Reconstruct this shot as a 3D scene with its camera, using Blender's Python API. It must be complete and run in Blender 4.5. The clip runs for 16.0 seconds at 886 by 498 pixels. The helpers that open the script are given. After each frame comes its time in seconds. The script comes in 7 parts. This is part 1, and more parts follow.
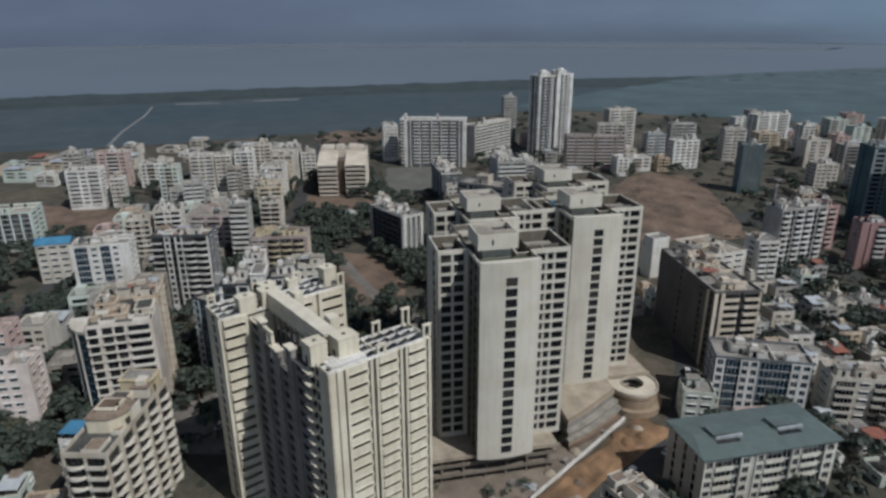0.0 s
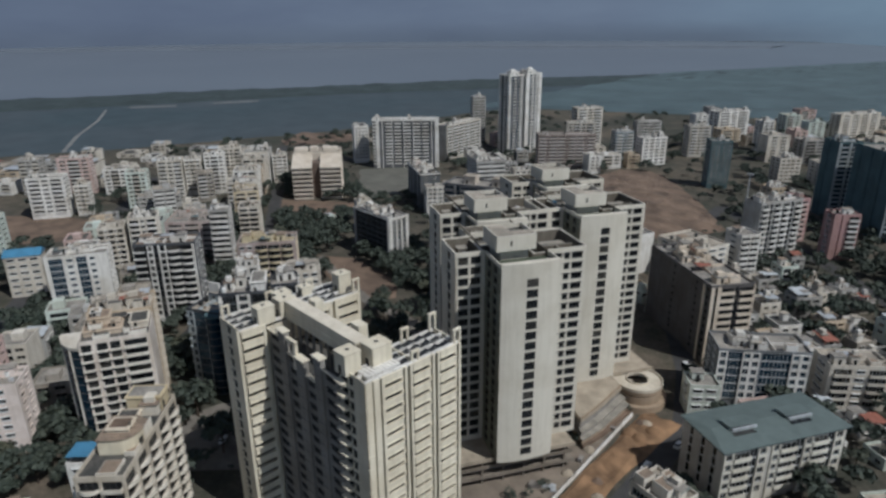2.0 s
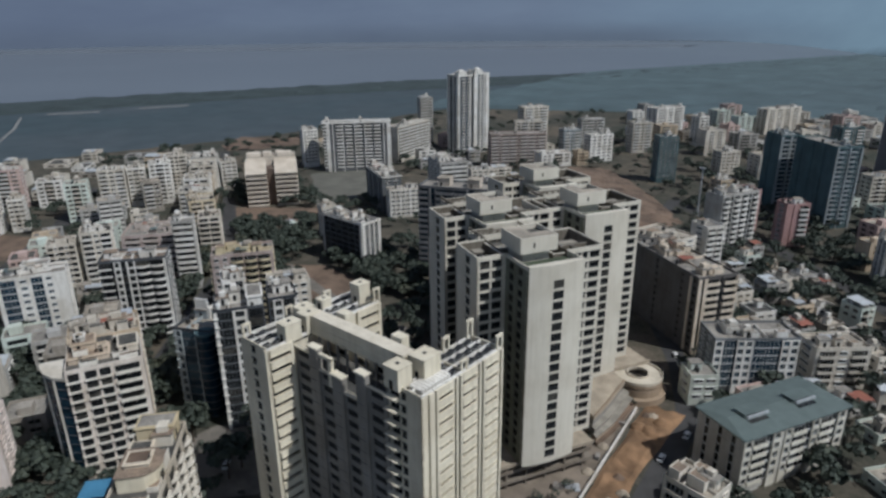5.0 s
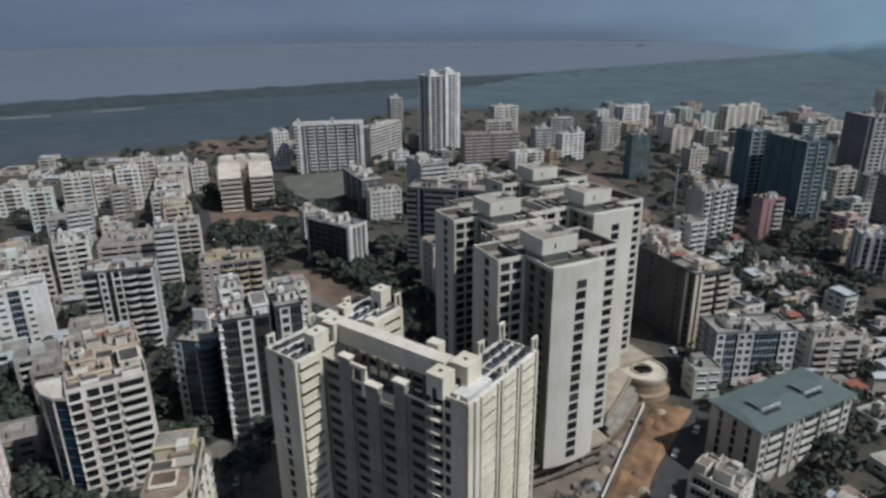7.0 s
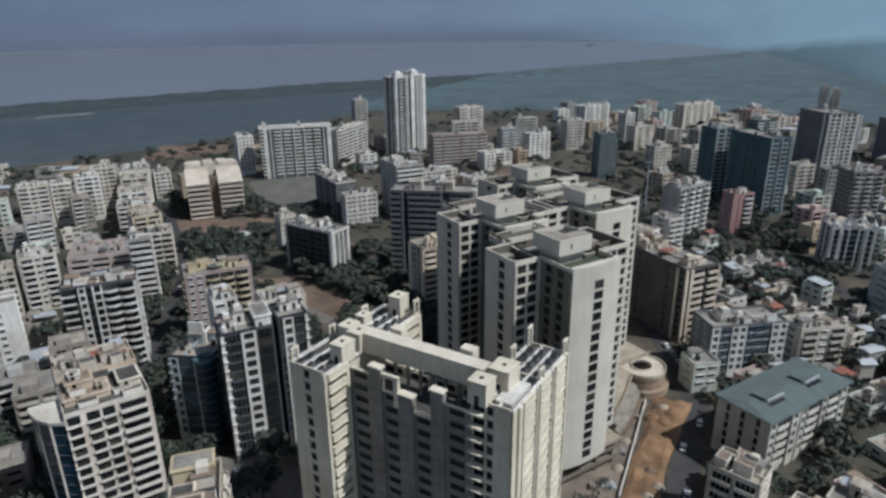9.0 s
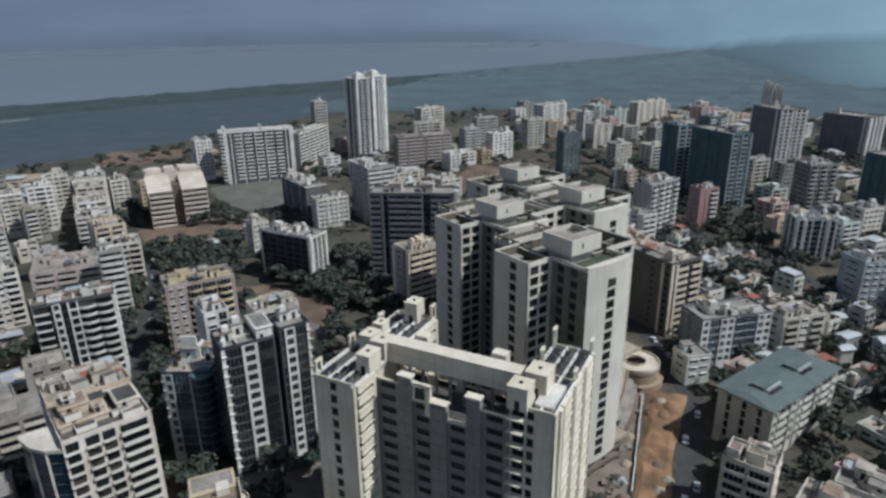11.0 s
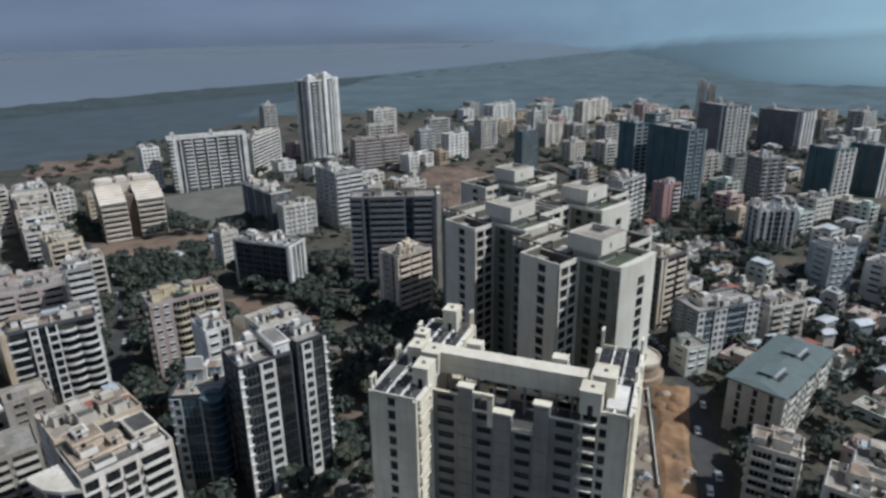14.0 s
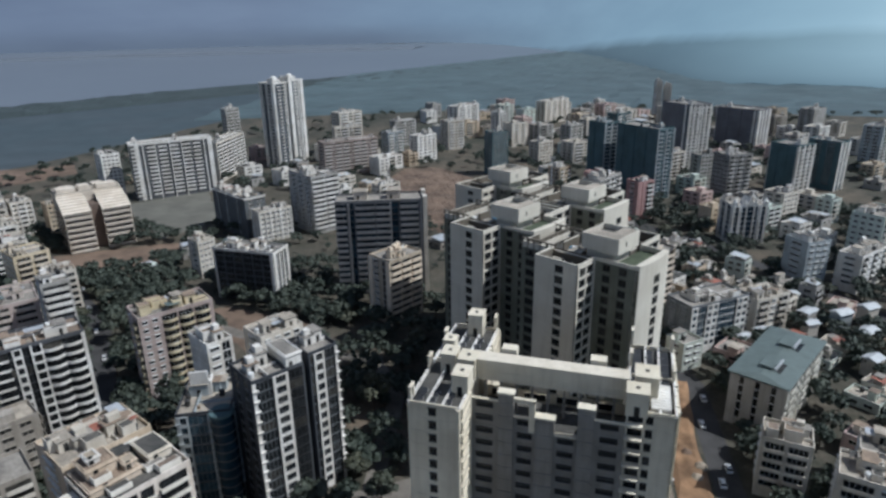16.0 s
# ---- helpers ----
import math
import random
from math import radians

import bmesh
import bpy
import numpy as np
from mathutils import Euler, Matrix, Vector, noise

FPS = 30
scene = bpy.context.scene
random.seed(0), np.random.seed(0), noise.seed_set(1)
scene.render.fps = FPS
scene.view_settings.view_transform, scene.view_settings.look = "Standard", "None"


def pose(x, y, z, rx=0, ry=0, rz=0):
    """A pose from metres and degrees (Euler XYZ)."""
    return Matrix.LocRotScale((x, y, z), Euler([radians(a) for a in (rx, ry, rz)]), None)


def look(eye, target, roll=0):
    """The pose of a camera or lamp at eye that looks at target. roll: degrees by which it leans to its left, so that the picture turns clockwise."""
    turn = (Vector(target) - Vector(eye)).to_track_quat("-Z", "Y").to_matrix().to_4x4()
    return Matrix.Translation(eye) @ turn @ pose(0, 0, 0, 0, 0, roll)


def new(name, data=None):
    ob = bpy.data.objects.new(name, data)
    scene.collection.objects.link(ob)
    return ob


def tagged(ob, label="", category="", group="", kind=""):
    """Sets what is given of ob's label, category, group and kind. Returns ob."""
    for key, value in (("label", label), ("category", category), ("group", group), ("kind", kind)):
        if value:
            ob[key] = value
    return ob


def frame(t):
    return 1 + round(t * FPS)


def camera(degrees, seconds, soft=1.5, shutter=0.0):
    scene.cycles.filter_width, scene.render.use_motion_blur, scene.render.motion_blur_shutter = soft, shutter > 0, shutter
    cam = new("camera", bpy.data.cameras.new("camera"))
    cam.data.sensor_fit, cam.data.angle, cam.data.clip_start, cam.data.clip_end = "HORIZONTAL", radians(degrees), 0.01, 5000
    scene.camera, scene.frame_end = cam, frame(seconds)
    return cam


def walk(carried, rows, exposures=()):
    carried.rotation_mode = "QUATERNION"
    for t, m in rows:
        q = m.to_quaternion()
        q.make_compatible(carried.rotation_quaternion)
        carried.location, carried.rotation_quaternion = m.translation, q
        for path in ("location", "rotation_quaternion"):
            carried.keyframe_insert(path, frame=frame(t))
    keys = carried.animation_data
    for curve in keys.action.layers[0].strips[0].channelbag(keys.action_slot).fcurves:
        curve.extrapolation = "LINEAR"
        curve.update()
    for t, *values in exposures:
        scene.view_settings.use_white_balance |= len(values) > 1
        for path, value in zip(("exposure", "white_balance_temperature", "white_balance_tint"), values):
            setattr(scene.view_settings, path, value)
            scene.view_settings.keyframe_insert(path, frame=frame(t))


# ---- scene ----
cam = camera(69.9, 16.0, soft=2.85)
METRES, EYE, TILT, LEAN, TURN = 130.0, 127.0, 0.0, 0.0, 45.0
ROWS = [
    (0.0, 0.0, 0.0, 0.0, -0.1, -19.68, 0.27),
    (0.5, -0.0305, 0.0045, 0.0001, -0.98, -19.68, 0.3),
    (1.0, -0.0612, 0.0102, 0.0004, -1.99, -19.69, 0.34),
    (1.5, -0.0914, 0.0164, 0.0002, -3.11, -19.69, 0.37),
    (2.0, -0.122, 0.0232, 0.0001, -4.18, -19.71, 0.38),
    (2.5, -0.1522, 0.0307, 0.0, -5.26, -19.7, 0.41),
    (3.0, -0.1822, 0.039, -0.0001, -6.41, -19.69, 0.43),
    (3.5, -0.2121, 0.048, -0.0001, -7.56, -19.7, 0.43),
    (4.0, -0.2419, 0.0574, -0.0001, -8.68, -19.7, 0.45),
    (6.5, -0.3885, 0.1134, -0.0005, -13.92, -19.72, 0.51),
    (7.0, -0.4174, 0.1259, -0.0005, -14.86, -19.72, 0.52),
    (7.5, -0.4459, 0.1389, -0.0003, -15.85, -19.7, 0.53),
    (8.0, -0.4739, 0.1526, 0.0001, -16.91, -19.69, 0.56),
    (8.5, -0.5015, 0.1669, -0.0001, -18.03, -19.68, 0.6),
    (9.0, -0.5288, 0.1822, -0.0001, -19.31, -19.68, 0.65),
    (11.5, -0.6614, 0.2638, 0.0004, -25.22, -19.69, 0.78),
    (12.0, -0.6875, 0.2817, 0.0002, -26.26, -19.68, 0.79),
    (12.5, -0.7128, 0.3001, 0.0003, -27.25, -19.68, 0.8),
    (13.0, -0.7379, 0.319, 0.0003, -28.28, -19.68, 0.84),
    (13.5, -0.7628, 0.3382, 0.0005, -29.3, -19.68, 0.86),
    (14.0, -0.7868, 0.3581, 0.0006, -30.39, -19.68, 0.87),
    (14.5, -0.8106, 0.3786, 0.0007, -31.47, -19.69, 0.88),
    (15.0, -0.8339, 0.3995, 0.0008, -32.55, -19.68, 0.89),
    (15.5, -0.8565, 0.4208, 0.0008, -33.67, -19.67, 0.89),
    (16.0, -0.879, 0.4425, 0.001, -34.75, -19.65, 0.9),
]
walk(cam, [(t, pose(0, 0, EYE, TILT, LEAN, TURN) @ pose(METRES * x, METRES * y, METRES * z, 90 + pitch, roll, yaw)) for t, x, y, z, yaw, pitch, roll in ROWS],
     exposures=[(0.0, -0.44, 5550, 9), (7.0, -0.28, 5470, 9), (16.0, -0.03, 5350, 9)])

# ---- world, sun, exposure ----
SUN_AZ, SUN_EL = 4.0, 52.0
world = bpy.data.worlds.new("world")
scene.world = world
world.use_nodes = True
wn = world.node_tree
wn.nodes.clear()
w_out = wn.nodes.new("ShaderNodeOutputWorld")
w_bg = wn.nodes.new("ShaderNodeBackground")
w_sky = wn.nodes.new("ShaderNodeTexSky")
w_sky.sky_type = "NISHITA"
w_sky.sun_disc = False
w_sky.sun_elevation = radians(SUN_EL)
w_sky.sun_rotation = radians(90.0 - SUN_AZ)
w_sky.air_density, w_sky.dust_density, w_sky.ozone_density = 1.0, 0.7, 0.6
w_bg.inputs["Strength"].default_value = 0.064
w_hue = wn.nodes.new("ShaderNodeHueSaturation")
w_hue.inputs["Saturation"].default_value = 0.62
wn.links.new(w_sky.outputs[0], w_hue.inputs["Color"])
wn.links.new(w_hue.outputs[0], w_bg.inputs[0])
wn.links.new(w_bg.outputs[0], w_out.inputs[0])
sun = new("sun", bpy.data.lights.new("sun", "SUN"))
sun.data.energy, sun.data.angle, sun.data.color = 4.3, radians(0.6), (1.0, 0.915, 0.78)
sun_way = Vector((math.cos(radians(SUN_EL)) * math.cos(radians(SUN_AZ)), math.cos(radians(SUN_EL)) * math.sin(radians(SUN_AZ)), math.sin(radians(SUN_EL))))
sun.matrix_world = look(sun_way * 400, (0, 0, 0))

# ---- materials ----
def material(name):
    m = bpy.data.materials.new(name)
    m.use_nodes = True
    nt = m.node_tree
    return m, nt, nt.nodes["Principled BSDF"]


def node(nt, kind, **values):
    n = nt.nodes.new(kind)
    for key, value in values.items():
        n.inputs[key].default_value = value
    return n


def ramp_of(nt, source, stops):
    r = nt.nodes.new("ShaderNodeValToRGB")
    e = r.color_ramp.elements
    e.remove(e[1])
    e[0].position, e[0].color = stops[0][0], (*stops[0][1], 1)
    for at, c in stops[1:]:
        e.new(at).color = (*c, 1)
    nt.links.new(source, r.inputs[0])
    return r.outputs[0]


def mix_of(nt, fac, a, b, kind="MIX"):
    m = nt.nodes.new("ShaderNodeMix")
    m.data_type = "RGBA"
    m.blend_type = kind
    for sock, value in ((m.inputs[0], fac), (m.inputs[6], a), (m.inputs[7], b)):
        if isinstance(value, bpy.types.NodeSocket):
            nt.links.new(value, sock)
        elif isinstance(value, (int, float)):
            sock.default_value = value
        else:
            sock.default_value = (*value, 1)
    return m.outputs[2]


def world_noise(nt, scale, detail=4.0, stretch=None, rough=0.6):
    g = nt.nodes.new("ShaderNodeNewGeometry")
    src = g.outputs["Position"]
    if stretch:
        mp = nt.nodes.new("ShaderNodeMapping")
        mp.inputs["Scale"].default_value = stretch
        nt.links.new(src, mp.inputs[0])
        src = mp.outputs[0]
    n = node(nt, "ShaderNodeTexNoise", Scale=scale, Detail=detail, Roughness=rough)
    nt.links.new(src, n.inputs["Vector"])
    return n.outputs["Fac"]


def bump_of(nt, b, height, strength, distance):
    n = node(nt, "ShaderNodeBump", Strength=strength, Distance=distance)
    nt.links.new(height, n.inputs["Height"])
    nt.links.new(n.outputs[0], b.inputs["Normal"])


def random_of(nt):
    return nt.nodes.new("ShaderNodeObjectInfo").outputs["Random"]


WALLS = {}


def wall(colour, dirt=0.5, rough=0.85):
    """Painted and weathered plaster: blotches, rain streaks and fine grain."""
    key = (tuple(round(c, 3) for c in colour), dirt)
    if key in WALLS:
        return WALLS[key]
    m, nt, b = material("painted_plaster")
    dark = tuple(c * f for c, f in zip(colour, (0.52, 0.50, 0.46)))
    fade = min(1.0, dirt * 2.0)
    mid = tuple(c * (1 - fade * f) for c, f in zip(colour, (0.22, 0.245, 0.285)))
    blot = ramp_of(nt, world_noise(nt, 0.11, 5), [(0.40, (0, 0, 0)), (0.62, (1, 1, 1))])
    c1 = mix_of(nt, blot, colour, mid)
    streak = ramp_of(nt, world_noise(nt, 1.0, 5, (0.9, 0.9, 0.07)), [(0.47, (0, 0, 0)), (0.72, (dirt, dirt, dirt))])
    c2 = mix_of(nt, streak, c1, dark)
    spots = ramp_of(nt, world_noise(nt, 2.3, 3), [(0.56, (0, 0, 0)), (0.8, (dirt * 0.7,) * 3)])
    c3 = mix_of(nt, spots, c2, dark)
    nt.links.new(c3, b.inputs["Base Color"])
    b.inputs["Roughness"].default_value = rough
    b.inputs["Specular IOR Level"].default_value = 0.25
    bump_of(nt, b, world_noise(nt, 3.0, 4), 0.35, 0.06)
    WALLS[key] = m
    return m


def roof_deck(colour, stain):
    m, nt, b = material("roof_deck")
    big = ramp_of(nt, world_noise(nt, 0.16, 6), [(0.35, colour), (0.62, stain)])
    fine = ramp_of(nt, world_noise(nt, 1.7, 4), [(0.4, (1, 1, 1)), (0.75, (0.45, 0.44, 0.42))])
    nt.links.new(mix_of(nt, 0.8, big, fine, "MULTIPLY"), b.inputs["Base Color"])
    b.inputs["Roughness"].default_value = 0.9
    bump_of(nt, b, world_noise(nt, 1.1, 4), 0.4, 0.1)
    return m


def window_glass(tint, bright):
    """Glazing; each pane a little different, some with a drawn curtain behind it."""
    m, nt, b = material("window_glass")
    c = ramp_of(nt, random_of(nt), [(0.0, tint), (0.72, tint), (0.8, bright), (1.0, tint)])
    vary = ramp_of(nt, world_noise(nt, 0.5, 2), [(0.3, (0.5, 0.5, 0.5)), (0.7, (1.3, 1.3, 1.3))])
    nt.links.new(mix_of(nt, 1.0, c, vary, "MULTIPLY"), b.inputs["Base Color"])
    b.inputs["Roughness"].default_value = 0.25
    b.inputs["Specular IOR Level"].default_value = 0.18
    return m


def plain(name, colour, rough=0.7, metal=0.0, vary=0.35, scale=0.8):
    m, nt, b = material(name)
    low = tuple(c * (1 - vary) for c in colour)
    nt.links.new(ramp_of(nt, world_noise(nt, scale, 5), [(0.32, low), (0.66, colour)]), b.inputs["Base Color"])
    b.inputs["Roughness"].default_value = rough
    b.inputs["Metallic"].default_value = metal
    bump_of(nt, b, world_noise(nt, scale * 4, 3), 0.25, 0.05)
    return m


CREAM = wall((0.64, 0.60, 0.515), 0.25)
CREAM_N = wall((0.72, 0.66, 0.53), 0.35)
# Grey-green return walls; the recess's shade is put into this colour too.
RETURN_SHADE_W = wall((0.21, 0.215, 0.175), 0.5)
# Darker, more streaked plaster for the walls standing on the tower roofs.
ROOF_DARK_W = wall((0.18, 0.16, 0.132), 0.7)
GREY_W = wall((0.42, 0.41, 0.39), 0.55)
WHITE_W = wall((0.77, 0.75, 0.71), 0.5)
OFF_W = wall((0.66, 0.615, 0.54), 0.6)
TAN_W = wall((0.58, 0.48, 0.36), 0.55)
PINK_W = wall((0.60, 0.46, 0.42), 0.5)
ROSE_W = wall((0.47, 0.30, 0.285), 0.45)
YELL_W = wall((0.62, 0.53, 0.38), 0.55)
BROWN_W = wall((0.27, 0.25, 0.23), 0.5)
DARK_W = wall((0.10, 0.105, 0.115), 0.4)
BLUE_W = wall((0.38, 0.42, 0.44), 0.5)
TEAL_W = wall((0.095, 0.15, 0.165), 0.4)
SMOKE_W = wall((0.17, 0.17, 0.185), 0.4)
PALEG_W = wall((0.62, 0.68, 0.62), 0.45)
RAW_W = wall((0.36, 0.33, 0.29), 0.7)
GLASS = window_glass((0.020, 0.022, 0.024), (0.08, 0.075, 0.065))
GLASS_N = window_glass((0.042, 0.043, 0.041), (0.09, 0.09, 0.085))
GLASS_B = window_glass((0.015, 0.035, 0.055), (0.05, 0.09, 0.12))
DECK = roof_deck((0.36, 0.33, 0.29), (0.20, 0.185, 0.165))
DECK_D = roof_deck((0.12, 0.112, 0.10), (0.05, 0.05, 0.047))
DECK_L = roof_deck((0.50, 0.44, 0.36), (0.27, 0.24, 0.20))
DECK_B = roof_deck((0.33, 0.25, 0.18), (0.18, 0.14, 0.11))
DECK_G = roof_deck((0.095, 0.115, 0.07), (0.06, 0.075, 0.045))
SHEET_G = plain("painted_sheet_metal", (0.135, 0.168, 0.16), 0.55, 0.1, 0.25, 0.25)
SHEET_B = plain("blue_sheet_metal", (0.10, 0.28, 0.45), 0.5, 0.2, 0.25, 0.3)
SHEET_R = plain("red_oxide_sheet", (0.33, 0.13, 0.09), 0.7, 0.1, 0.4, 0.4)
SHEET_L = plain("white_sheet", (0.50, 0.52, 0.53), 0.45, 0.0, 0.2, 0.5)
SHEET_W = plain("zinc_sheet", (0.58, 0.60, 0.62), 0.45, 0.3, 0.35, 0.5)
TANK_K = plain("black_polythene", (0.03, 0.03, 0.03), 0.45, 0.0, 0.2)
FRAME_W = plain("white_window_frame", (0.72, 0.72, 0.70), 0.6, 0.0, 0.2)
FRAME_D = plain("dark_window_frame", (0.035, 0.035, 0.036), 0.5, 0.0, 0.2)
ASPHALT = plain("asphalt", (0.058, 0.056, 0.056), 0.9, 0.0, 0.45, 0.12)
PAVING = plain("paving", (0.20, 0.18, 0.155), 0.9, 0.0, 0.45, 0.14)
SOIL = plain("bare_soil", (0.20, 0.140, 0.100), 0.95, 0.0, 0.6, 0.06)
APRON = plain("dusty_concrete", (0.42, 0.355, 0.27), 0.9, 0.0, 0.4, 0.2)
PODIUM_W = wall((0.23, 0.20, 0.165), 0.6)
RAMP_W = wall((0.37, 0.29, 0.21), 0.5)
DARK_G = wall((0.055, 0.06, 0.07), 0.3)
SOIL_O = plain("orange_soil", (0.30, 0.18, 0.097), 0.95, 0.0, 0.6, 0.12)
YARD = plain("trodden_yard", (0.25, 0.205, 0.16), 0.95, 0.0, 0.5, 0.12)
FRAME_M = plain("grey_window_frame", (0.17, 0.18, 0.19), 0.5, 0.0, 0.2)
# Darker than the wings: shade between them is put into this grey.
GREY_SHADE_N = wall((0.285, 0.268, 0.246), 0.45)
TURF = plain("worn_turf", (0.145, 0.140, 0.118), 0.95, 0.0, 0.35, 0.06)
CONCRETE = plain("raw_concrete", (0.33, 0.30, 0.25), 0.9, 0.0, 0.4, 0.3)
SOLAR = plain("solar_glass", (0.030, 0.031, 0.034), 0.5, 0.0, 0.3, 0.6)
BARK = plain("bark", (0.10, 0.075, 0.055), 0.9, 0.0, 0.4, 1.5)
CAR_W = plain("white_car_paint", (0.75, 0.75, 0.74), 0.3, 0.0, 0.1)
CAR_D = plain("dark_car_paint", (0.05, 0.05, 0.06), 0.3, 0.0, 0.1)
RUBBER = plain("rubber", (0.02, 0.02, 0.02), 0.8, 0.0, 0.1)


def foliage():
    m, nt, b = material("foliage")
    isle = nt.nodes.new("ShaderNodeNewGeometry").outputs["Random Per Island"]
    c = ramp_of(nt, isle, [(0.0, (0.038, 0.048, 0.037)), (0.5, (0.049, 0.060, 0.044)), (1.0, (0.068, 0.078, 0.055))])
    tint = ramp_of(nt, random_of(nt), [(0.0, (0.65, 0.75, 0.75)), (0.6, (1.0, 1.0, 1.0)), (1.0, (1.3, 1.1, 0.9))])
    nt.links.new(mix_of(nt, 1.0, c, tint, "MULTIPLY"), b.inputs["Base Color"])
    b.inputs["Roughness"].default_value = 0.75
    return m


LEAF = foliage()


def ground_material():
    m, nt, b = material("ground")
    big = ramp_of(nt, world_noise(nt, 0.012, 6), [(0.34, (0.045, 0.050, 0.038)), (0.48, (0.082, 0.074, 0.060)), (0.68, (0.150, 0.120, 0.094))])
    mid = ramp_of(nt, world_noise(nt, 0.09, 5), [(0.35, (0.55, 0.60, 0.52)), (0.68, (1.15, 1.10, 1.05))])
    fine = ramp_of(nt, world_noise(nt, 0.6, 4), [(0.35, (0.7, 0.7, 0.68)), (0.7, (1.15, 1.15, 1.15))])
    c = mix_of(nt, 1.0, mix_of(nt, 1.0, big, mid, "MULTIPLY"), fine, "MULTIPLY")
    nt.links.new(c, b.inputs["Base Color"])
    b.inputs["Roughness"].default_value = 0.95
    bump_of(nt, b, world_noise(nt, 0.5, 4), 0.5, 0.3)
    return m


GROUND = ground_material()


def marsh_material():
    m, nt, b = material("tidal_marsh")
    big = ramp_of(nt, world_noise(nt, 0.004, 6, (1, 1, 1)), [(0.36, (0.046, 0.068, 0.078)), (0.62, (0.066, 0.080, 0.090))])
    fine = ramp_of(nt, world_noise(nt, 0.03, 5), [(0.35, (0.75, 0.78, 0.78)), (0.7, (1.1, 1.1, 1.1))])
    nt.links.new(mix_of(nt, 1.0, big, fine, "MULTIPLY"), b.inputs["Base Color"])
    b.inputs["Roughness"].default_value = 0.7
    return m


def water_material():
    m, nt, b = material("creek_water")
    nt.links.new(ramp_of(nt, world_noise(nt, 0.002, 4), [(0.3, (0.132, 0.151, 0.178)), (0.7, (0.154, 0.174, 0.201))]), b.inputs["Base Color"])
    b.inputs["Roughness"].default_value = 0.35
    b.inputs["Specular IOR Level"].default_value = 0.3
    bump_of(nt, b, world_noise(nt, 0.2, 3), 0.2, 0.3)
    return m


def haze_material():
    """The hazy distance and the sky low over the horizon, haze painted in as glow, paler towards the sun's side."""
    m, nt, b = material("sky_haze")
    nt.nodes.remove(b)

    def maths(op, a, b_):
        n = nt.nodes.new("ShaderNodeMath")
        n.operation = op
        for k, v in enumerate((a, b_)):
            if isinstance(v, (int, float)):
                n.inputs[k].default_value = v
            else:
                nt.links.new(v, n.inputs[k])
        return n.outputs[0]

    g = nt.nodes.new("ShaderNodeNewGeometry")
    sep = nt.nodes.new("ShaderNodeSeparateXYZ")
    nt.links.new(g.outputs["Position"], sep.inputs[0])
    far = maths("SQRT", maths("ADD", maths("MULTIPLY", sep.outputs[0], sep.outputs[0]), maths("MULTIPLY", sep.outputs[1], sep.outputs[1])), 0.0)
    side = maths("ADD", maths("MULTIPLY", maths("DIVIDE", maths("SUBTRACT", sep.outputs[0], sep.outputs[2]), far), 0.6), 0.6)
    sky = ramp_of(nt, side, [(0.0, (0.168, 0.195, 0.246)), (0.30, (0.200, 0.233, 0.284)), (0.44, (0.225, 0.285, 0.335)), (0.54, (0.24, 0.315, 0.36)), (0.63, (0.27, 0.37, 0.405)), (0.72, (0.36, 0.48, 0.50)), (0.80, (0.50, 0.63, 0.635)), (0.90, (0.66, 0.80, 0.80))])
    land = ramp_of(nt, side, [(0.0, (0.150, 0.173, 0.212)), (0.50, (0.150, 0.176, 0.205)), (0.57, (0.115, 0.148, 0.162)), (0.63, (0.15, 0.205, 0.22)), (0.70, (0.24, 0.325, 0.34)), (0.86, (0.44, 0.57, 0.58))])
    # nearer land at the foot, painted paler with distance as haze
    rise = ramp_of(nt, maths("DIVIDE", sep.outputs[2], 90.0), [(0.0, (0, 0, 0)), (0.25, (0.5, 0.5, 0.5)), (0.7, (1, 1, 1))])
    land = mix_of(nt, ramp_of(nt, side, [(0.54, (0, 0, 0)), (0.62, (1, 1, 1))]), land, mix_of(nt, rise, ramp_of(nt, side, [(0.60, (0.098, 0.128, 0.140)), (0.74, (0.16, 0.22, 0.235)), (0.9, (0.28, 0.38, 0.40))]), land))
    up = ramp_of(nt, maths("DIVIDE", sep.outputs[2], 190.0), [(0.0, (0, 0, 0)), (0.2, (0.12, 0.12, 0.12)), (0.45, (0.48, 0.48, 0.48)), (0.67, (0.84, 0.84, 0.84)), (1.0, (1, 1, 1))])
    # inland the painted hazy land ends in a soft ridge that climbs towards the sun's side
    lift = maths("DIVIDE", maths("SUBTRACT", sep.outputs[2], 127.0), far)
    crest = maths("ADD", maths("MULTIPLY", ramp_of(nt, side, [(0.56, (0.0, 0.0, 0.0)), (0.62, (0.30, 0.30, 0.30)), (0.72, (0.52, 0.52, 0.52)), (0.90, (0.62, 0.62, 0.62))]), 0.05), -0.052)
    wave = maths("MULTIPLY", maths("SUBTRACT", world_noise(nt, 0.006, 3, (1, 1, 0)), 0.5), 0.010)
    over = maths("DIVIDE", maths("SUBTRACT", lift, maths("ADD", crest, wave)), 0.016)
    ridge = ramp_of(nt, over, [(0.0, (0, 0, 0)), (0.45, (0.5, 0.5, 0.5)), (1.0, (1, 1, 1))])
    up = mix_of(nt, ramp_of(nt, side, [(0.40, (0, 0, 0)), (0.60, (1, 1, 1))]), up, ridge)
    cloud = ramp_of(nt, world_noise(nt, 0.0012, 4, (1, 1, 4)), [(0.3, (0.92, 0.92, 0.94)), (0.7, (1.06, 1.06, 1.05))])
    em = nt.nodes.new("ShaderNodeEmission")
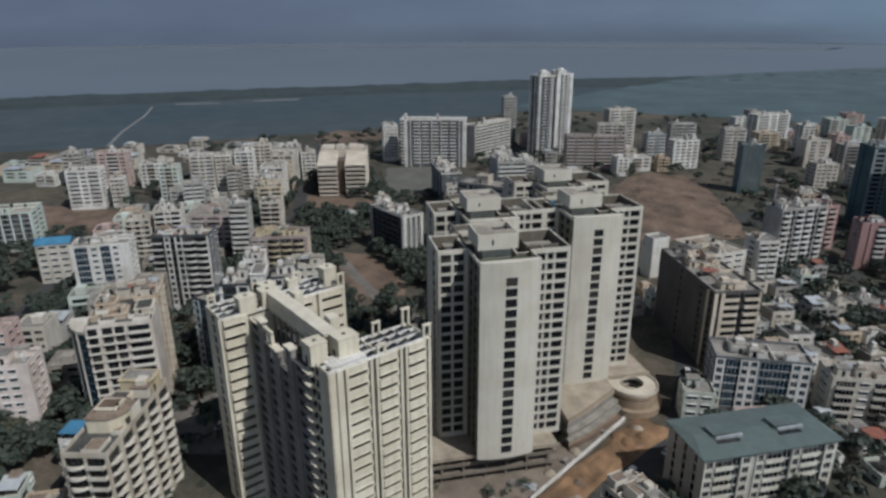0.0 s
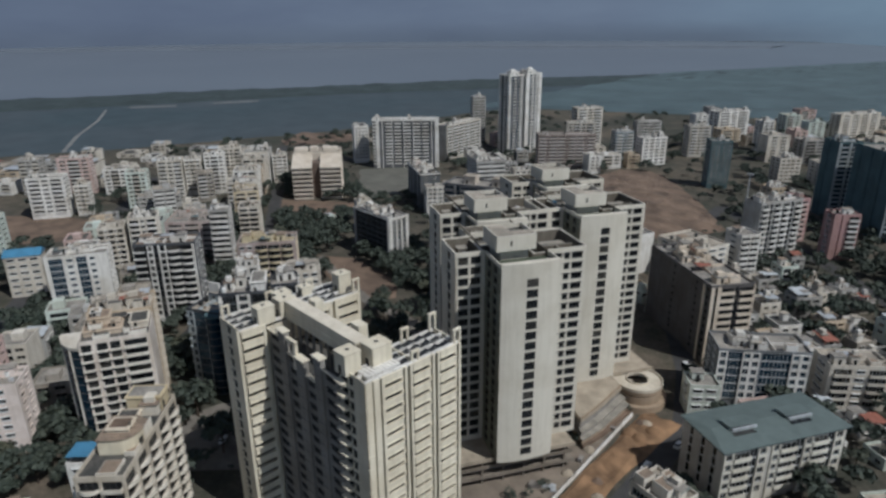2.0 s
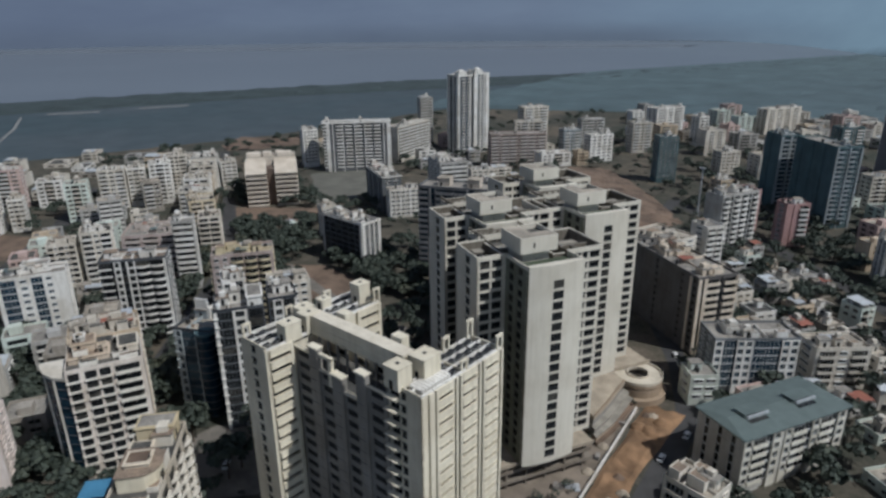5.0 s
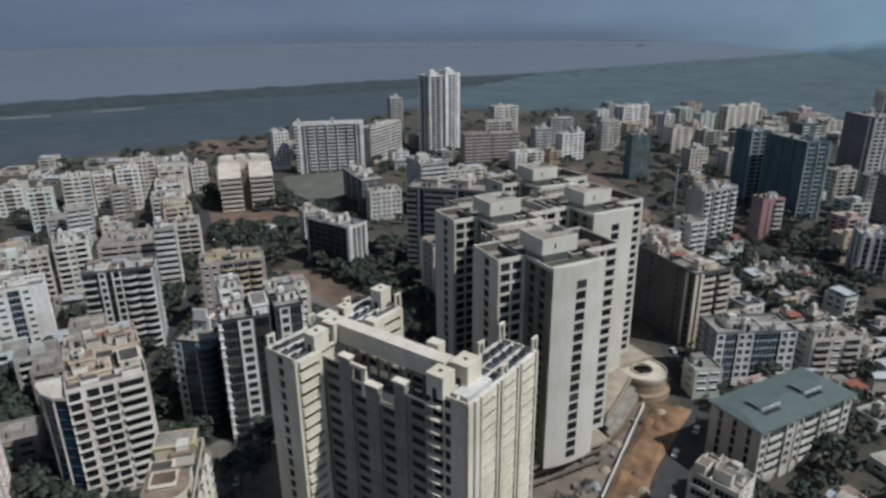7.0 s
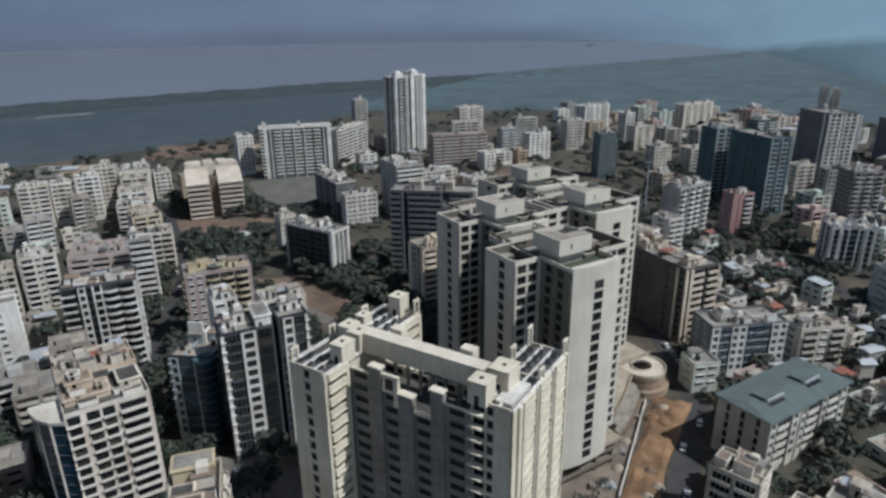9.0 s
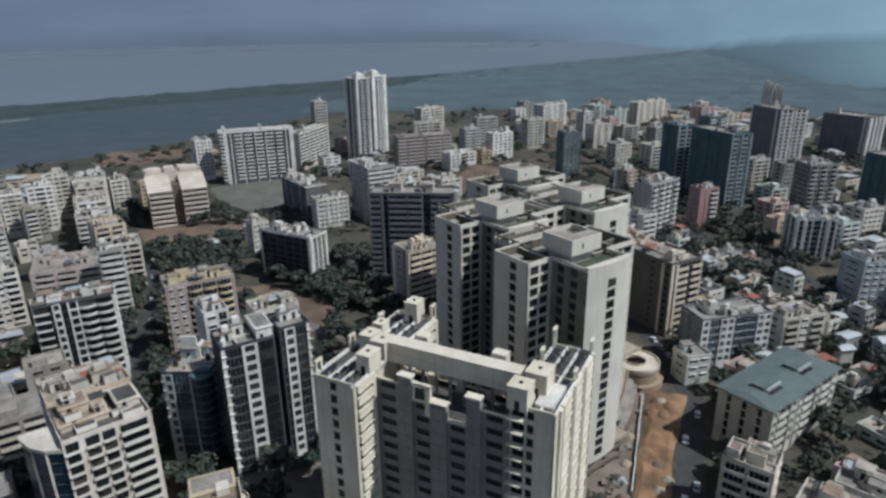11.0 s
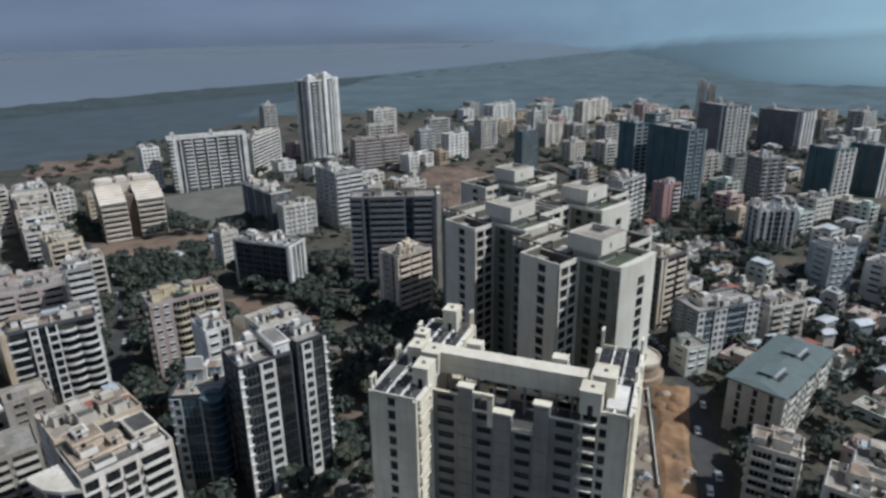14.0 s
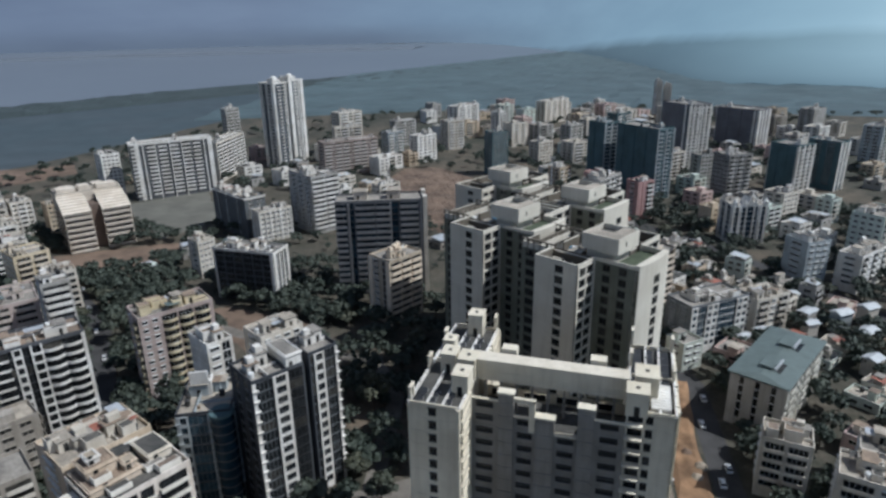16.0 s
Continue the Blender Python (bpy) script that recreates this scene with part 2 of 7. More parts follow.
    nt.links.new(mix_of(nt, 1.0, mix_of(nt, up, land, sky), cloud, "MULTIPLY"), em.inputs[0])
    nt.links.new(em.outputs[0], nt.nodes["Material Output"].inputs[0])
    return m

# ---- builders ----
class Geo:
    """Boxes, prisms and faces gathered into one mesh."""

    def __init__(self):
        self.v, self.f, self.m = [], [], []

    def box(self, x0, x1, y0, y1, z0, z1, mat=0):
        if x0 > x1:
            x0, x1 = x1, x0
        if y0 > y1:
            y0, y1 = y1, y0
        n = len(self.v)
        self.v += [(x0, y0, z0), (x1, y0, z0), (x1, y1, z0), (x0, y1, z0), (x0, y0, z1), (x1, y0, z1), (x1, y1, z1), (x0, y1, z1)]
        self.f += [(n + 3, n + 2, n + 1, n), (n + 4, n + 5, n + 6, n + 7), (n, n + 1, n + 5, n + 4), (n + 1, n + 2, n + 6, n + 5), (n + 2, n + 3, n + 7, n + 6), (n + 3, n, n + 4, n + 7)]
        self.m += [mat] * 6

    def weld(self):
        """Joins corners that lie in one place."""
        at, to = {}, []
        for v in self.v:
            to.append(at.setdefault((round(v[0], 3), round(v[1], 3), round(v[2], 3)), len(at)))
        self.v = list(at)
        self.f = [tuple(to[i] for i in f) for f in self.f]

    def prism(self, pts, z0, z1, mat=0):
        """Upright prism over a counter-clockwise outline."""
        n, k = len(self.v), len(pts)
        self.v += [(x, y, z0) for x, y in pts] + [(x, y, z1) for x, y in pts]
        self.f += [tuple(range(n + k - 1, n - 1, -1)), tuple(range(n + k, n + 2 * k))]
        self.f += [(n + i, n + (i + 1) % k, n + k + (i + 1) % k, n + k + i) for i in range(k)]
        self.m += [mat] * (k + 2)

    def cyl(self, x, y, z0, z1, r, k=12, mat=0, r1=None):
        r1 = r if r1 is None else r1
        n = len(self.v)
        ring = [(math.cos(2 * math.pi * i / k), math.sin(2 * math.pi * i / k)) for i in range(k)]
        self.v += [(x + r * c, y + r * s, z0) for c, s in ring] + [(x + r1 * c, y + r1 * s, z1) for c, s in ring]
        self.f += [tuple(range(n + k - 1, n - 1, -1)), tuple(range(n + k, n + 2 * k))]
        self.f += [(n + i, n + (i + 1) % k, n + k + (i + 1) % k, n + k + i) for i in range(k)]
        self.m += [mat] * (k + 2)

    def ring(self, x0, x1, y0, y1, t, z0, z1, mat=0):
        """A closed kerb round a rectangle, t thick, welded."""
        n = len(self.v)
        for a, b, c, d in ((x0, x1, y0, y1), (x0 + t, x1 - t, y0 + t, y1 - t)):
            self.v += [(a, c, z0), (b, c, z0), (b, d, z0), (a, d, z0), (a, c, z1), (b, c, z1), (b, d, z1), (a, d, z1)]
        for i in range(4):
            j = (i + 1) % 4
            self.f += [(n + i, n + j, n + 4 + j, n + 4 + i), (n + 8 + j, n + 8 + i, n + 12 + i, n + 12 + j), (n + 4 + i, n + 4 + j, n + 12 + j, n + 12 + i), (n + j, n + i, n + 8 + i, n + 8 + j)]
            self.m += [mat] * 4

    def annulus(self, r0, r1, z0, z1, k=40, mat=0):
        n = len(self.v)
        for i in range(k):
            c, s = math.cos(2 * math.pi * i / k), math.sin(2 * math.pi * i / k)
            self.v += [(r0 * c, r0 * s, z0), (r1 * c, r1 * s, z0), (r1 * c, r1 * s, z1), (r0 * c, r0 * s, z1)]
        for i in range(k):
            a, b = n + 4 * i, n + 4 * ((i + 1) % k)
            self.f += [(a + 1, b + 1, b + 2, a + 2), (a + 2, b + 2, b + 3, a + 3), (a + 3, b + 3, b, a), (a, b, b + 1, a + 1)]
            self.m += [mat] * 4

    def tube(self, a, b, ra, rb, k=6, mat=0):
        a, b = Vector(a), Vector(b)
        q = (b - a).to_track_quat("Z", "Y")
        n = len(self.v)
        for p, r in ((a, ra), (b, rb)):
            self.v += [tuple(p + q @ Vector((r * math.cos(2 * math.pi * i / k), r * math.sin(2 * math.pi * i / k), 0))) for i in range(k)]
        self.f += [(n + i, n + (i + 1) % k, n + k + (i + 1) % k, n + k + i) for i in range(k)]
        self.m += [mat] * k

    def face(self, pts, mat=0):
        n = len(self.v)
        self.v += [tuple(p) for p in pts]
        self.f.append(tuple(range(n, n + len(pts))))
        self.m.append(mat)

    def mesh(self, name, mats):
        me = bpy.data.meshes.new(name)
        me.from_pydata(self.v, [], self.f)
        for m in mats:
            me.materials.append(m)
        if len(mats) > 1:
            me.polygons.foreach_set("material_index", self.m)
        me.update()
        return me


def part(name, data, parent, m=None, label="", kind=""):
    ob = new(name, data)
    ob.parent = parent
    if m is not None:
        ob.matrix_local = m
    return tagged(ob, label, kind=kind)


def thing(name, m, label, category, group="", kind=""):
    ob = new(name)
    ob.matrix_world = m
    return tagged(ob, label, category, group, kind)


PIECES = {}


def relief(xs, zs, level, mats, name, back=0.3):
    """One welded sheet of rectangular cells, each set back by its own depth; level(i, j) gives depth and material."""
    g = Geo()
    at = {}

    def vert(x, y, z):
        key = (round(x, 4), round(y, 4), round(z, 4))
        if key not in at:
            at[key] = len(g.v)
            g.v.append(key)
        return at[key]

    def quad(pts, mat):
        ids = [vert(*p) for p in pts]
        if len(set(ids)) == 4:
            g.f.append(tuple(ids))
            g.m.append(mat)

    nx, nz = len(xs) - 1, len(zs) - 1
    cell = [[level(i, j) for j in range(nz)] for i in range(nx)]
    for i in range(nx):
        for j in range(nz):
            y, mat = cell[i][j]
            x0, x1, z0, z1 = xs[i], xs[i + 1], zs[j], zs[j + 1]
            quad(((x0, y, z0), (x1, y, z0), (x1, y, z1), (x0, y, z1)), mat)
            y2 = cell[i + 1][j][0] if i < nx - 1 else back
            if y2 != y:
                quad(((x1, y, z0), (x1, y2, z0), (x1, y2, z1), (x1, y, z1)), 0)
            if i == 0 and back != y:
                quad(((x0, back, z0), (x0, y, z0), (x0, y, z1), (x0, back, z1)), 0)
            y2 = cell[i][j + 1][0] if j < nz - 1 else back
            if y2 != y:
                quad(((x0, y, z1), (x1, y, z1), (x1, y2, z1), (x0, y2, z1)), 0)
            if j == 0 and back != y:
                quad(((x0, back, z0), (x1, back, z0), (x1, y, z0), (x0, y, z0)), 0)
    return g.mesh(name, mats)


def window_mesh(w, h, frm, glass, hood):
    """A window unit in its opening: panes, frame, mullions, sill and a small concrete hood, welded into one."""
    key = ("w", round(w, 1), round(h, 1), frm.name, glass.name, hood)
    if key not in PIECES:
        w, h = round(w, 1), round(h, 1)
        a, n = w / 2, max(2, round(w / 0.95))
        xs = [-a]
        for k in range(n):
            x0, x1 = -a + w * k / n, -a + w * (k + 1) / n
            xs += [x0 + (0.09 if k == 0 else 0.035), x1 - (0.09 if k == n - 1 else 0.035)]
        xs.append(a)
        zs = [-0.12, 0, 0.09, h - 0.09, h] + ([h + 0.13] if hood else [])

        def level(i, j):
            if j == 0:
                return -0.14, 0
            if j == 4:
                return -hood, 0
            return (0.17, 1) if j == 2 and i % 2 else (0.08, 0)

        PIECES[key] = relief(xs, zs, level, [frm, glass], "window")
    return PIECES[key]


def balcony_mesh(w, out, high, mat):
    key = ("b", round(w, 1), out, high, mat.name)
    if key not in PIECES:
        g = Geo()
        a = round(w, 1) / 2
        g.box(-a, a, -out, 0.3, -0.16, 0)
        g.prism([(-a, -out), (a, -out), (a, 0), (a - 0.14, 0), (a - 0.14, -out + 0.14), (-a + 0.14, -out + 0.14), (-a + 0.14, 0), (-a, 0)], 0, high)
        PIECES[key] = g.mesh("balcony", [mat])
    return PIECES[key]


def curved_balcony_mesh(w, out, high, mat):
    """A balcony with a bowed front: slab and a thin upstand following the curve."""
    key = ("c", round(w, 1), out, high, mat.name)
    if key not in PIECES:
        g = Geo()
        a, n = round(w, 1) / 2, 8
        arc = [(-a + 2 * a * k / n, -0.35 - (out - 0.35) * math.sin(math.pi * k / n) ** 0.7) for k in range(n + 1)]
        g.prism(arc + [(a, 0.3), (-a, 0.3)], -0.16, 0)
        g.prism(arc + [(x, y + 0.15) for x, y in reversed(arc)], 0, high)
        PIECES[key] = g.mesh("balcony", [mat])
    return PIECES[key]


def panel_mesh(w, h, mat):
    """A boxed-out balcony front with a lip below."""
    key = ("n", round(w, 1), round(h, 1), mat.name)
    if key not in PIECES:
        a = round(w, 1) / 2

        def level(i, j):
            return (-0.6, 0) if j == 0 else (-0.42, 0)

        PIECES[key] = relief([-a, a], [0, 0.18, h], level, [mat], "balcony", 0.05)
    return PIECES[key]


def pane_mesh(w, h, glass, frm):
    key = ("p", round(w, 1), round(h, 1), glass.name, frm.name)
    if key not in PIECES:
        w, h = round(w, 1), round(h, 1)
        a, n = w / 2, max(1, round(w / 1.3))
        xs = [-a]
        for k in range(n):
            xs += [-a + w * k / n + 0.04, -a + w * (k + 1) / n - 0.04]
        xs.append(a)

        def level(i, j):
            return (0.1, 1) if j == 1 and i % 2 else (0.03, 0)

        PIECES[key] = relief(xs, [0, 0.12, h - 0.06, h], level, [frm, glass], "window", 0.14)
    return PIECES[key]


class Side:
    """One upright face of a building: origin, the way along it (seen from outside, left to right) and its length."""

    def __init__(self, ox, oy, turn, length):
        self.ox, self.oy, self.turn, self.length = ox, oy, turn, length
        self.c, self.s = ((1, 0), (0, 1), (-1, 0), (0, -1))[turn]

    def at(self, s, out):
        return self.ox + self.c * s + self.s * out, self.oy + self.s * s - self.c * out

    def box(self, g, s0, s1, o0, o1, z0, z1, mat=0):
        xa, ya = self.at(s0, o0)
        xb, yb = self.at(s1, o1)
        g.box(xa, xb, ya, yb, z0, z1, mat)

    def matrix(self, s, z, out=0.0):
        x, y = self.at(s, out)
        return pose(x, y, z, 0, 0, 90 * self.turn)


def sheet_facade(g, far, side, items, unit, z0, z1, fh, floors, look_):
    """A whole side as one welded sheet: windows, balcony openings and recesses set back, piers standing proud; ledges go to far."""
    openings = {"w": (look_["sill"], look_["head"], 0.2), "r": (1.15, 2.25, 0.2), "m": (1.35, 2.2, 0.2), "b": (0.12, 2.5, 0.42), "k": (0.05, 2.35, 0.42), "g": (0.16, fh, 0.12)}
    xs = [0.0]
    for kind, w in items:
        xs.append(xs[-1] + w * unit)
    used = {kind for kind, w in items if kind in openings}
    base = [z1 - (floors - f) * fh for f in range(floors)]
    zs = sorted({round(z, 3) for z in [z0, z1] + [zf + v for zf in base for kind in used for v in openings[kind][:2] if zf + v < z1]})
    at = {}

    def vert(x, y, z):
        key = (round(x, 3), round(y, 3), round(z, 3))
        if key not in at:
            at[key] = len(g.v)
            px, py = side.at(x, -y)
            g.v.append((px, py, z))
        return at[key]

    def quad(pts, mat):
        ids = [vert(*q) for q in pts]
        if len(set(ids)) == 4:
            g.f.append(tuple(ids))
            g.m.append(mat)

    def level(i, j):
        kind = items[i][0]
        if kind == "p":
            return -0.55, 2
        if kind == "d":
            return 0.45, 0
        if kind in openings:
            a, b, deep = openings[kind]
            z = (zs[j] + zs[j + 1]) / 2
            f = int((z - base[0]) // fh)
            if 0 <= f < floors and a < z - base[f] < b:
                return deep, 1
        return 0.0, 0

    nx, nz = len(items), len(zs) - 1
    cell = [[level(i, j) for j in range(nz)] for i in range(nx)]
    flat = (0.0, 0)
    for i in range(nx):
        for j in range(nz):
            y, mat = cell[i][j]
            xa, xb, za, zb = xs[i], xs[i + 1], zs[j], zs[j + 1]
            quad(((xa, y, za), (xb, y, za), (xb, y, zb), (xa, y, zb)), mat)
            y2, m2 = cell[i + 1][j] if i < nx - 1 else flat
            if y2 != y:
                quad(((xb, y, za), (xb, y2, za), (xb, y2, zb), (xb, y, zb)), 2 if 2 in (mat, m2) else 0)
            if i == 0 and y != 0:
                quad(((xa, 0, za), (xa, y, za), (xa, y, zb), (xa, 0, zb)), 2 if mat == 2 else 0)
            y2, m2 = cell[i][j + 1] if j < nz - 1 else flat
            if y2 != y:
                quad(((xa, y, zb), (xb, y, zb), (xb, y2, zb), (xa, y2, zb)), 2 if 2 in (mat, m2) else 0)
    for i, (kind, w) in enumerate(items):
        a, b = xs[i], xs[i + 1]
        if kind not in openings:
            continue
        for zf in base:
            sill, head = zf + openings[kind][0], zf + openings[kind][1]
            if kind == "w":
                side.box(far, a - 0.1, b + 0.1, 0.0, 0.35, head, head + 0.12)
                side.box(far, a - 0.1, b + 0.1, 0.0, 0.14, sill - 0.12, sill)
                side.box(far, (a + b) / 2 - 0.05, (a + b) / 2 + 0.05, -0.18, -0.1, sill, head)
            elif kind == "b":
                side.box(far, a, b, -0.3, 1.0, sill - 0.14, sill)
                side.box(far, a, b, 0.88, 1.0, sill, sill + 0.95)
            elif kind == "k":
                side.box(far, a, b, -0.3, 0.7, sill - 0.15, sill)
                side.box(far, a, b, 0.58, 0.7, sill, sill + 1.2)
            elif kind == "g":
                side.box(far, a, b, -0.1, 0.05, zf, zf + 0.16)


def facade(root, g, side, tokens, z0, z1, fh, look_, single=True, trim=None, ledges=None):
    """Bays along one side. s wall, p proud pier, w window, r long low window, m slit window, n boxed balcony front, b balcony, k solid balcony band, g glass, d recess, h thin-edged balcony, c bowed balcony, f white framed window column, l ledges."""
    T = 0.5
    items = [(tok[0], float(tok[1:] or 1)) for tok in tokens.split()]
    unit = side.length / sum(w for _, w in items)
    floors = max(1, int((z1 - z0 - 0.6) / fh))
    s = 0.0
    if not single:
        far = ledges if ledges is not None else Geo()
        alike = {"h": "b", "c": "b", "n": "k", "f": "w", "l": "p"}
        items = [(alike.get(kind, kind), w) for kind, w in items]
        sheet_facade(g, far, side, items, unit, z0, z1, fh, floors, look_)
        if ledges is None and far.v:
            part("ledge", far.mesh("ledge", [look_["rail"]]), root, kind="stuff")
        return
    for kind, w in items:
        w *= unit
        a, b, mid = s, s + w, s + w / 2
        s = b
        if kind in "swrm":
            for f in range(1, floors + 1):
                side.box(g, a, b, 0.0, 0.07, z1 - (floors - f) * fh - 0.28, z1 - (floors - f) * fh - 0.02)
        if kind == "s":
            side.box(g, a, b, -T, 0, z0, z1)
            continue
        if kind == "p":
            side.box(g if trim is None else trim, a, b, -T, 0.55, z0, z1)
            continue
        if kind == "d":
            continue
        if kind == "l":
            # bare column with a ledge at every floor
            side.box(trim, a, b, -T, 0.2, z0, z1)
            for f in range(floors):
                side.box(trim, a - 0.1, b + 0.5, 0, 0.7, z1 - (floors - f) * fh + 1.0, z1 - (floors - f) * fh + 1.22)
            continue
        if kind == "f":
            # white framed column of square windows standing proud of the wall
            low = z0
            for f in range(floors):
                sill = z1 - (floors - f) * fh + 0.9
                side.box(trim, a, b, -T, 0.35, low, sill)
                low = sill + 1.95
                for c, e in ((a, mid - 0.33 * w), (mid + 0.33 * w, b)):
                    side.box(trim, c, e, -T, 0.35, sill, low)
                part("window", window_mesh(w * 0.66, 1.95, look_["bars"], look_["glass"], 0), root, side.matrix(mid, sill, 0.2))
            side.box(trim, a, b, -T, 0.35, low, z1)
            continue
        low = z0
        for f in range(floors):
            zf = z1 - (floors - f) * fh
            if kind == "w":
                sill, head = zf + look_["sill"], zf + look_["head"]
                side.box(g, a, b, -T, 0, low, sill)
                low = head
                part("window", window_mesh(w, head - sill, look_["bars"], look_["glass"], look_["hood"]), root, side.matrix(mid, sill))
            elif kind == "r":
                sill, head = zf + 1.15, zf + 2.25
                side.box(g, a, b, -T, 0, low, sill)
                low = head
                part("window", window_mesh(w, head - sill, look_["bars"], look_["glass"], 0.5), root, side.matrix(mid, sill))
            elif kind == "m":
                sill, head = zf + 1.35, zf + 2.2
                side.box(g, a, b, -T, 0, low, sill)
                low = head
                side.box(g, a + 0.15, b - 0.15, 0.0, 0.35, sill - 0.42, sill - 0.14)
                part("window", window_mesh(w, head - sill, look_["bars"], look_["glass"], 0.3), root, side.matrix(mid, sill))
            elif kind == "n":
                side.box(g, a, b, -T, 0, low, zf)
                side.box(g, a, b, -T, 0, zf + 1.12, zf + fh)
                low = zf + fh
                part("balcony", panel_mesh(w, fh - 1.2, look_["rail"]), root, side.matrix(mid, zf + 1.15))
                part("window", pane_mesh(w, 1.12, look_["glass"], look_["bars"]), root, side.matrix(mid, zf, -0.2))
            elif kind == "h":
                sill, head = zf + 0.1, zf + 2.75
                side.box(g, a, b, -T, 0, low, sill)
                low = head
                part("balcony", balcony_mesh(w, 0.8, 0.55, look_["rail"]), root, side.matrix(mid, sill))
                part("window", pane_mesh(w, head - sill, look_["glass"], look_["bars"]), root, side.matrix(mid, sill, -0.3))
            elif kind == "c":
                sill, head = zf + 0.12, zf + 2.6
                side.box(g, a, b, -T, 0, low, sill)
                low = head
                part("balcony", curved_balcony_mesh(w, 1.5, 0.8, look_["rail"]), root, side.matrix(mid, sill))
                part("window", pane_mesh(w, head - sill, look_["glass"], look_["bars"]), root, side.matrix(mid, sill, -0.3))
            elif kind == "b":
                sill, head = zf + 0.12, zf + 2.5
                side.box(g, a, b, -T, 0, low, sill)
                low = head
                part("balcony", balcony_mesh(w, 1.1, 0.95, look_["rail"]), root, side.matrix(mid, sill))
                part("window", pane_mesh(w, head - sill, look_["glass"], look_["bars"]), root, side.matrix(mid, sill, -0.25))
            elif kind == "k":
                sill, head = zf + 1.25, zf + 2.35
                side.box(g, a, b, -T, 0, low, sill - 1.2)
                low = head
                part("balcony", balcony_mesh(w, 0.75, 1.25, look_["rail"]), root, side.matrix(mid, sill - 1.2))
                part("window", pane_mesh(w, head - sill + 1.2, look_["glass"], look_["bars"]), root, side.matrix(mid, sill - 1.2, -0.3))
            elif kind == "g":
                side.box(g, a, b, -T, -0.3, zf + 2.6, zf + fh)
                part("window", pane_mesh(w, fh - 0.25, look_["glass"], look_["bars"]), root, side.matrix(mid, zf + 0.12, -0.05))
        if kind != "g":
            side.box(g, a, b, -T, 0, low, z1)


def seed_of(x0, w, d):
    """A pergola stands on about one terrace in three."""
    return int(w * 7 + d * 3) % 3 == 0


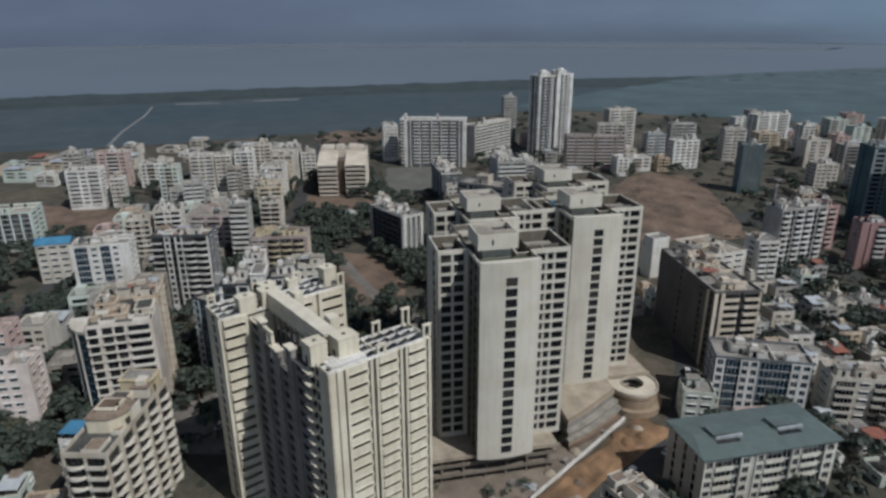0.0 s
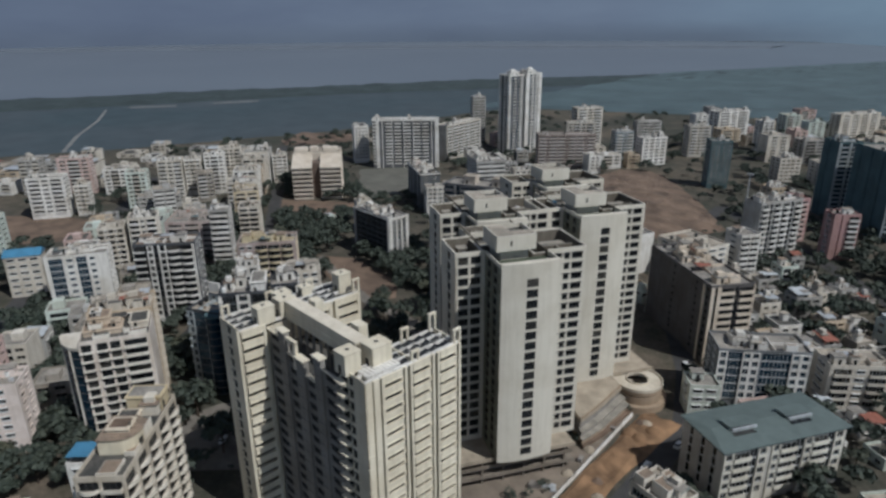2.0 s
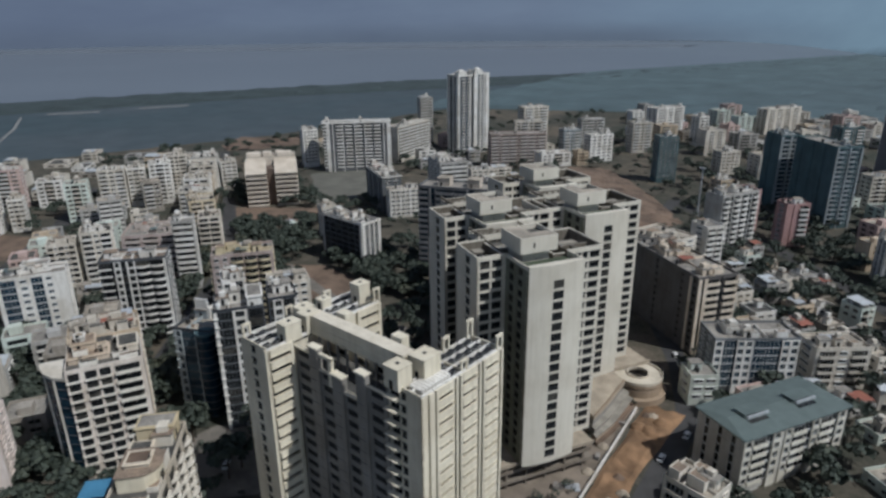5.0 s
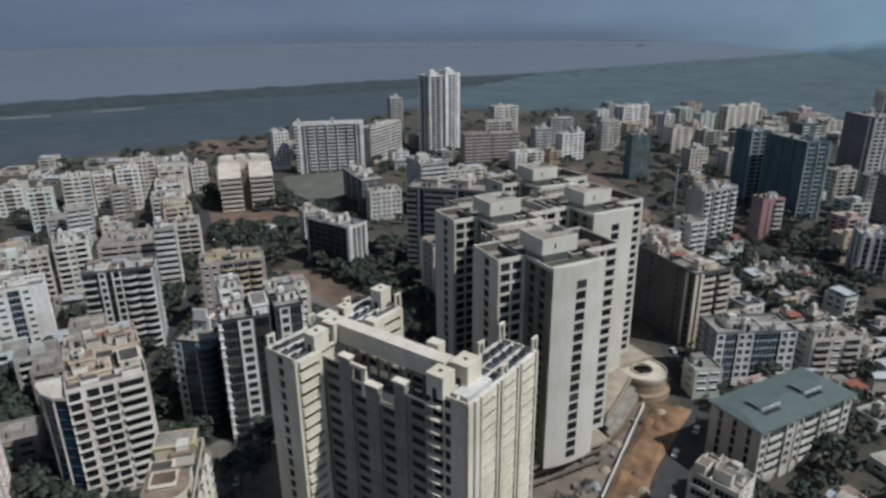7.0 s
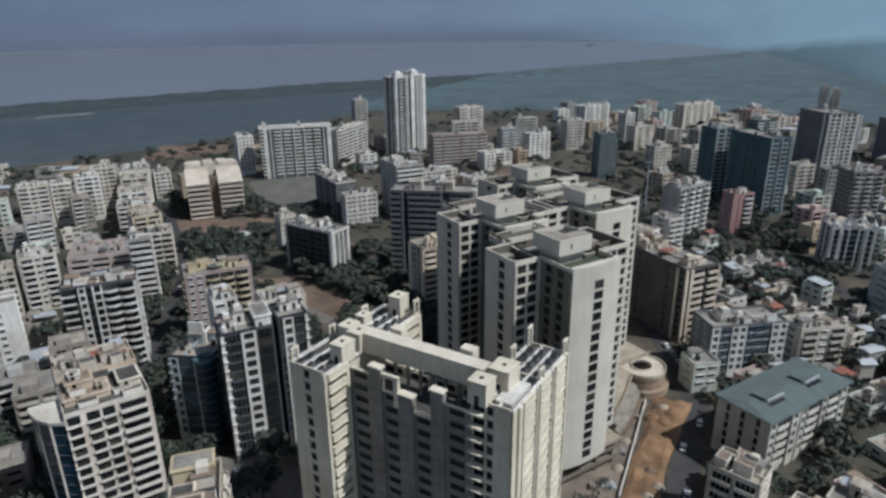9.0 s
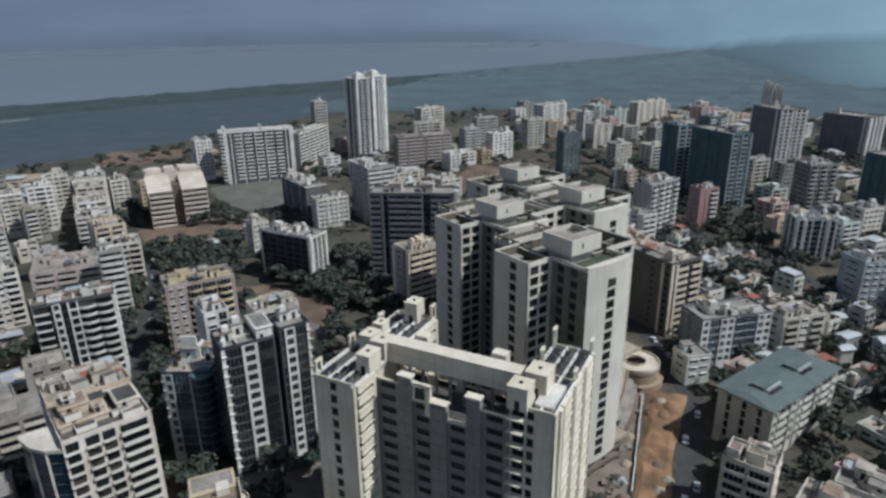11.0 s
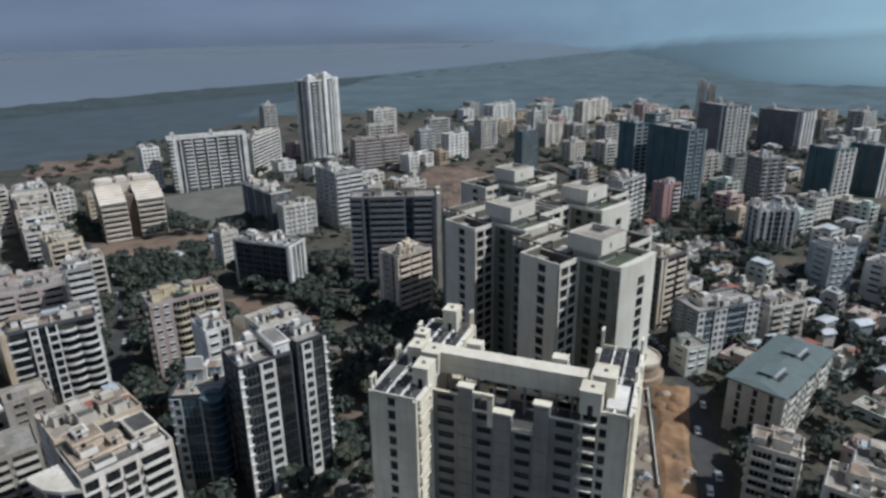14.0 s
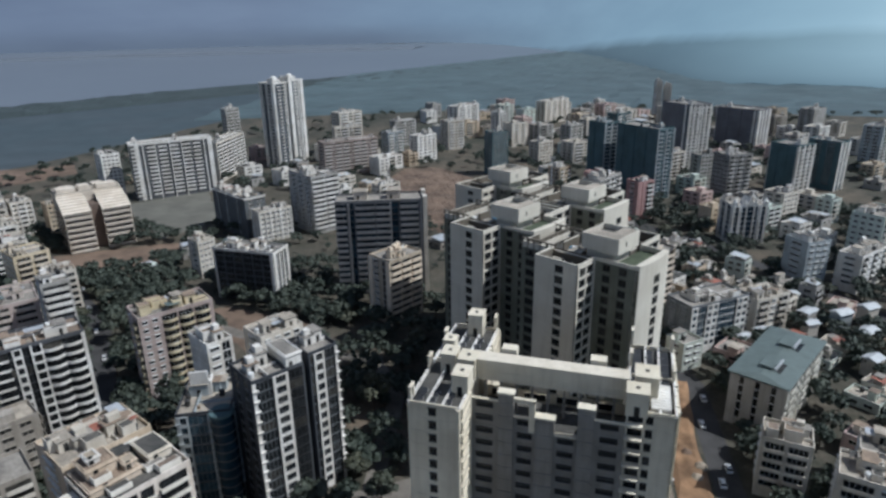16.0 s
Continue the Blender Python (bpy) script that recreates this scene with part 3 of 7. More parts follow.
def roof(root, g, x0, x1, y0, y1, z, rnd, deck, look_, kit=2, rim=1.0, lots=True):
    """Deck, parapet and what stands on it."""
    g.ring(x0, x1, y0, y1, 0.25, z, z + rim)
    dk = Geo()
    dk.box(x0 + 0.25, x1 - 0.25, y0 + 0.25, y1 - 0.25, z - 0.1, z + 0.05)
    part("roof", dk.mesh("roof", [deck]), root)
    w, d = x1 - x0, y1 - y0
    for k in range(kit):
        a, b = rnd.uniform(2.4, min(5.0, w * 0.4)), rnd.uniform(2.4, min(5.0, d * 0.4))
        cx, cy = x0 + 1 + a / 2 + rnd.random() * max(0.1, w - a - 2), y0 + 1 + b / 2 + rnd.random() * max(0.1, d - b - 2)
        h = rnd.uniform(2.4, 3.6)
        hd = Geo()
        hd.box(cx - a / 2, cx + a / 2, cy - b / 2, cy + b / 2, z + 0.05, z + h)
        hd.box(cx - a / 2 - 0.3, cx + a / 2 + 0.3, cy - b / 2 - 0.3, cy + b / 2 + 0.3, z + h, z + h + 0.18, 2)
        if not lots:
            hd.box(cx - 0.45, cx + 0.45, cy - b / 2 - 0.02, cy - b / 2 + 0.05, z + 0.05, z + 2.1, 1)
        if rnd.random() < 0.5:
            hd.box(cx - a * 0.3, cx + a * 0.3, cy - b * 0.3, cy + b * 0.3, z + h + 0.18, z + h + 1.7)
        head = part("stair_head", hd.mesh("stair_head", [look_["rail"], GLASS, rnd.choice((DECK, DECK_L, DECK_B))]), root)
        if lots:
            part("door", DOOR, head, pose(cx, cy - b / 2, z + 0.05), "dark metal door")
    for k in range(kit):
        cx, cy = x0 + 1.4 + rnd.random() * max(0.1, w - 2.8), y0 + 1.4 + rnd.random() * max(0.1, d - 2.8)
        t = Geo()
        r = rnd.uniform(0.6, 0.95)
        t.cyl(cx, cy, z + 0.05, z + 0.35, r * 0.9, 10)
        t.cyl(cx, cy, z + 0.35, z + 1.7, r, 12)
        t.cyl(cx, cy, z + 1.7, z + 2.0, r, 12, 0, r * 0.35)
        part("water_tank", t.mesh("water_tank", [TANK_K if rnd.random() < 0.75 else FRAME_W]), root)
    if kit > 1:
        # low partition walls and a pergola break up the terrace
        pw = Geo()
        if w > 9:
            x = x0 + w * rnd.uniform(0.35, 0.65)
            pw.box(x - 0.12, x + 0.12, y0 + 0.3, y0 + d * rnd.uniform(0.4, 0.8), z + 0.05, z + rnd.uniform(0.7, 1.3))
        if d > 9:
            y = y0 + d * rnd.uniform(0.35, 0.65)
            pw.box(x0 + w * rnd.uniform(0.1, 0.5), x1 - 0.3, y - 0.12, y + 0.12, z + 0.05, z + rnd.uniform(0.7, 1.2))
        if pw.v:
            part("terrace_wall", pw.mesh("terrace_wall", [look_["rail"]]), root)
        if lots and min(w, d) > 8 and seed_of(x0, w, d):
            a, b = rnd.uniform(3, 5), rnd.uniform(2.5, 4)
            cx, cy = x0 + 0.8 + rnd.random() * (w - a - 1.6), y0 + 0.8 + rnd.random() * (d - b - 1.6)
            pg = Geo()
            pg.ring(cx - 0.3, cx + a + 0.3, cy - 0.1, cy + b + 0.1, 0.2, z + 2.5, z + 2.75)
            frame_ = part("pergola", pg.mesh("pergola", [look_["rail"]]), root)
            po = Geo()
            po.box(-0.12, 0.12, -0.12, 0.12, 0, 2.45)
            post = po.mesh("post", [look_["rail"]])
            for px, py in ((cx, cy), (cx + a, cy), (cx + a, cy + b), (cx, cy + b)):
                part("post", post, frame_, pose(px, py, z + 0.05))
            rf = Geo()
            rf.box(-0.08, 0.08, -0.3, b + 0.3, 0, 0.15)
            rafter = rf.mesh("rafter", [look_["rail"]])
            for i in range(6):
                part("rafter", rafter, frame_, pose(cx + a * i / 5, cy, z + 2.75))
    for k in range(kit // 2 if lots else 0):
        cx, cy = x0 + 1 + rnd.random() * max(0.1, w - 2), y0 + 1 + rnd.random() * max(0.1, d - 2)
        c = Geo()
        c.box(cx - 0.6, cx + 0.6, cy - 0.4, cy + 0.4, z + 0.05, z + rnd.uniform(0.4, 1.1))
        part("roof_box", c.mesh("roof_box", [rnd.choice((SHEET_W, CONCRETE, DECK_B))]), root)


DOOR = relief([-0.5, -0.42, 0.42, 0.5], [0, 2.0, 2.1], lambda i, j: (-0.03, 1) if i == 1 and j == 0 else (-0.06, 0), [FRAME_D, GLASS], "door", 0.03)


def roof_house(root, x0, x1, y0, y1, z0, z1, walls, deck, label=""):
    """A room standing on a roof terrace: parapet, deck, eaves, a door and a window band."""
    g = Geo()
    g.box(x0, x1, y0, y1, z0, z1 - 0.5)
    g.box(x0 - 0.35, x1 + 0.35, y0 - 0.35, y1 + 0.35, z1 - 0.5, z1 - 0.32)
    g.ring(x0, x1, y0, y1, 0.2, z1 - 0.32, z1)
    g.box(x0 + 0.2, x1 - 0.2, y0 + 0.2, y1 - 0.2, z1 - 0.32, z1 - 0.25, 1)
    h = part("roof_house", g.mesh("roof_house", [walls, deck]), root, label=label)
    part("door", DOOR, h, pose(x0 + (x1 - x0) * 0.3, y0, z0 + 0.1), "dark metal door")
    return h


def clutter(root, x0, x1, y0, y1, z, count, seed, walls, decks=None):
    """Uneven terraces, low rooms and sheet canopies crowding a roof."""
    rnd = random.Random(seed)
    decks = decks or (DECK, DECK_D, DECK_B, DECK_B)
    for k in range(count):
        a, b, h = rnd.uniform(2.2, 5.5), rnd.uniform(2.2, 4.5), rnd.choice((0.5, 0.8, 1.1, 1.6, 2.4, 2.9))
        x, y = rnd.uniform(x0, max(x0 + 0.1, x1 - a)), rnd.uniform(y0, max(y0 + 0.1, y1 - b))
        g = Geo()
        if k % 4 == 3:
            for px, py in ((x, y), (x + a, y), (x + a, y + b), (x, y + b)):
                g.box(px - 0.06, px + 0.06, py - 0.06, py + 0.06, z, z + 2.3)
            g.box(x - 0.3, x + a + 0.3, y - 0.3, y + b + 0.3, z + 2.3, z + 2.38, 1)
            part("roof_canopy", g.mesh("roof_canopy", [FRAME_D, rnd.choice((SHEET_W, SHEET_R, DECK_D, SHEET_G))]), root)
        else:
            g.box(x, x + a, y, y + b, z, z + h)
            g.box(x + 0.15, x + a - 0.15, y + 0.15, y + b - 0.15, z + h, z + h + 0.06, 1)
            g.box(x, x + a, y, y + 0.15, z + h, z + h + 0.5)
            g.box(x, x + 0.15, y + 0.15, y + b, z + h, z + h + 0.5)
            part("terrace_block", g.mesh("terrace_block", [walls, rnd.choice(decks)]), root)


PRINTS = []


def claim(x, y, ang, w, d, pad=1.5):
    PRINTS.append((x, y, math.cos(radians(ang)), math.sin(radians(ang)), w, d, pad))


def free(x, y, r=0.0):
    for px, py, c, s, w, d, pad in PRINTS:
        a, b = (x - px) * c + (y - py) * s, -(x - px) * s + (y - py) * c
        if -pad - r < a < w + pad + r and -pad - r < b < d + pad + r:
            return False
    return True


LOOK = dict(bars=FRAME_W, glass=GLASS, hood=0.5, rail=WHITE_W, sill=0.95, head=2.45)


def block(name, x, y, ang, w, d, h, walls, front, left, label, right="s1 w1.5 s1 w1.5 s1", back=None, deck=None, seed=1, kit=2, single=True, fh=3.05,
          category="building", group="", base=0.0, rail=None, glass=None, bars=None, hood=0.5, rim=1.0, crowd=0, lite=False, crown=0.0):
    """A building whose near corner stands at x, y; its front runs w metres along the angle, its flank goes d metres back."""
    rnd = random.Random(seed)
    look_ = dict(LOOK, rail=rail or walls, glass=glass or GLASS, bars=bars or FRAME_W, hood=hood)
    root = thing(name, pose(x, y, base, 0, 0, ang), label, category, group)
    claim(x, y, ang, w, d)
    g = Geo()
    zt = h - 1.0
    trim, ledges = Geo(), Geo()
    if single:
        g.box(0.5, w - 0.5, 0.5, d - 0.5, 0, h - 1.05)
    for side, tokens, one in ((Side(0, 0, 0, w), front, single), (Side(0, d, 3, d), left, single), (Side(w, 0, 1, d), right, False), (Side(w, d, 2, w), back or front, False)):
        facade(root, g, side, tokens, 0, zt, fh, look_, one, trim=trim, ledges=ledges)
    for a, b in ((0, 0), (w, 0), (w, d), (0, d)) if single else ():
        g.box(a - 0.02 if a == 0 else a - 0.5, a + 0.5 if a == 0 else a + 0.02, b - 0.02 if b == 0 else b - 0.5, b + 0.5 if b == 0 else b + 0.02, 0, zt)
    roof(root, g, 0, w, 0, d, zt, rnd, deck or DECK, look_, kit if single else min(kit, 2), rim, single)
    if crowd:
        clutter(root, 0.6, w - 0.6, 0.6, d - 0.6, zt + 0.05, crowd, seed, look_["rail"])
    if crown:
        cr = Geo()
        cr.ring(-0.45, w + 0.45, -0.45, d + 0.45, 0.9, zt - 0.3, zt + crown)
        part("cornice", cr.mesh("cornice", [look_["rail"]]), root)
    if lite:
        a, b = rnd.uniform(0.1, 0.5) * w, rnd.uniform(0.1, 0.5) * d
        g.box(a, a + min(4.5, w * 0.35), b, b + min(4.5, d * 0.4), zt, zt + rnd.uniform(2.3, 3.4))
    if not single:
        g.weld()
    part("wall", g.mesh("wall", [walls, look_["glass"], look_["rail"]]), root)
    if ledges.v:
        part("ledge", ledges.mesh("ledge", [look_["rail"]]), root, kind="stuff")
    if trim.v:
        part("pier", trim.mesh("pier", [look_["rail"]]), root, kind="stuff")
    return root

# ---- ground, water, roads, distance ----
def sheet(name, pts, z, mat, label, category, thick=0.0):
    """A flat patch with a slightly uneven outline."""
    rnd = random.Random(len(pts) * 7 + int(abs(pts[0][0])))
    line = []
    for (ax, ay), (bx, by) in zip(pts, pts[1:] + pts[:1]):
        n = max(2, min(14, int(math.hypot(bx - ax, by - ay) / 6)))
        j = 0.012 * math.hypot(bx - ax, by - ay)
        line += [(ax + (bx - ax) * k / n + (rnd.uniform(-j, j) if k else 0), ay + (by - ay) * k / n + (rnd.uniform(-j, j) if k else 0)) for k in range(n)]
    g = Geo()
    g.face([(x, y, z) for x, y in line])
    ob = new(name, g.mesh(name, [mat]))
    return tagged(ob, label, category, kind="structure")


def ribbon(name, pts, width, z, mat, label, category):
    g = Geo()
    ps = [Vector(p) for p in pts]
    edge = []
    for i, p in enumerate(ps):
        way = (ps[min(i + 1, len(ps) - 1)] - ps[max(i - 1, 0)]).normalized()
        n = Vector((-way.y, way.x)) * width / 2
        edge.append((p + n, p - n))
    for (a, b), (c, d) in zip(edge, edge[1:]):
        g.face([(b.x, b.y, z), (d.x, d.y, z), (c.x, c.y, z), (a.x, a.y, z)])
    ob = new(name, g.mesh(name, [mat]))
    return tagged(ob, label, category, kind="structure")


def terrain():
    g = Geo()
    xs = [-4900, -3600, -2600, -1800, -1300, -900] + [-700 + 25 * k for k in range(37)] + [400, 800, 1400, 2200, 3200, 4300]
    ys = [-3500, -1500, -700, -300] + [-150 + 25 * k for k in range(43)] + [1100, 1500, 2100, 2900, 3700, 4800]
    n = len(ys)
    for x in xs:
        for y in ys:
            g.v.append((x, y, 0.0))
    for i in range(len(xs) - 1):
        for j in range(n - 1):
            a = i * n + j
            g.f.append((a, a + n, a + n + 1, a + 1))
            g.m.append(0)
    return tagged(new("ground", g.mesh("ground", [GROUND])), "dry city ground of earth, scrub and worn paving", "ground", kind="structure")


terrain()
MARSH = marsh_material()
sheet("marsh", [(-1500, -700), (-840, -300), (-800, 140), (-718, 285), (-634, 501), (-600, 770), (-560, 960), (-520, 1250), (-480, 1650), (-625, 1640), (-885, 1300), (-1075, 935), (-1237, 622), (-1402, 266), (-1700, -600)],
      0.05, MARSH, "flat grey tidal mud and marsh beside the creek", "marsh")
WATER = water_material()
sheet("water", [(-1700, -650), (-1402, 262), (-1237, 618), (-1075, 930), (-885, 1296), (-625, 1635), (-402, 2085), (-65, 2985), (60, 4300), (-2500, 4300), (-4300, 2600), (-4700, -200), (-3500, -1800)],
      0.12, WATER, "wide calm grey-blue creek under haze", "water")
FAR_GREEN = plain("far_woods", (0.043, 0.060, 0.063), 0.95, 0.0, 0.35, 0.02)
# pale blue-grey: distance haze is put into the shore's base colour
HAZED_SHORE = plain("far_shore", (0.13, 0.15, 0.18), 0.95, 0.0, 0.2, 0.004)


def lumpy(name, near, far, high, mat, label, category, rows=5, cols=60):
    """A low uneven belt of trees between two lines."""
    g = Geo()

    def on(line, t):
        f = t * (len(line) - 1)
        i = min(int(f), len(line) - 2)
        return Vector(line[i]).lerp(Vector(line[i + 1]), f - i)

    for c in range(cols + 1):
        a, b = on(near, c / cols), on(far, c / cols)
        for r in range(rows + 1):
            p = a.lerp(b, r / rows)
            edge = 0 if r in (0, rows) else 1
            z = 0.1 + edge * high * (0.6 + 0.7 * noise.noise((p.x * 0.02, p.y * 0.02, 0)) + 0.5 * noise.noise((p.x * 0.11, p.y * 0.11, 5)))
            g.v.append((p.x, p.y, max(z, 0.08)))
    for c in range(cols):
        for r in range(rows):
            a = c * (rows + 1) + r
            g.f.append((a, a + rows + 1, a + rows + 2, a + 1))
            g.m.append(0)
    return tagged(new(name, g.mesh(name, [mat])), label, category, kind="stuff")


lumpy("mangrove_belt", [(-1430, -420), (-1212, 226), (-1069, 534), (-942, 815), (-816, 1001), (-560, 1420), (-330, 1900), (-20, 2700)],
      [(-1640, -500), (-1402, 265), (-1237, 620), (-1075, 931), (-885, 1295), (-625, 1635), (-402, 2083), (-65, 2983)], 5.0, FAR_GREEN, "dark green belt of mangrove along the creek", "mangroves", 8, 220)
lumpy("far_shore", [(-4560, 300), (-3300, 1650), (-2150, 2600), (-900, 3350)], [(-4680, 500), (-3500, 1950), (-2300, 2950), (-900, 3700)], 6.0, HAZED_SHORE, "faint low hills of the far shore in haze", "hills", 4, 80)
# woods turned pale teal, the haze over them mixed into the base colour
HAZED_LAND = plain("hazy_woods", (0.080, 0.114, 0.127), 0.95, 0.0, 0.3, 0.012)
lumpy("inland_woods", [(-640, 800), (-300, 930), (0, 960), (300, 900), (700, 640), (1100, 300)], [(-660, 1600), (-60, 2980), (200, 4400), (1600, 4050), (3200, 2900), (4000, 1600)], 6.0, HAZED_LAND, "scrubby woods beyond the town, haze in their pale colour", "woods", 90, 90)
SAND = plain("pale_sand", (0.22, 0.22, 0.215), 0.9, 0.0, 0.3, 0.05)
sheet("sandbar_1", [(-1071, 444), (-1086, 452), (-1046, 509), (-1030, 503)], 0.2, SAND, "pale sand bar at the edge of the marsh", "sandbar")
sheet("sandbar_2", [(-1017, 559), (-1031, 566), (-996, 634), (-981, 627)], 0.2, SAND, "pale sand bar at the edge of the marsh", "sandbar")
ribbon("channel", [(-752, 231), (-850, 282), (-960, 350), (-1072, 408)], 4, 0.16, SAND, "narrow pale tidal channel through the marsh", "channel")

# glowing backdrop: the sky low over the horizon and hazy land in its colour
def away(a):
    """How far off the haze closes the view: near on the sun's side, far over the creek."""
    d = math.degrees(a) % 360
    t = max(0.0, min(1.0, (d - 82) / 22)) if d < 200 else max(0.0, min(1.0, (320 - d) / 60))
    return 1350 + 3210 * t * t * (3 - 2 * t)


def top(a, p):
    """The upper edge, leaning back so that the bank of haze throws no shade over the land."""
    h = 127 + 0.09 * p
    return p * math.cos(a) + h * max(0.0, min(1.0, 1.5 + 3 * math.cos(a))), p * math.sin(a), h


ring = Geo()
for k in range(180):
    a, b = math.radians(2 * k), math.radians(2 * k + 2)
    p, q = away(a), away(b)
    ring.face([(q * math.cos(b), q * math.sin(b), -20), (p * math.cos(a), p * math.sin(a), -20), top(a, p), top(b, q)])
tagged(new("backdrop", ring.mesh("backdrop", [haze_material()])), "glowing backdrop of low blue-grey sky and land, haze in its colour", "sky", kind="structure")

# roads and open ground
ribbon("road_1", [(-250, 96), (-287, 142), (-323, 187), (-371, 226), (-485, 315), (-600, 400)], 9, 0.03, ASPHALT, "dark asphalt street between trees and flats", "road")
ribbon("road_2", [(-235, -20), (-307, 38), (-336, 58), (-366, 78), (-420, 115), (-470, 165), (-560, 240)], 11, 0.035, ASPHALT, "grey asphalt road at the edge of the town", "road")
ribbon("road_3", [(-150, 455), (-110, 412), (-71, 378), (-38, 342), (-10, 306), (14, 268), (40, 215), (52, 150)], 9, 0.03, ASPHALT, "asphalt road past trees and low houses", "road")
ribbon("road_4", [(-70, 60), (-69, 105), (-69, 140), (-69, 176), (-82, 212), (-110, 262), (-140, 330), (-150, 455)], 8, 0.04, ASPHALT, "narrow asphalt lane beside the building site", "road")
ribbon("road_5", [(-293, 203), (-256, 189), (-222, 178), (-190, 176), (-175, 150), (-170, 100)], 6, 0.045, PAVING, "dusty paved lane between the towers", "road")
sheet("soil_1", [(-306, 199), (-275, 214), (-232, 206), (-217, 190), (-232, 166), (-262, 186)], 0.02, SOIL, "bare brown earth with tyre marks", "bare ground")
sheet("soil_2", [(-538, 105), (-491, 141), (-445, 156), (-432, 126), (-457, 88)], 0.02, SOIL, "bare brown building plot", "bare ground")
sheet("soil_5", [(-112, 96), (-84.9, 104), (-84.9, 172), (-92, 186), (-110, 190), (-128, 150)], 0.02, YARD, "dusty brown lane and yard beside the parking podium", "bare ground")


def cut_earth():
    """Freshly cut earth of the building site, rutted and uneven."""
    g = Geo()
    n, m = 26, 44
    for i in range(n + 1):
        for j in range(m + 1):
            u, v = i / n, j / m
            x = -84 + (10.0 + 6.5 * max(0.0, v - 0.5)) * u + 1.5 * noise.noise((v * 4, 3, 1))
            y = 112 + 66 * v + 2.0 * noise.noise((u * 3, 7, 1))
            rim = min(1, 6 * u, 6 * (1 - u), 10 * v, 10 * (1 - v))
            z = 0.06 + rim * (0.9 + 1.1 * noise.noise((x * 0.09, y * 0.09, 1)) + 0.7 * noise.noise((x * 0.3, y * 0.3, 4)))
            g.v.append((x, y, max(0.03, z)))
    for i in range(n):
        for j in range(m):
            a = i * (m + 1) + j
            g.f.append((a, a + m + 1, a + m + 2, a + 1))
            g.m.append(0)
    return tagged(new("soil_3", g.mesh("soil_3", [SOIL_O])), "freshly cut orange earth of a building site", "bare ground", kind="structure")


cut_earth()
sheet("soil_4", [(-420, 262), (-380, 232), (-345, 250), (-335, 300), (-362, 296)], 0.02, SOIL, "reddish bare ground beside an office block", "bare ground")
sheet("soil_6", [(-660, 472), (-624, 482), (-596, 508), (-562, 470), (-578, 432), (-600, 404), (-632, 420)], 0.06, SOIL, "bare pinkish ground where the town meets the marsh", "bare ground")
sheet("turf", [(-446, 374), (-404, 424), (-352, 352), (-368, 302)], 0.03, TURF, "worn grey-green playing field", "playing field")
sheet("paving_1", [(-204, 62), (-176, 58), (-150, 82), (-160, 110), (-200, 86)], 0.02, PAVING, "paved forecourt of flats", "paving")


def heap():
    """The bare brown hillock behind the towers."""
    g = Geo()
    out = [(-257, 458), (-266, 490), (-262, 524), (-232, 534), (-200, 500), (-165, 455), (-129, 401), (-144, 371), (-171, 344), (-185, 330), (-207, 352), (-230, 400)]
    cx, cy = sum(p[0] for p in out) / 12, sum(p[1] for p in out) / 12
    rings, n = 30, 120
    for r in range(rings + 1):
        f = 1 - r / rings
        for k in range(n):
            t = k / n * 12
            i = int(t)
            a, b = out[i], out[(i + 1) % 12]
            x, y = a[0] + (b[0] - a[0]) * (t - i), a[1] + (b[1] - a[1]) * (t - i)
            px, py = cx + (x - cx) * f, cy + (y - cy) * f
            g.v.append((px, py, 0.02 + 7.0 * (1 - f ** 2) * (0.8 + 0.35 * noise.noise((px * 0.03, py * 0.03, 2))) + (1.1 * noise.noise((px * 0.12, py * 0.12, 9)) + 0.6 * noise.noise((px * 0.4, py * 0.4, 5)) if r else 0)))
    for r in range(rings):
        for k in range(n):
            a, b = r * n + k, r * n + (k + 1) % n
            g.f.append((a, a + n, b + n, b))
            g.m.append(0)
    return tagged(new("soil_heap", g.mesh("soil_heap", [SOIL])), "bare brown earth hillock cleared for building", "hillock", kind="structure")


heap()

# ---- the cross-shaped residential towers and their podium ----
AX, AY, AANG = -100.2, 113.7, 57.0
U, V = Vector((math.cos(radians(AANG)), math.sin(radians(AANG)), 0)), Vector((-math.sin(radians(AANG)), math.cos(radians(AANG)), 0))


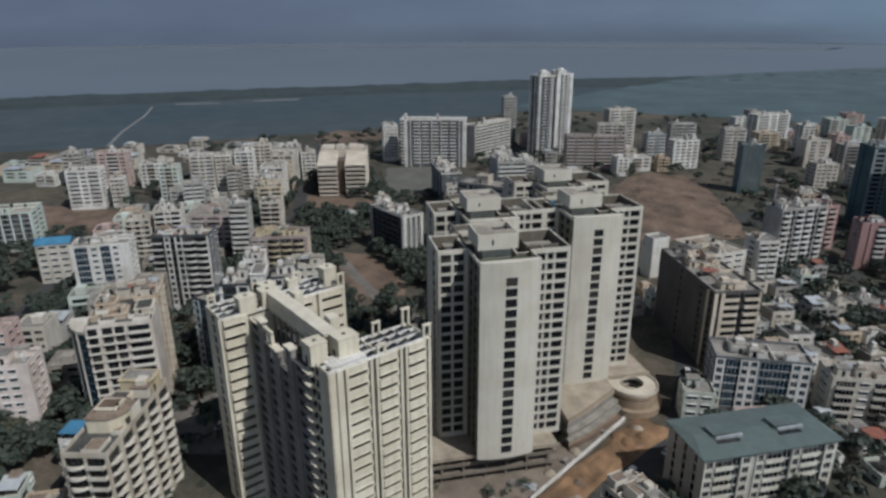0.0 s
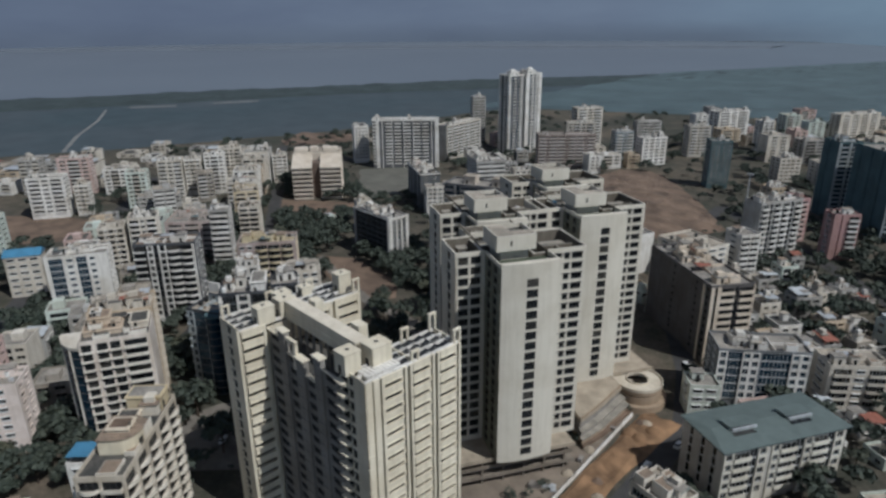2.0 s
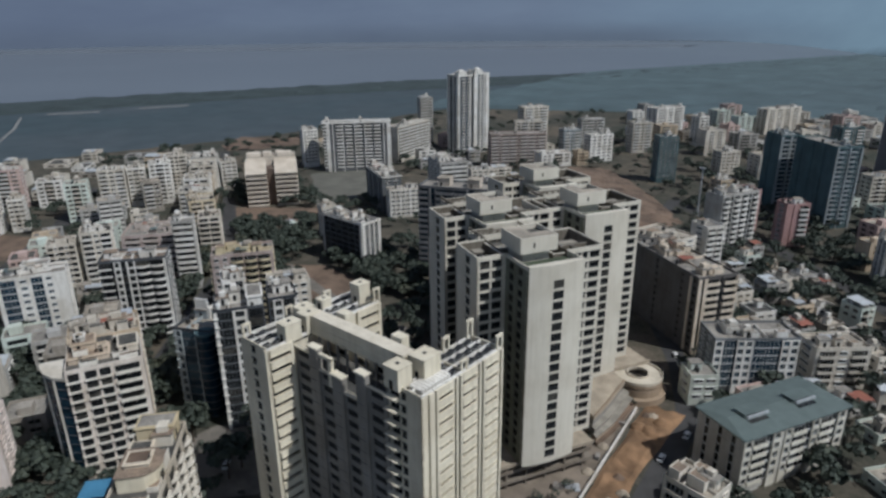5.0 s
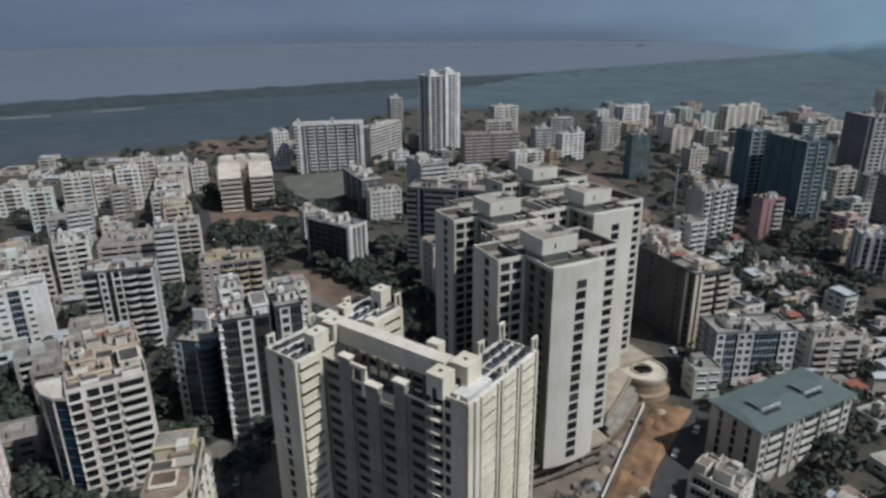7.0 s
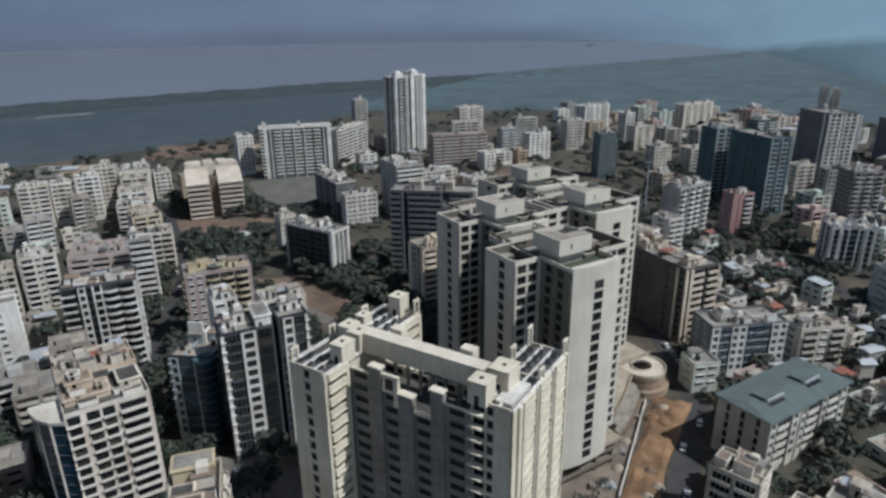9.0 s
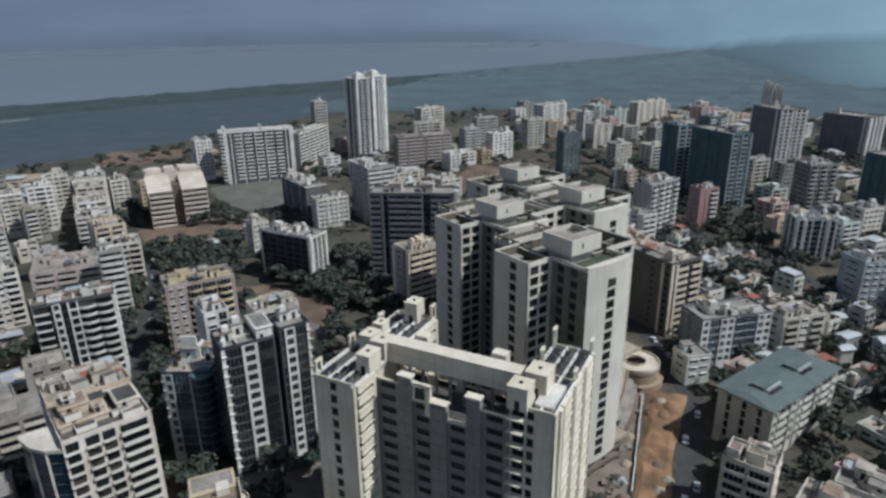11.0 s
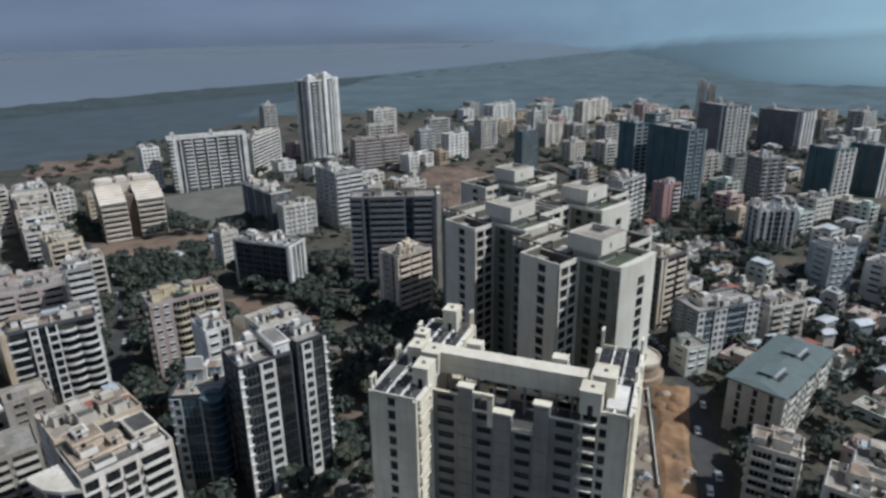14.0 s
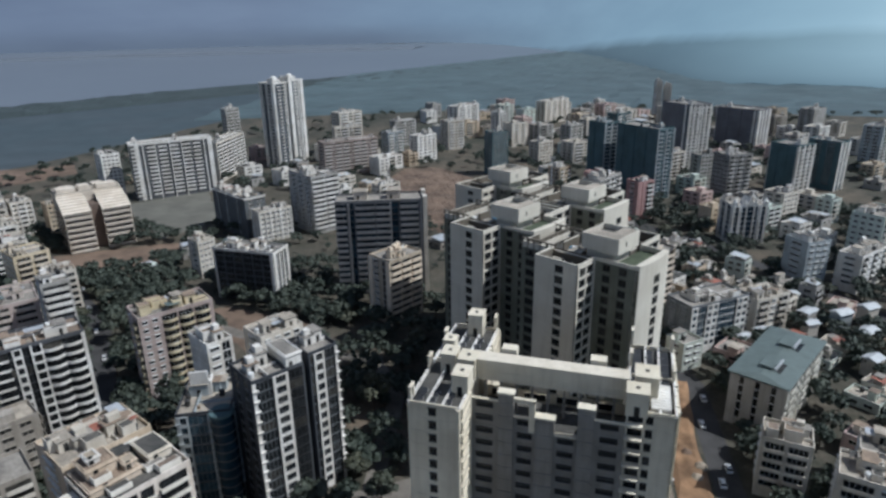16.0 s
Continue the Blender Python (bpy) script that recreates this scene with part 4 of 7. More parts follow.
def residential_tower(ux, vy, label, near=True, zb=8.4, top=68.6, back=36.5):
    p = Vector((AX, AY, 0)) + U * ux + V * vy
    root = thing("residential_tower", pose(p.x, p.y, 0, 0, 0, AANG), label, "apartment tower", "cream cross-plan towers")
    q = p - U * 8.6
    claim(q.x, q.y, AANG, 36.8, 37)
    look_ = dict(LOOK, rail=CREAM, hood=0.25, bars=FRAME_D, sill=0.75, head=2.55)
    zt = top - 1.0
    g = Geo()
    # cores
    g.box(0.5, 16.2, 1.0, back - 0.5, zb, zt - 3.2)
    g.box(-8.1, 0.5, 12.9, 25.3, zb, zt - 3.2)
    g.box(16.2, 27.7, 8.5, 24.5, zb, zt - 3.2)
    # bowed front with one column of windows
    mid, bow = 8.35, 1.0

    def yb(x):
        return -bow * (1 - ((x - mid) / mid) ** 2)

    def bowed(x0, x1, z0, z1, n):
        for k in range(n):
            a, b = x0 + (x1 - x0) * k / n, x0 + (x1 - x0) * (k + 1) / n
            g.prism([(a, yb(a)), (b, yb(b)), (b, 1.2), (a, 1.2)], z0, z1)

    bowed(0, 6.75, zb, top + 0.3, 6)
    bowed(9.95, 16.7, zb, top + 0.3, 6)
    low = zb
    yc = yb(mid) + 0.02
    for f in range(18):
        sill = 62.5 - 3.05 * (17 - f)
        g.box(6.75, 9.95, yc, 1.2, low, sill)
        low = sill + 2.1
        part("window", window_mesh(3.2, 2.1, FRAME_D, GLASS, 0), root, pose(8.35, yc + 0.06, sill))
    g.box(6.75, 9.95, yc, 1.2, low, top + 0.3)
    # return walls, their colour darkened to carry the recess shade
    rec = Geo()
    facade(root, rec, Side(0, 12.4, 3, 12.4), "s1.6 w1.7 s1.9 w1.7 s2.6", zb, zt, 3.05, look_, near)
    facade(root, g, Side(16.7, 0, 1, 8.0), "s1.4 w2.0 s1.4", zb, zt, 3.05, look_, False)
    facade(root, g, Side(-8.6, 12.4, 0, 8.6), "s.7 w2.3 s.6 w2.3 s1", zb, zt, 3.05, look_, near)
    facade(root, g, Side(-8.6, 25.8, 3, 13.4), "s6.4 w2.5 s4.5", zb, zt, 3.05, look_, near)
    facade(root, g, Side(0, 25.8, 2, 8.6), "s1 w2 s1 w2 s1", zb, zt, 3.05, look_, False)
    facade(root, g, Side(16.7, 8.0, 0, 11.5), "s.7 w2.6 s.6 w1.3 s.6 w2.6 s.9", zb, zt, 3.05, dict(look_, hood=0.6, sill=0.95), near)
    facade(root, g, Side(28.2, 8.0, 1, 17.0), "s2 w2 s2 w2 s2", zb, zt, 3.05, look_, False)
    facade(root, g, Side(28.2, 25.0, 2, 11.5), "s1 w2 s1 w2 s1", zb, zt, 3.05, look_, False)
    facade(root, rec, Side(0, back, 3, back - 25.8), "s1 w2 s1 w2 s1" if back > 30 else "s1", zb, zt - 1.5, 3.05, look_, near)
    facade(root, g, Side(16.7, back, 2, 16.7), "s1 w2 s1 w2 s1 w2 s1", zb, zt - 1.5, 3.05, look_, False)
    # roof rims
    for x0, x1, y0, y1 in ((-8.6, 0, 12.4, 12.8), (-8.6, -8.2, 12.8, 25.8), (-8.2, 0, 25.4, 25.8), (16.7, 28.2, 8.0, 8.35), (27.85, 28.2, 8.35, 25), (16.7, 27.85, 24.65, 25), (0, 0.35, 1.3, 12.4), (16.35, 16.7, 1.3, 8.0)):
        g.box(x0, x1, y0, y1, zt, top)
    for x0, x1, y0, y1 in ((0, 0.4, 25.8, back), (16.3, 16.7, 25, back), (0.4, 16.3, back - 0.4, back)) + (((0.2, 16.5, 30.4, 30.8),) if back > 31 else ()):
        g.box(x0, x1, y0, y1, zt - 1.5, zt + 0.2)
    part("wall", g.mesh("wall", [CREAM, GLASS, CREAM]), root)
    part("wall", rec.mesh("wall", [RETURN_SHADE_W, GLASS, RETURN_SHADE_W]), root, label="grey-green return wall with pale sills, recess shade in its colour")
    d = Geo()
    d.box(0.35, 16.35, 1.1, 8.2, zt - 3.2, zt - 0.7, 0)
    d.box(-8.2, 0.4, 12.8, 25.4, zt - 3.2, zt - 2.9, 1)
    d.box(0.4, 16.3, 8.2, back - 0.4, zt - 3.2, zt - 2.7, 1)
    d.box(16.3, 27.85, 8.35, 24.65, zt - 3.2, zt - 2.6, 1)
    part("roof", d.mesh("roof", [DECK_G, DECK_D]), root)
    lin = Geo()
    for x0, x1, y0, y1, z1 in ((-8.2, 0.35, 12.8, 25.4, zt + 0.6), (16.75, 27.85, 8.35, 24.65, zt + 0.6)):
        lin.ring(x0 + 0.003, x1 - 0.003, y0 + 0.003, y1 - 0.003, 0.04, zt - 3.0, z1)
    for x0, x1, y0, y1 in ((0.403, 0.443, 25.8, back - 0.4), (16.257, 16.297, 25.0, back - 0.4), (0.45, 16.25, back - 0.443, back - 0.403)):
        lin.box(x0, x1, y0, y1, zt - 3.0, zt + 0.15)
    part("parapet_lining", lin.mesh("parapet_lining", [ROOF_DARK_W]), root, label="dark streaked inner faces of the parapets")
    # lift and stair house, wider above than below, with an open tank bay behind its roof slab
    h = Geo()
    h.box(3.0, 11.0, 8.6, 16.8, zt - 2.7, zt + 2.2)
    h.box(1.2, 12.4, 6.8, 17.6, zt + 2.2, zt + 5.0)
    h.ring(1.2, 12.4, 6.8, 17.6, 0.3, zt + 5.0, zt + 6.5)
    h.box(1.5, 6.6, 7.1, 17.3, zt + 5.0, zt + 6.3, 1)
    h.box(6.6, 12.1, 7.1, 11.4, zt + 5.0, zt + 6.3, 1)
    h.box(6.6, 12.1, 11.4, 17.3, zt + 5.0, zt + 5.1, 3)
    h.box(5.0, 5.5, 6.74, 6.84, zt + 3.6, zt + 5.0, 2)
    lift = part("lift_house", h.mesh("lift_house", [CREAM, DECK_L, GLASS, DECK_D]), root, label="cream blank-walled lift house, wider above than below")
    part("door", window_mesh(1.8, 2.0, FRAME_D, GLASS, 0), lift, pose(7.4, 8.6, zt - 0.2), "dark double door")
    # open frames standing along the rear roof edges
    for sd, n in ((Side(0, 36.5, 3, 10.7), 5), (Side(0, 30.8, 0, 16.7), 7), (Side(16.7, 25.0, 1, 11.5), 5)):
        if back > 31:
            w = sd.length / n
            f = Geo()
            sd.box(f, 0, sd.length, -0.4, 0.05, zt + 1.0, zt + 1.4)
            screen = part("screen_wall", f.mesh("screen_wall", [ROOF_DARK_W]), root, label="dark streaked parapet screen with square openings")
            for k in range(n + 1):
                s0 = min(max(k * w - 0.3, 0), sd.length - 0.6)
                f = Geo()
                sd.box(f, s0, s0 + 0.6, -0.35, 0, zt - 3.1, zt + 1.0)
                part("post", f.mesh("post", [ROOF_DARK_W]), screen)
    # low service walls, pipes and ducts on the sunken roof decks
    for x0, x1, y0, y1, z, hh in ((17.6, 27.0, 14.2, 14.5, zt - 2.6, 2.3), (21.5, 21.8, 9.0, 14.2, zt - 2.6, 2.3), (18.5, 26.5, 18.0, 20.5, zt - 2.6, 1.2), (-7.4, -1.2, 18.6, 18.9, zt - 2.9, 1.2), (-5.0, -2.0, 21, 24, zt - 2.9, 1.8), (2.0, 8.0, 20.0, 24.0, zt - 2.7, 1.6), (9.5, 15, 21.0, 21.3, zt - 2.7, 2.9), (6.0, 14.0, 26, 26.4, zt - 2.7, 3.2),
                                  (0.4, 3.0, 18.2, 18.6, zt - 2.7, 2.9), (12.6, 16.3, 9.0, 9.3, zt - 2.7, 2.6), (12.8, 13.1, 9.3, 19.5, zt - 2.7, 2.6), (-0.3, 0.3, 12.8, 25.4, zt - 2.9, 2.9), (1.6, 2.0, 26.4, 30.2, zt - 2.7, 2.4), (2.5, 15.5, 33.2, 33.6, zt - 2.7, 2.4)):
        if y1 > back - 0.4:
            continue
        c = Geo()
        c.box(x0, x1, y0, y1, z, z + hh)
        c.box(x0 - 0.05, x1 + 0.05, y0 - 0.05, y1 + 0.05, z + hh, z + hh + 0.1, 1)
        part("service_wall", c.mesh("service_wall", [ROOF_DARK_W, CREAM if hh > 2.5 else CONCRETE]), root)
    rnd = random.Random(int(ux * 10 + vy))
    for k in range(6):
        c = Geo()
        x, y = rnd.choice(((rnd.uniform(17.5, 27), rnd.uniform(9.5, 24)), (rnd.uniform(-7.5, -1), rnd.uniform(14, 25)), (rnd.uniform(2, 15), rnd.uniform(19, back - 1.5))))
        z = zt - (2.9 if x < 0 else 2.7 if x < 16 else 2.6)
        c.box(x - rnd.uniform(0.4, 1.2), x + rnd.uniform(0.4, 1.2), y - rnd.uniform(0.3, 0.8), y + rnd.uniform(0.3, 0.8), z, z + rnd.uniform(0.3, 1.2))
        part("roof_box", c.mesh("roof_box", [rnd.choice((SHEET_W, CONCRETE, FRAME_W, SHEET_B))]), root)
    for x, y in ((20, 17), (23.5, 13), (-4, 20)):
        t = Geo()
        z = zt - (2.9 if x < 0 else 2.6)
        t.cyl(x, y, z, z + 1.5, 0.9, 12)
        t.cyl(x, y, z + 1.5, z + 1.8, 0.9, 12, 0, 0.3)
        part("water_tank", t.mesh("water_tank", [TANK_K]), root)
    return root


residential_tower(0, 0, "cream apartment tower with a bowed windowed front")
residential_tower(39.5, 32.5, "cream apartment tower with a bowed windowed front")
residential_tower(6.2, 36.5, "cream apartment tower with deep shaded recesses")
residential_tower(44.5, 69.0, "cream apartment tower behind its neighbours", False, back=27.5)


def podium(ux, vy, w, d, top, label):
    p = Vector((AX, AY, 0)) + U * ux + V * vy
    root = thing("parking_podium", pose(p.x, p.y, 0, 0, 0, AANG), label, "parking podium", "open parking podiums")
    claim(p.x, p.y, AANG, w, d, 0.5)
    g = Geo()
    g.box(2.5, w - 2.5, 2.5, d - 2.5, 0, top - 0.4)
    part("core", g.mesh("core", [BROWN_W]), root)
    n = round(top / 2.8)
    for k in range(1, n + 1):
        z = top * k / n
        s = Geo()
        o = 0.6 * ((k * 3) % 2)
        s.box(-o, w + o, -o, d + o, z - 0.35, z)
        for a, b, c, e in ((-o, w + o, -o, 0.2 - o), (-o, 0.2 - o, 0.2 - o, d + o)):
            s.box(a, b, c, e, z, z + 0.8)
        part("slab", s.mesh("slab", [APRON if k == n else PODIUM_W]), root)
    x = 0.6
    while x < w:
        for y in (0.6, d - 0.6):
            c = Geo()
            c.box(x - 0.3, x + 0.3, y - 0.3, y + 0.3, 0, top - 0.35)
            part("column", c.mesh("column", [PODIUM_W]), root)
        x += 6.5
    return root


podium(-17, 2.0, 42, 36, 8.4, "open concrete parking podium under a cream tower")
podium(26, 33.5, 46, 34, 8.4, "open concrete parking podium with stepped slabs")
podium(17.5, 16.0, 14.5, 16, 5.6, "low concrete parking deck with open sides")


def forecourt():
    """A pale deck before the tower, over stepped brown retaining slabs."""
    p = Vector((AX, AY, 0))
    root = thing("forecourt_deck", pose(p.x, p.y, 0, 0, 0, AANG), "pale cream forecourt deck over stepped brown slabs", "terrace")
    edge = [(33.0, 12.6), (41.0, 17.0), (54.8, 26.0), (55.2, 33.3), (34.0, 33.3)]
    q = p + U * 33 + V * 13
    claim(q.x, q.y, AANG, 22, 20, 0.5)
    for k, (z0, z1, out, mat, name) in enumerate(((0.0, 1.2, 4.5, SOIL, "slab"), (1.2, 2.6, 3.4, RAMP_W, "slab"), (2.6, 3.0, 3.9, CONCRETE, "slab"), (3.0, 4.6, 1.9, BROWN_W, "slab"), (4.6, 5.0, 2.6, CONCRETE, "slab"), (5.0, 7.4, 0.4, BROWN_W, "slab"), (7.4, 8.75, 0.9, APRON, "deck"))):
        g = Geo()
        pts = [(x + 0.55 * out if x > 50 else x - 0.2 * out if x < 35 else x + 0.3 * out, y - out if y < 33 else y) for x, y in edge]
        g.prism(pts, z0, z1)
        part(name, g.mesh(name, [mat]), root)
    g = Geo()
    for (ax, ay), (bx, by) in zip(edge[:2], edge[1:3]):
        way = Vector((bx - ax, by - ay)).normalized()
        n = Vector((way.y, -way.x)) * 0.9
        g.prism([(ax + n.x, ay + n.y), (bx + n.x, by + n.y), (bx + n.x * 0.75, by + n.y * 0.75), (ax + n.x * 0.75, ay + n.y * 0.75)], 8.75, 9.5)
    part("parapet", g.mesh("parapet", [RAMP_W]), root)


forecourt()


def ramp():
    """The round ramp beside the podium."""
    root = thing("spiral_ramp", pose(-89.6, 183.2, 2.0), "round concrete car ramp with a dark open well", "ramp")
    claim(-98.2, 174.6, 0, 17.2, 17.2, 0.5)
    g = Geo()
    for r0, r1, z0, z1 in ((3.6, 8.6, 5.2, 5.6), (8.3, 8.6, 5.6, 6.3), (3.6, 3.9, 5.6, 6.2), (4.4, 8.3, 2.4, 2.8)):
        g.annulus(r0, r1, z0, z1)
    part("deck", g.mesh("deck", [wall((0.60, 0.54, 0.44), 0.4)]), root)
    dr = Geo()
    dr.annulus(7.8, 8.5, -2.0, 3.4)
    dr.annulus(7.8, 8.55, 4.0, 5.2)
    dr.annulus(8.3, 10.2, -2.0, 0.4)
    for k in range(14):
        a = 2 * math.pi * k / 14
        dr.cyl(7.9 * math.cos(a), 7.9 * math.sin(a), 3.2, 4.2, 0.25, 8)
    part("drum", dr.mesh("drum", [RAMP_W]), root, label="brown rendered outer drum")
    w = Geo()
    w.cyl(0, 0, -2.0, 1.2, 6.5, 24)
    part("well", w.mesh("well", [SOIL]), root)


ramp()

site = thing("site_wall", pose(-84.6, 119, 0, 0, 0, 91.2), "long white boundary wall of a building site", "wall")
g = Geo()
g.box(0, 53, -0.12, 0.12, 0, 1.5)
for k in range(18):
    g.box(3 * k, 3 * k + 0.3, -0.18, 0.18, 0, 1.62)
part("panel", g.mesh("panel", [WHITE_W]), site)


# ---- the big cream slab tower with two wings ----
def wing_tower():
    root = thing("wing_tower", pose(0, 0, 0, 0, 0, -6.5), "tall cream apartment slab with two wings and roof beams", "apartment tower")
    o = root.matrix_world @ Vector((-154, 44.5, 0))
    claim(o.x, o.y, -6.5, 50, 36)
    look_ = dict(LOOK, rail=CREAM_N, bars=FRAME_D, hood=0.3)
    g = Geo()
    H = 58.6
    g.box(-153.5, -144.0, 45.0, 78.5, 0, H - 0.6)
    g.box(-144.0, -113.0, 52.5, 61.5, 0, 51.5)
    g.box(-113.0, -106.6, 53.0, 78.5, 0, H - 0.6)
    # left wing
    facade(root, g, Side(-154, 44.5, 0, 10.5), "s4 w1.5 s3.8 p.7", 0, H, 3.0, look_)
    facade(root, g, Side(-154, 79, 3, 34.5), "s1 k3 s1 w1.4 s1 k3 s1 w1.4 s1 k3 s1", 0, H, 3.0, look_, False)
    facade(root, g, Side(-143.5, 44.5, 1, 7.5), "s.5 n5 p.7 d.8", 0, H, 3.0, look_)
    facade(root, g, Side(-143.5, 62, 1, 17), "p.8 n5 p.8 d.7 p.8 n5 p.8", 0, H, 3.0, look_)
    facade(root, g, Side(-143.5, 79, 2, 10.5), "s2 w2 s2", 0, H, 3.0, look_, False)
    # right wing
    facade(root, g, Side(-113.5, 52.5, 0, 9), "s.3 h2.6 s.5 w1.3 s4", 0, H, 3.0, look_)
    facade(root, g, Side(-104.5, 52.5, 1, 26.5), "s1.8 p1.4 d.5 p.7 n4.6 w.5 p.6 d.8 p.6 d.3 n4.6 w.5 p.6 d.8 p.6 d.3 n4.6 w.5 p.7", 0, H, 3.0, look_)
    facade(root, g, Side(-104.5, 79, 2, 9), "s2 w2 s2", 0, H, 3.0, look_, False)
    facade(root, g, Side(-113.5, 79, 3, 17), "s2 w2 s2 w2 s2", 0, H, 3.0, look_, False)
    # the part between the wings, its top stepping down and up again; its grey holds painted recess shade
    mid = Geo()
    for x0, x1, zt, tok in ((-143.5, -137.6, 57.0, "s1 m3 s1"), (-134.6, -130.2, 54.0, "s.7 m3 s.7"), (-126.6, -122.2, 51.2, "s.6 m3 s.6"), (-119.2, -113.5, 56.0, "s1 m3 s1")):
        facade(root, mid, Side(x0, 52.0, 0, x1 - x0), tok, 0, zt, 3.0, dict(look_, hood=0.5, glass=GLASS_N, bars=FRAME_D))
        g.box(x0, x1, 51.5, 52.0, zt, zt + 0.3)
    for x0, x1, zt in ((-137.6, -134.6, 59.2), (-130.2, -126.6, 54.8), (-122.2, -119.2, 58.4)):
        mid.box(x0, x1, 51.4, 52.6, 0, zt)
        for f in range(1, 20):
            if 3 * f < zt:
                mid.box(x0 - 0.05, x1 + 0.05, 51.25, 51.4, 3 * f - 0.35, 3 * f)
        g.box(x0 - 0.2, x1 + 0.2, 50.9, 52.9, zt, zt + 0.35)
    g.box(-131.6, -130.4, 51.6, 52.4, 51, 58.0)
    g.box(-134.6, -130.4, 51.6, 52.4, 57.4, 58.2)
    facade(root, g, Side(-113.5, 62, 2, 30), "s1 w2 s1 w2 s1 w2 s1 w2 s1", 0, 54, 3.0, look_, False)
    part("wall", mid.mesh("wall", [GREY_SHADE_N]), root, label="grey recessed wall between the wings, shade in its colour")
    part("wall", g.mesh("wall", [CREAM_N, GLASS, CREAM_N]), root)
    lip = Geo()
    lip.box(-113.7, -110.5, 50.9, 52.5, 0, 0.18)
    LIP = lip.mesh("ledge", [CREAM_N])
    for f in range(19):
        part("ledge", LIP, root, pose(0, 0, 3.0 * f + 2.3))
    # deep beam over the gap
    b = Geo()
    b.box(-143.5, -113.5, 56.9, 60.3, 58.3, 62.6)
    b.box(-143.6, -113.4, 56.8, 60.4, 62.6, 62.85, 1)
    b.box(-143.4, -113.6, 56.72, 56.9, 58.3, 58.6)
    b.box(-143.4, -113.6, 56.78, 56.9, 60.2, 60.36)
    for x in (-137.5, -119.5):
        b.box(x - 1.6, x + 1.6, 61.0, 63.4, 55, 63.6)
    for k in range(9):
        st = Geo()
        x = -141.5 + 3.2 * k
        st.box(x - 0.25, x + 0.25, 57.2, 57.7, 51.6, 58.3)
        part("strut", st.mesh("strut", [GREY_SHADE_N]), root)
    part("roof_beam", b.mesh("roof_beam", [CREAM_N, wall((0.70, 0.64, 0.53), 0.3)]), root, label="long cream beam box across the roof")
    dk = Geo()
    dk.box(-153.7, -143.8, 44.8, 78.7, H - 1.0, H - 0.5)
    dk.box(-113.2, -104.8, 52.8, 78.7, H - 1.0, H - 0.5)
    dk.box(-143.8, -113.2, 52.6, 61.6, 51.4, 51.6)
    part("roof", dk.mesh("roof", [DECK_D]), root)
    # solar panels between the beams
    pn = Geo()
    pn.v += [(-0.75, -1.0, 0.25), (0.75, -1.0, 0.25), (0.75, 1.0, 0.75), (-0.75, 1.0, 0.75), (-0.75, -1.0, 0.31), (0.75, -1.0, 0.31), (0.75, 1.0, 0.81), (-0.75, 1.0, 0.81)]
    pn.f += [(3, 2, 1, 0), (4, 5, 6, 7), (0, 1, 5, 4), (1, 2, 6, 5), (2, 3, 7, 6), (3, 0, 4, 7)]
    pn.m += [1, 0, 1, 1, 1, 1]
    pn.box(-0.7, -0.62, 0.85, 0.95, 0, 0.75, 1)
    pn.box(0.62, 0.7, 0.85, 0.95, 0, 0.75, 1)
    panel = pn.mesh("solar_panel", [SOLAR, FRAME_W])
    for cols, ys in (((-112.0, -109.6, -106.4), range(64, 78, 3)), ((-152.2, -149.6, -146.4), (46, 49, 63, 66, 69, 72))):
        for x in cols:
            for y in ys:
                part("solar_panel", panel, root, pose(x, y, H - 0.5))
    # pergola beams along the wings
    for x0, x1, y0, y1 in ((-154, -143.5, 44.5, 79), (-113.5, -104.5, 52.5, 79)):
        for k, x in enumerate((x0 + 0.2, x0 + (x1 - x0) * 0.36, x0 + (x1 - x0) * 0.66, x1 - 0.2)):
            m = relief([y0 + 0.9 * i for i in range(int((y1 - y0) / 0.9) + 1)], [0, 0.45, 0.75], lambda i, j: (0.3, 0) if j == 1 and i % 4 == 3 else (0.0, 0), [WHITE_W], "beam", 0.4)
            part("beam", m, root, pose(x + 0.2, 0, H - 0.4, 0, 0, 90))
        for y in (y0 + 0.15, (y0 + y1) / 2, y1 - 0.15):
            m = Geo()
            m.box(x0 + 0.6, x1 - 0.6, y - 0.15, y + 0.15, H - 0.6, H + 0.4)
            part("beam", m.mesh("beam", [CREAM_N]), root)
    w = Geo()
    for k in range(9):
        w.box(-109.2, -105.6, 54.2 + 0.95 * k, 54.95 + 0.95 * k, H - 0.4, H + 0.55)
    w.box(-109.0, -105.8, 54.0, 62.8, H - 0.5, H + 0.4)
    part("roof_vent", w.mesh("roof_vent", [WHITE_W]), root, label="white ribbed sheet over the roof edge")
    # tank rooms
    for x0, x1, y0, y1, zt in ((-146.6, -143.3, 49.6, 54.0, 62.6), (-147.0, -143.4, 55.6, 60.0, 62.8), (-151.2, -148.0, 57.5, 61.5, 62.4), (-149.8, -146.4, 74.8, 78.6, 63.4), (-153.2, -150.6, 66, 69, 61), (-113.8, -109.8, 51.6, 55.6, 63.0), (-112.4, -108.0, 57.4, 62.4, 63.2)):
        t = Geo()
        t.box(x0, x1, y0, y1, H - 0.4, zt)
        t.box(x0 - 0.12, x1 + 0.12, y0 - 0.12, y1 + 0.12, zt, zt + 0.22)
        t.box((x0 + x1) / 2 - 0.35, (x0 + x1) / 2 + 0.35, (y0 + y1) / 2 - 0.35, (y0 + y1) / 2 + 0.35, zt + 0.22, zt + 0.4, 1)
        room = part("tank_room", t.mesh("tank_room", [CREAM_N, FRAME_D]), root)
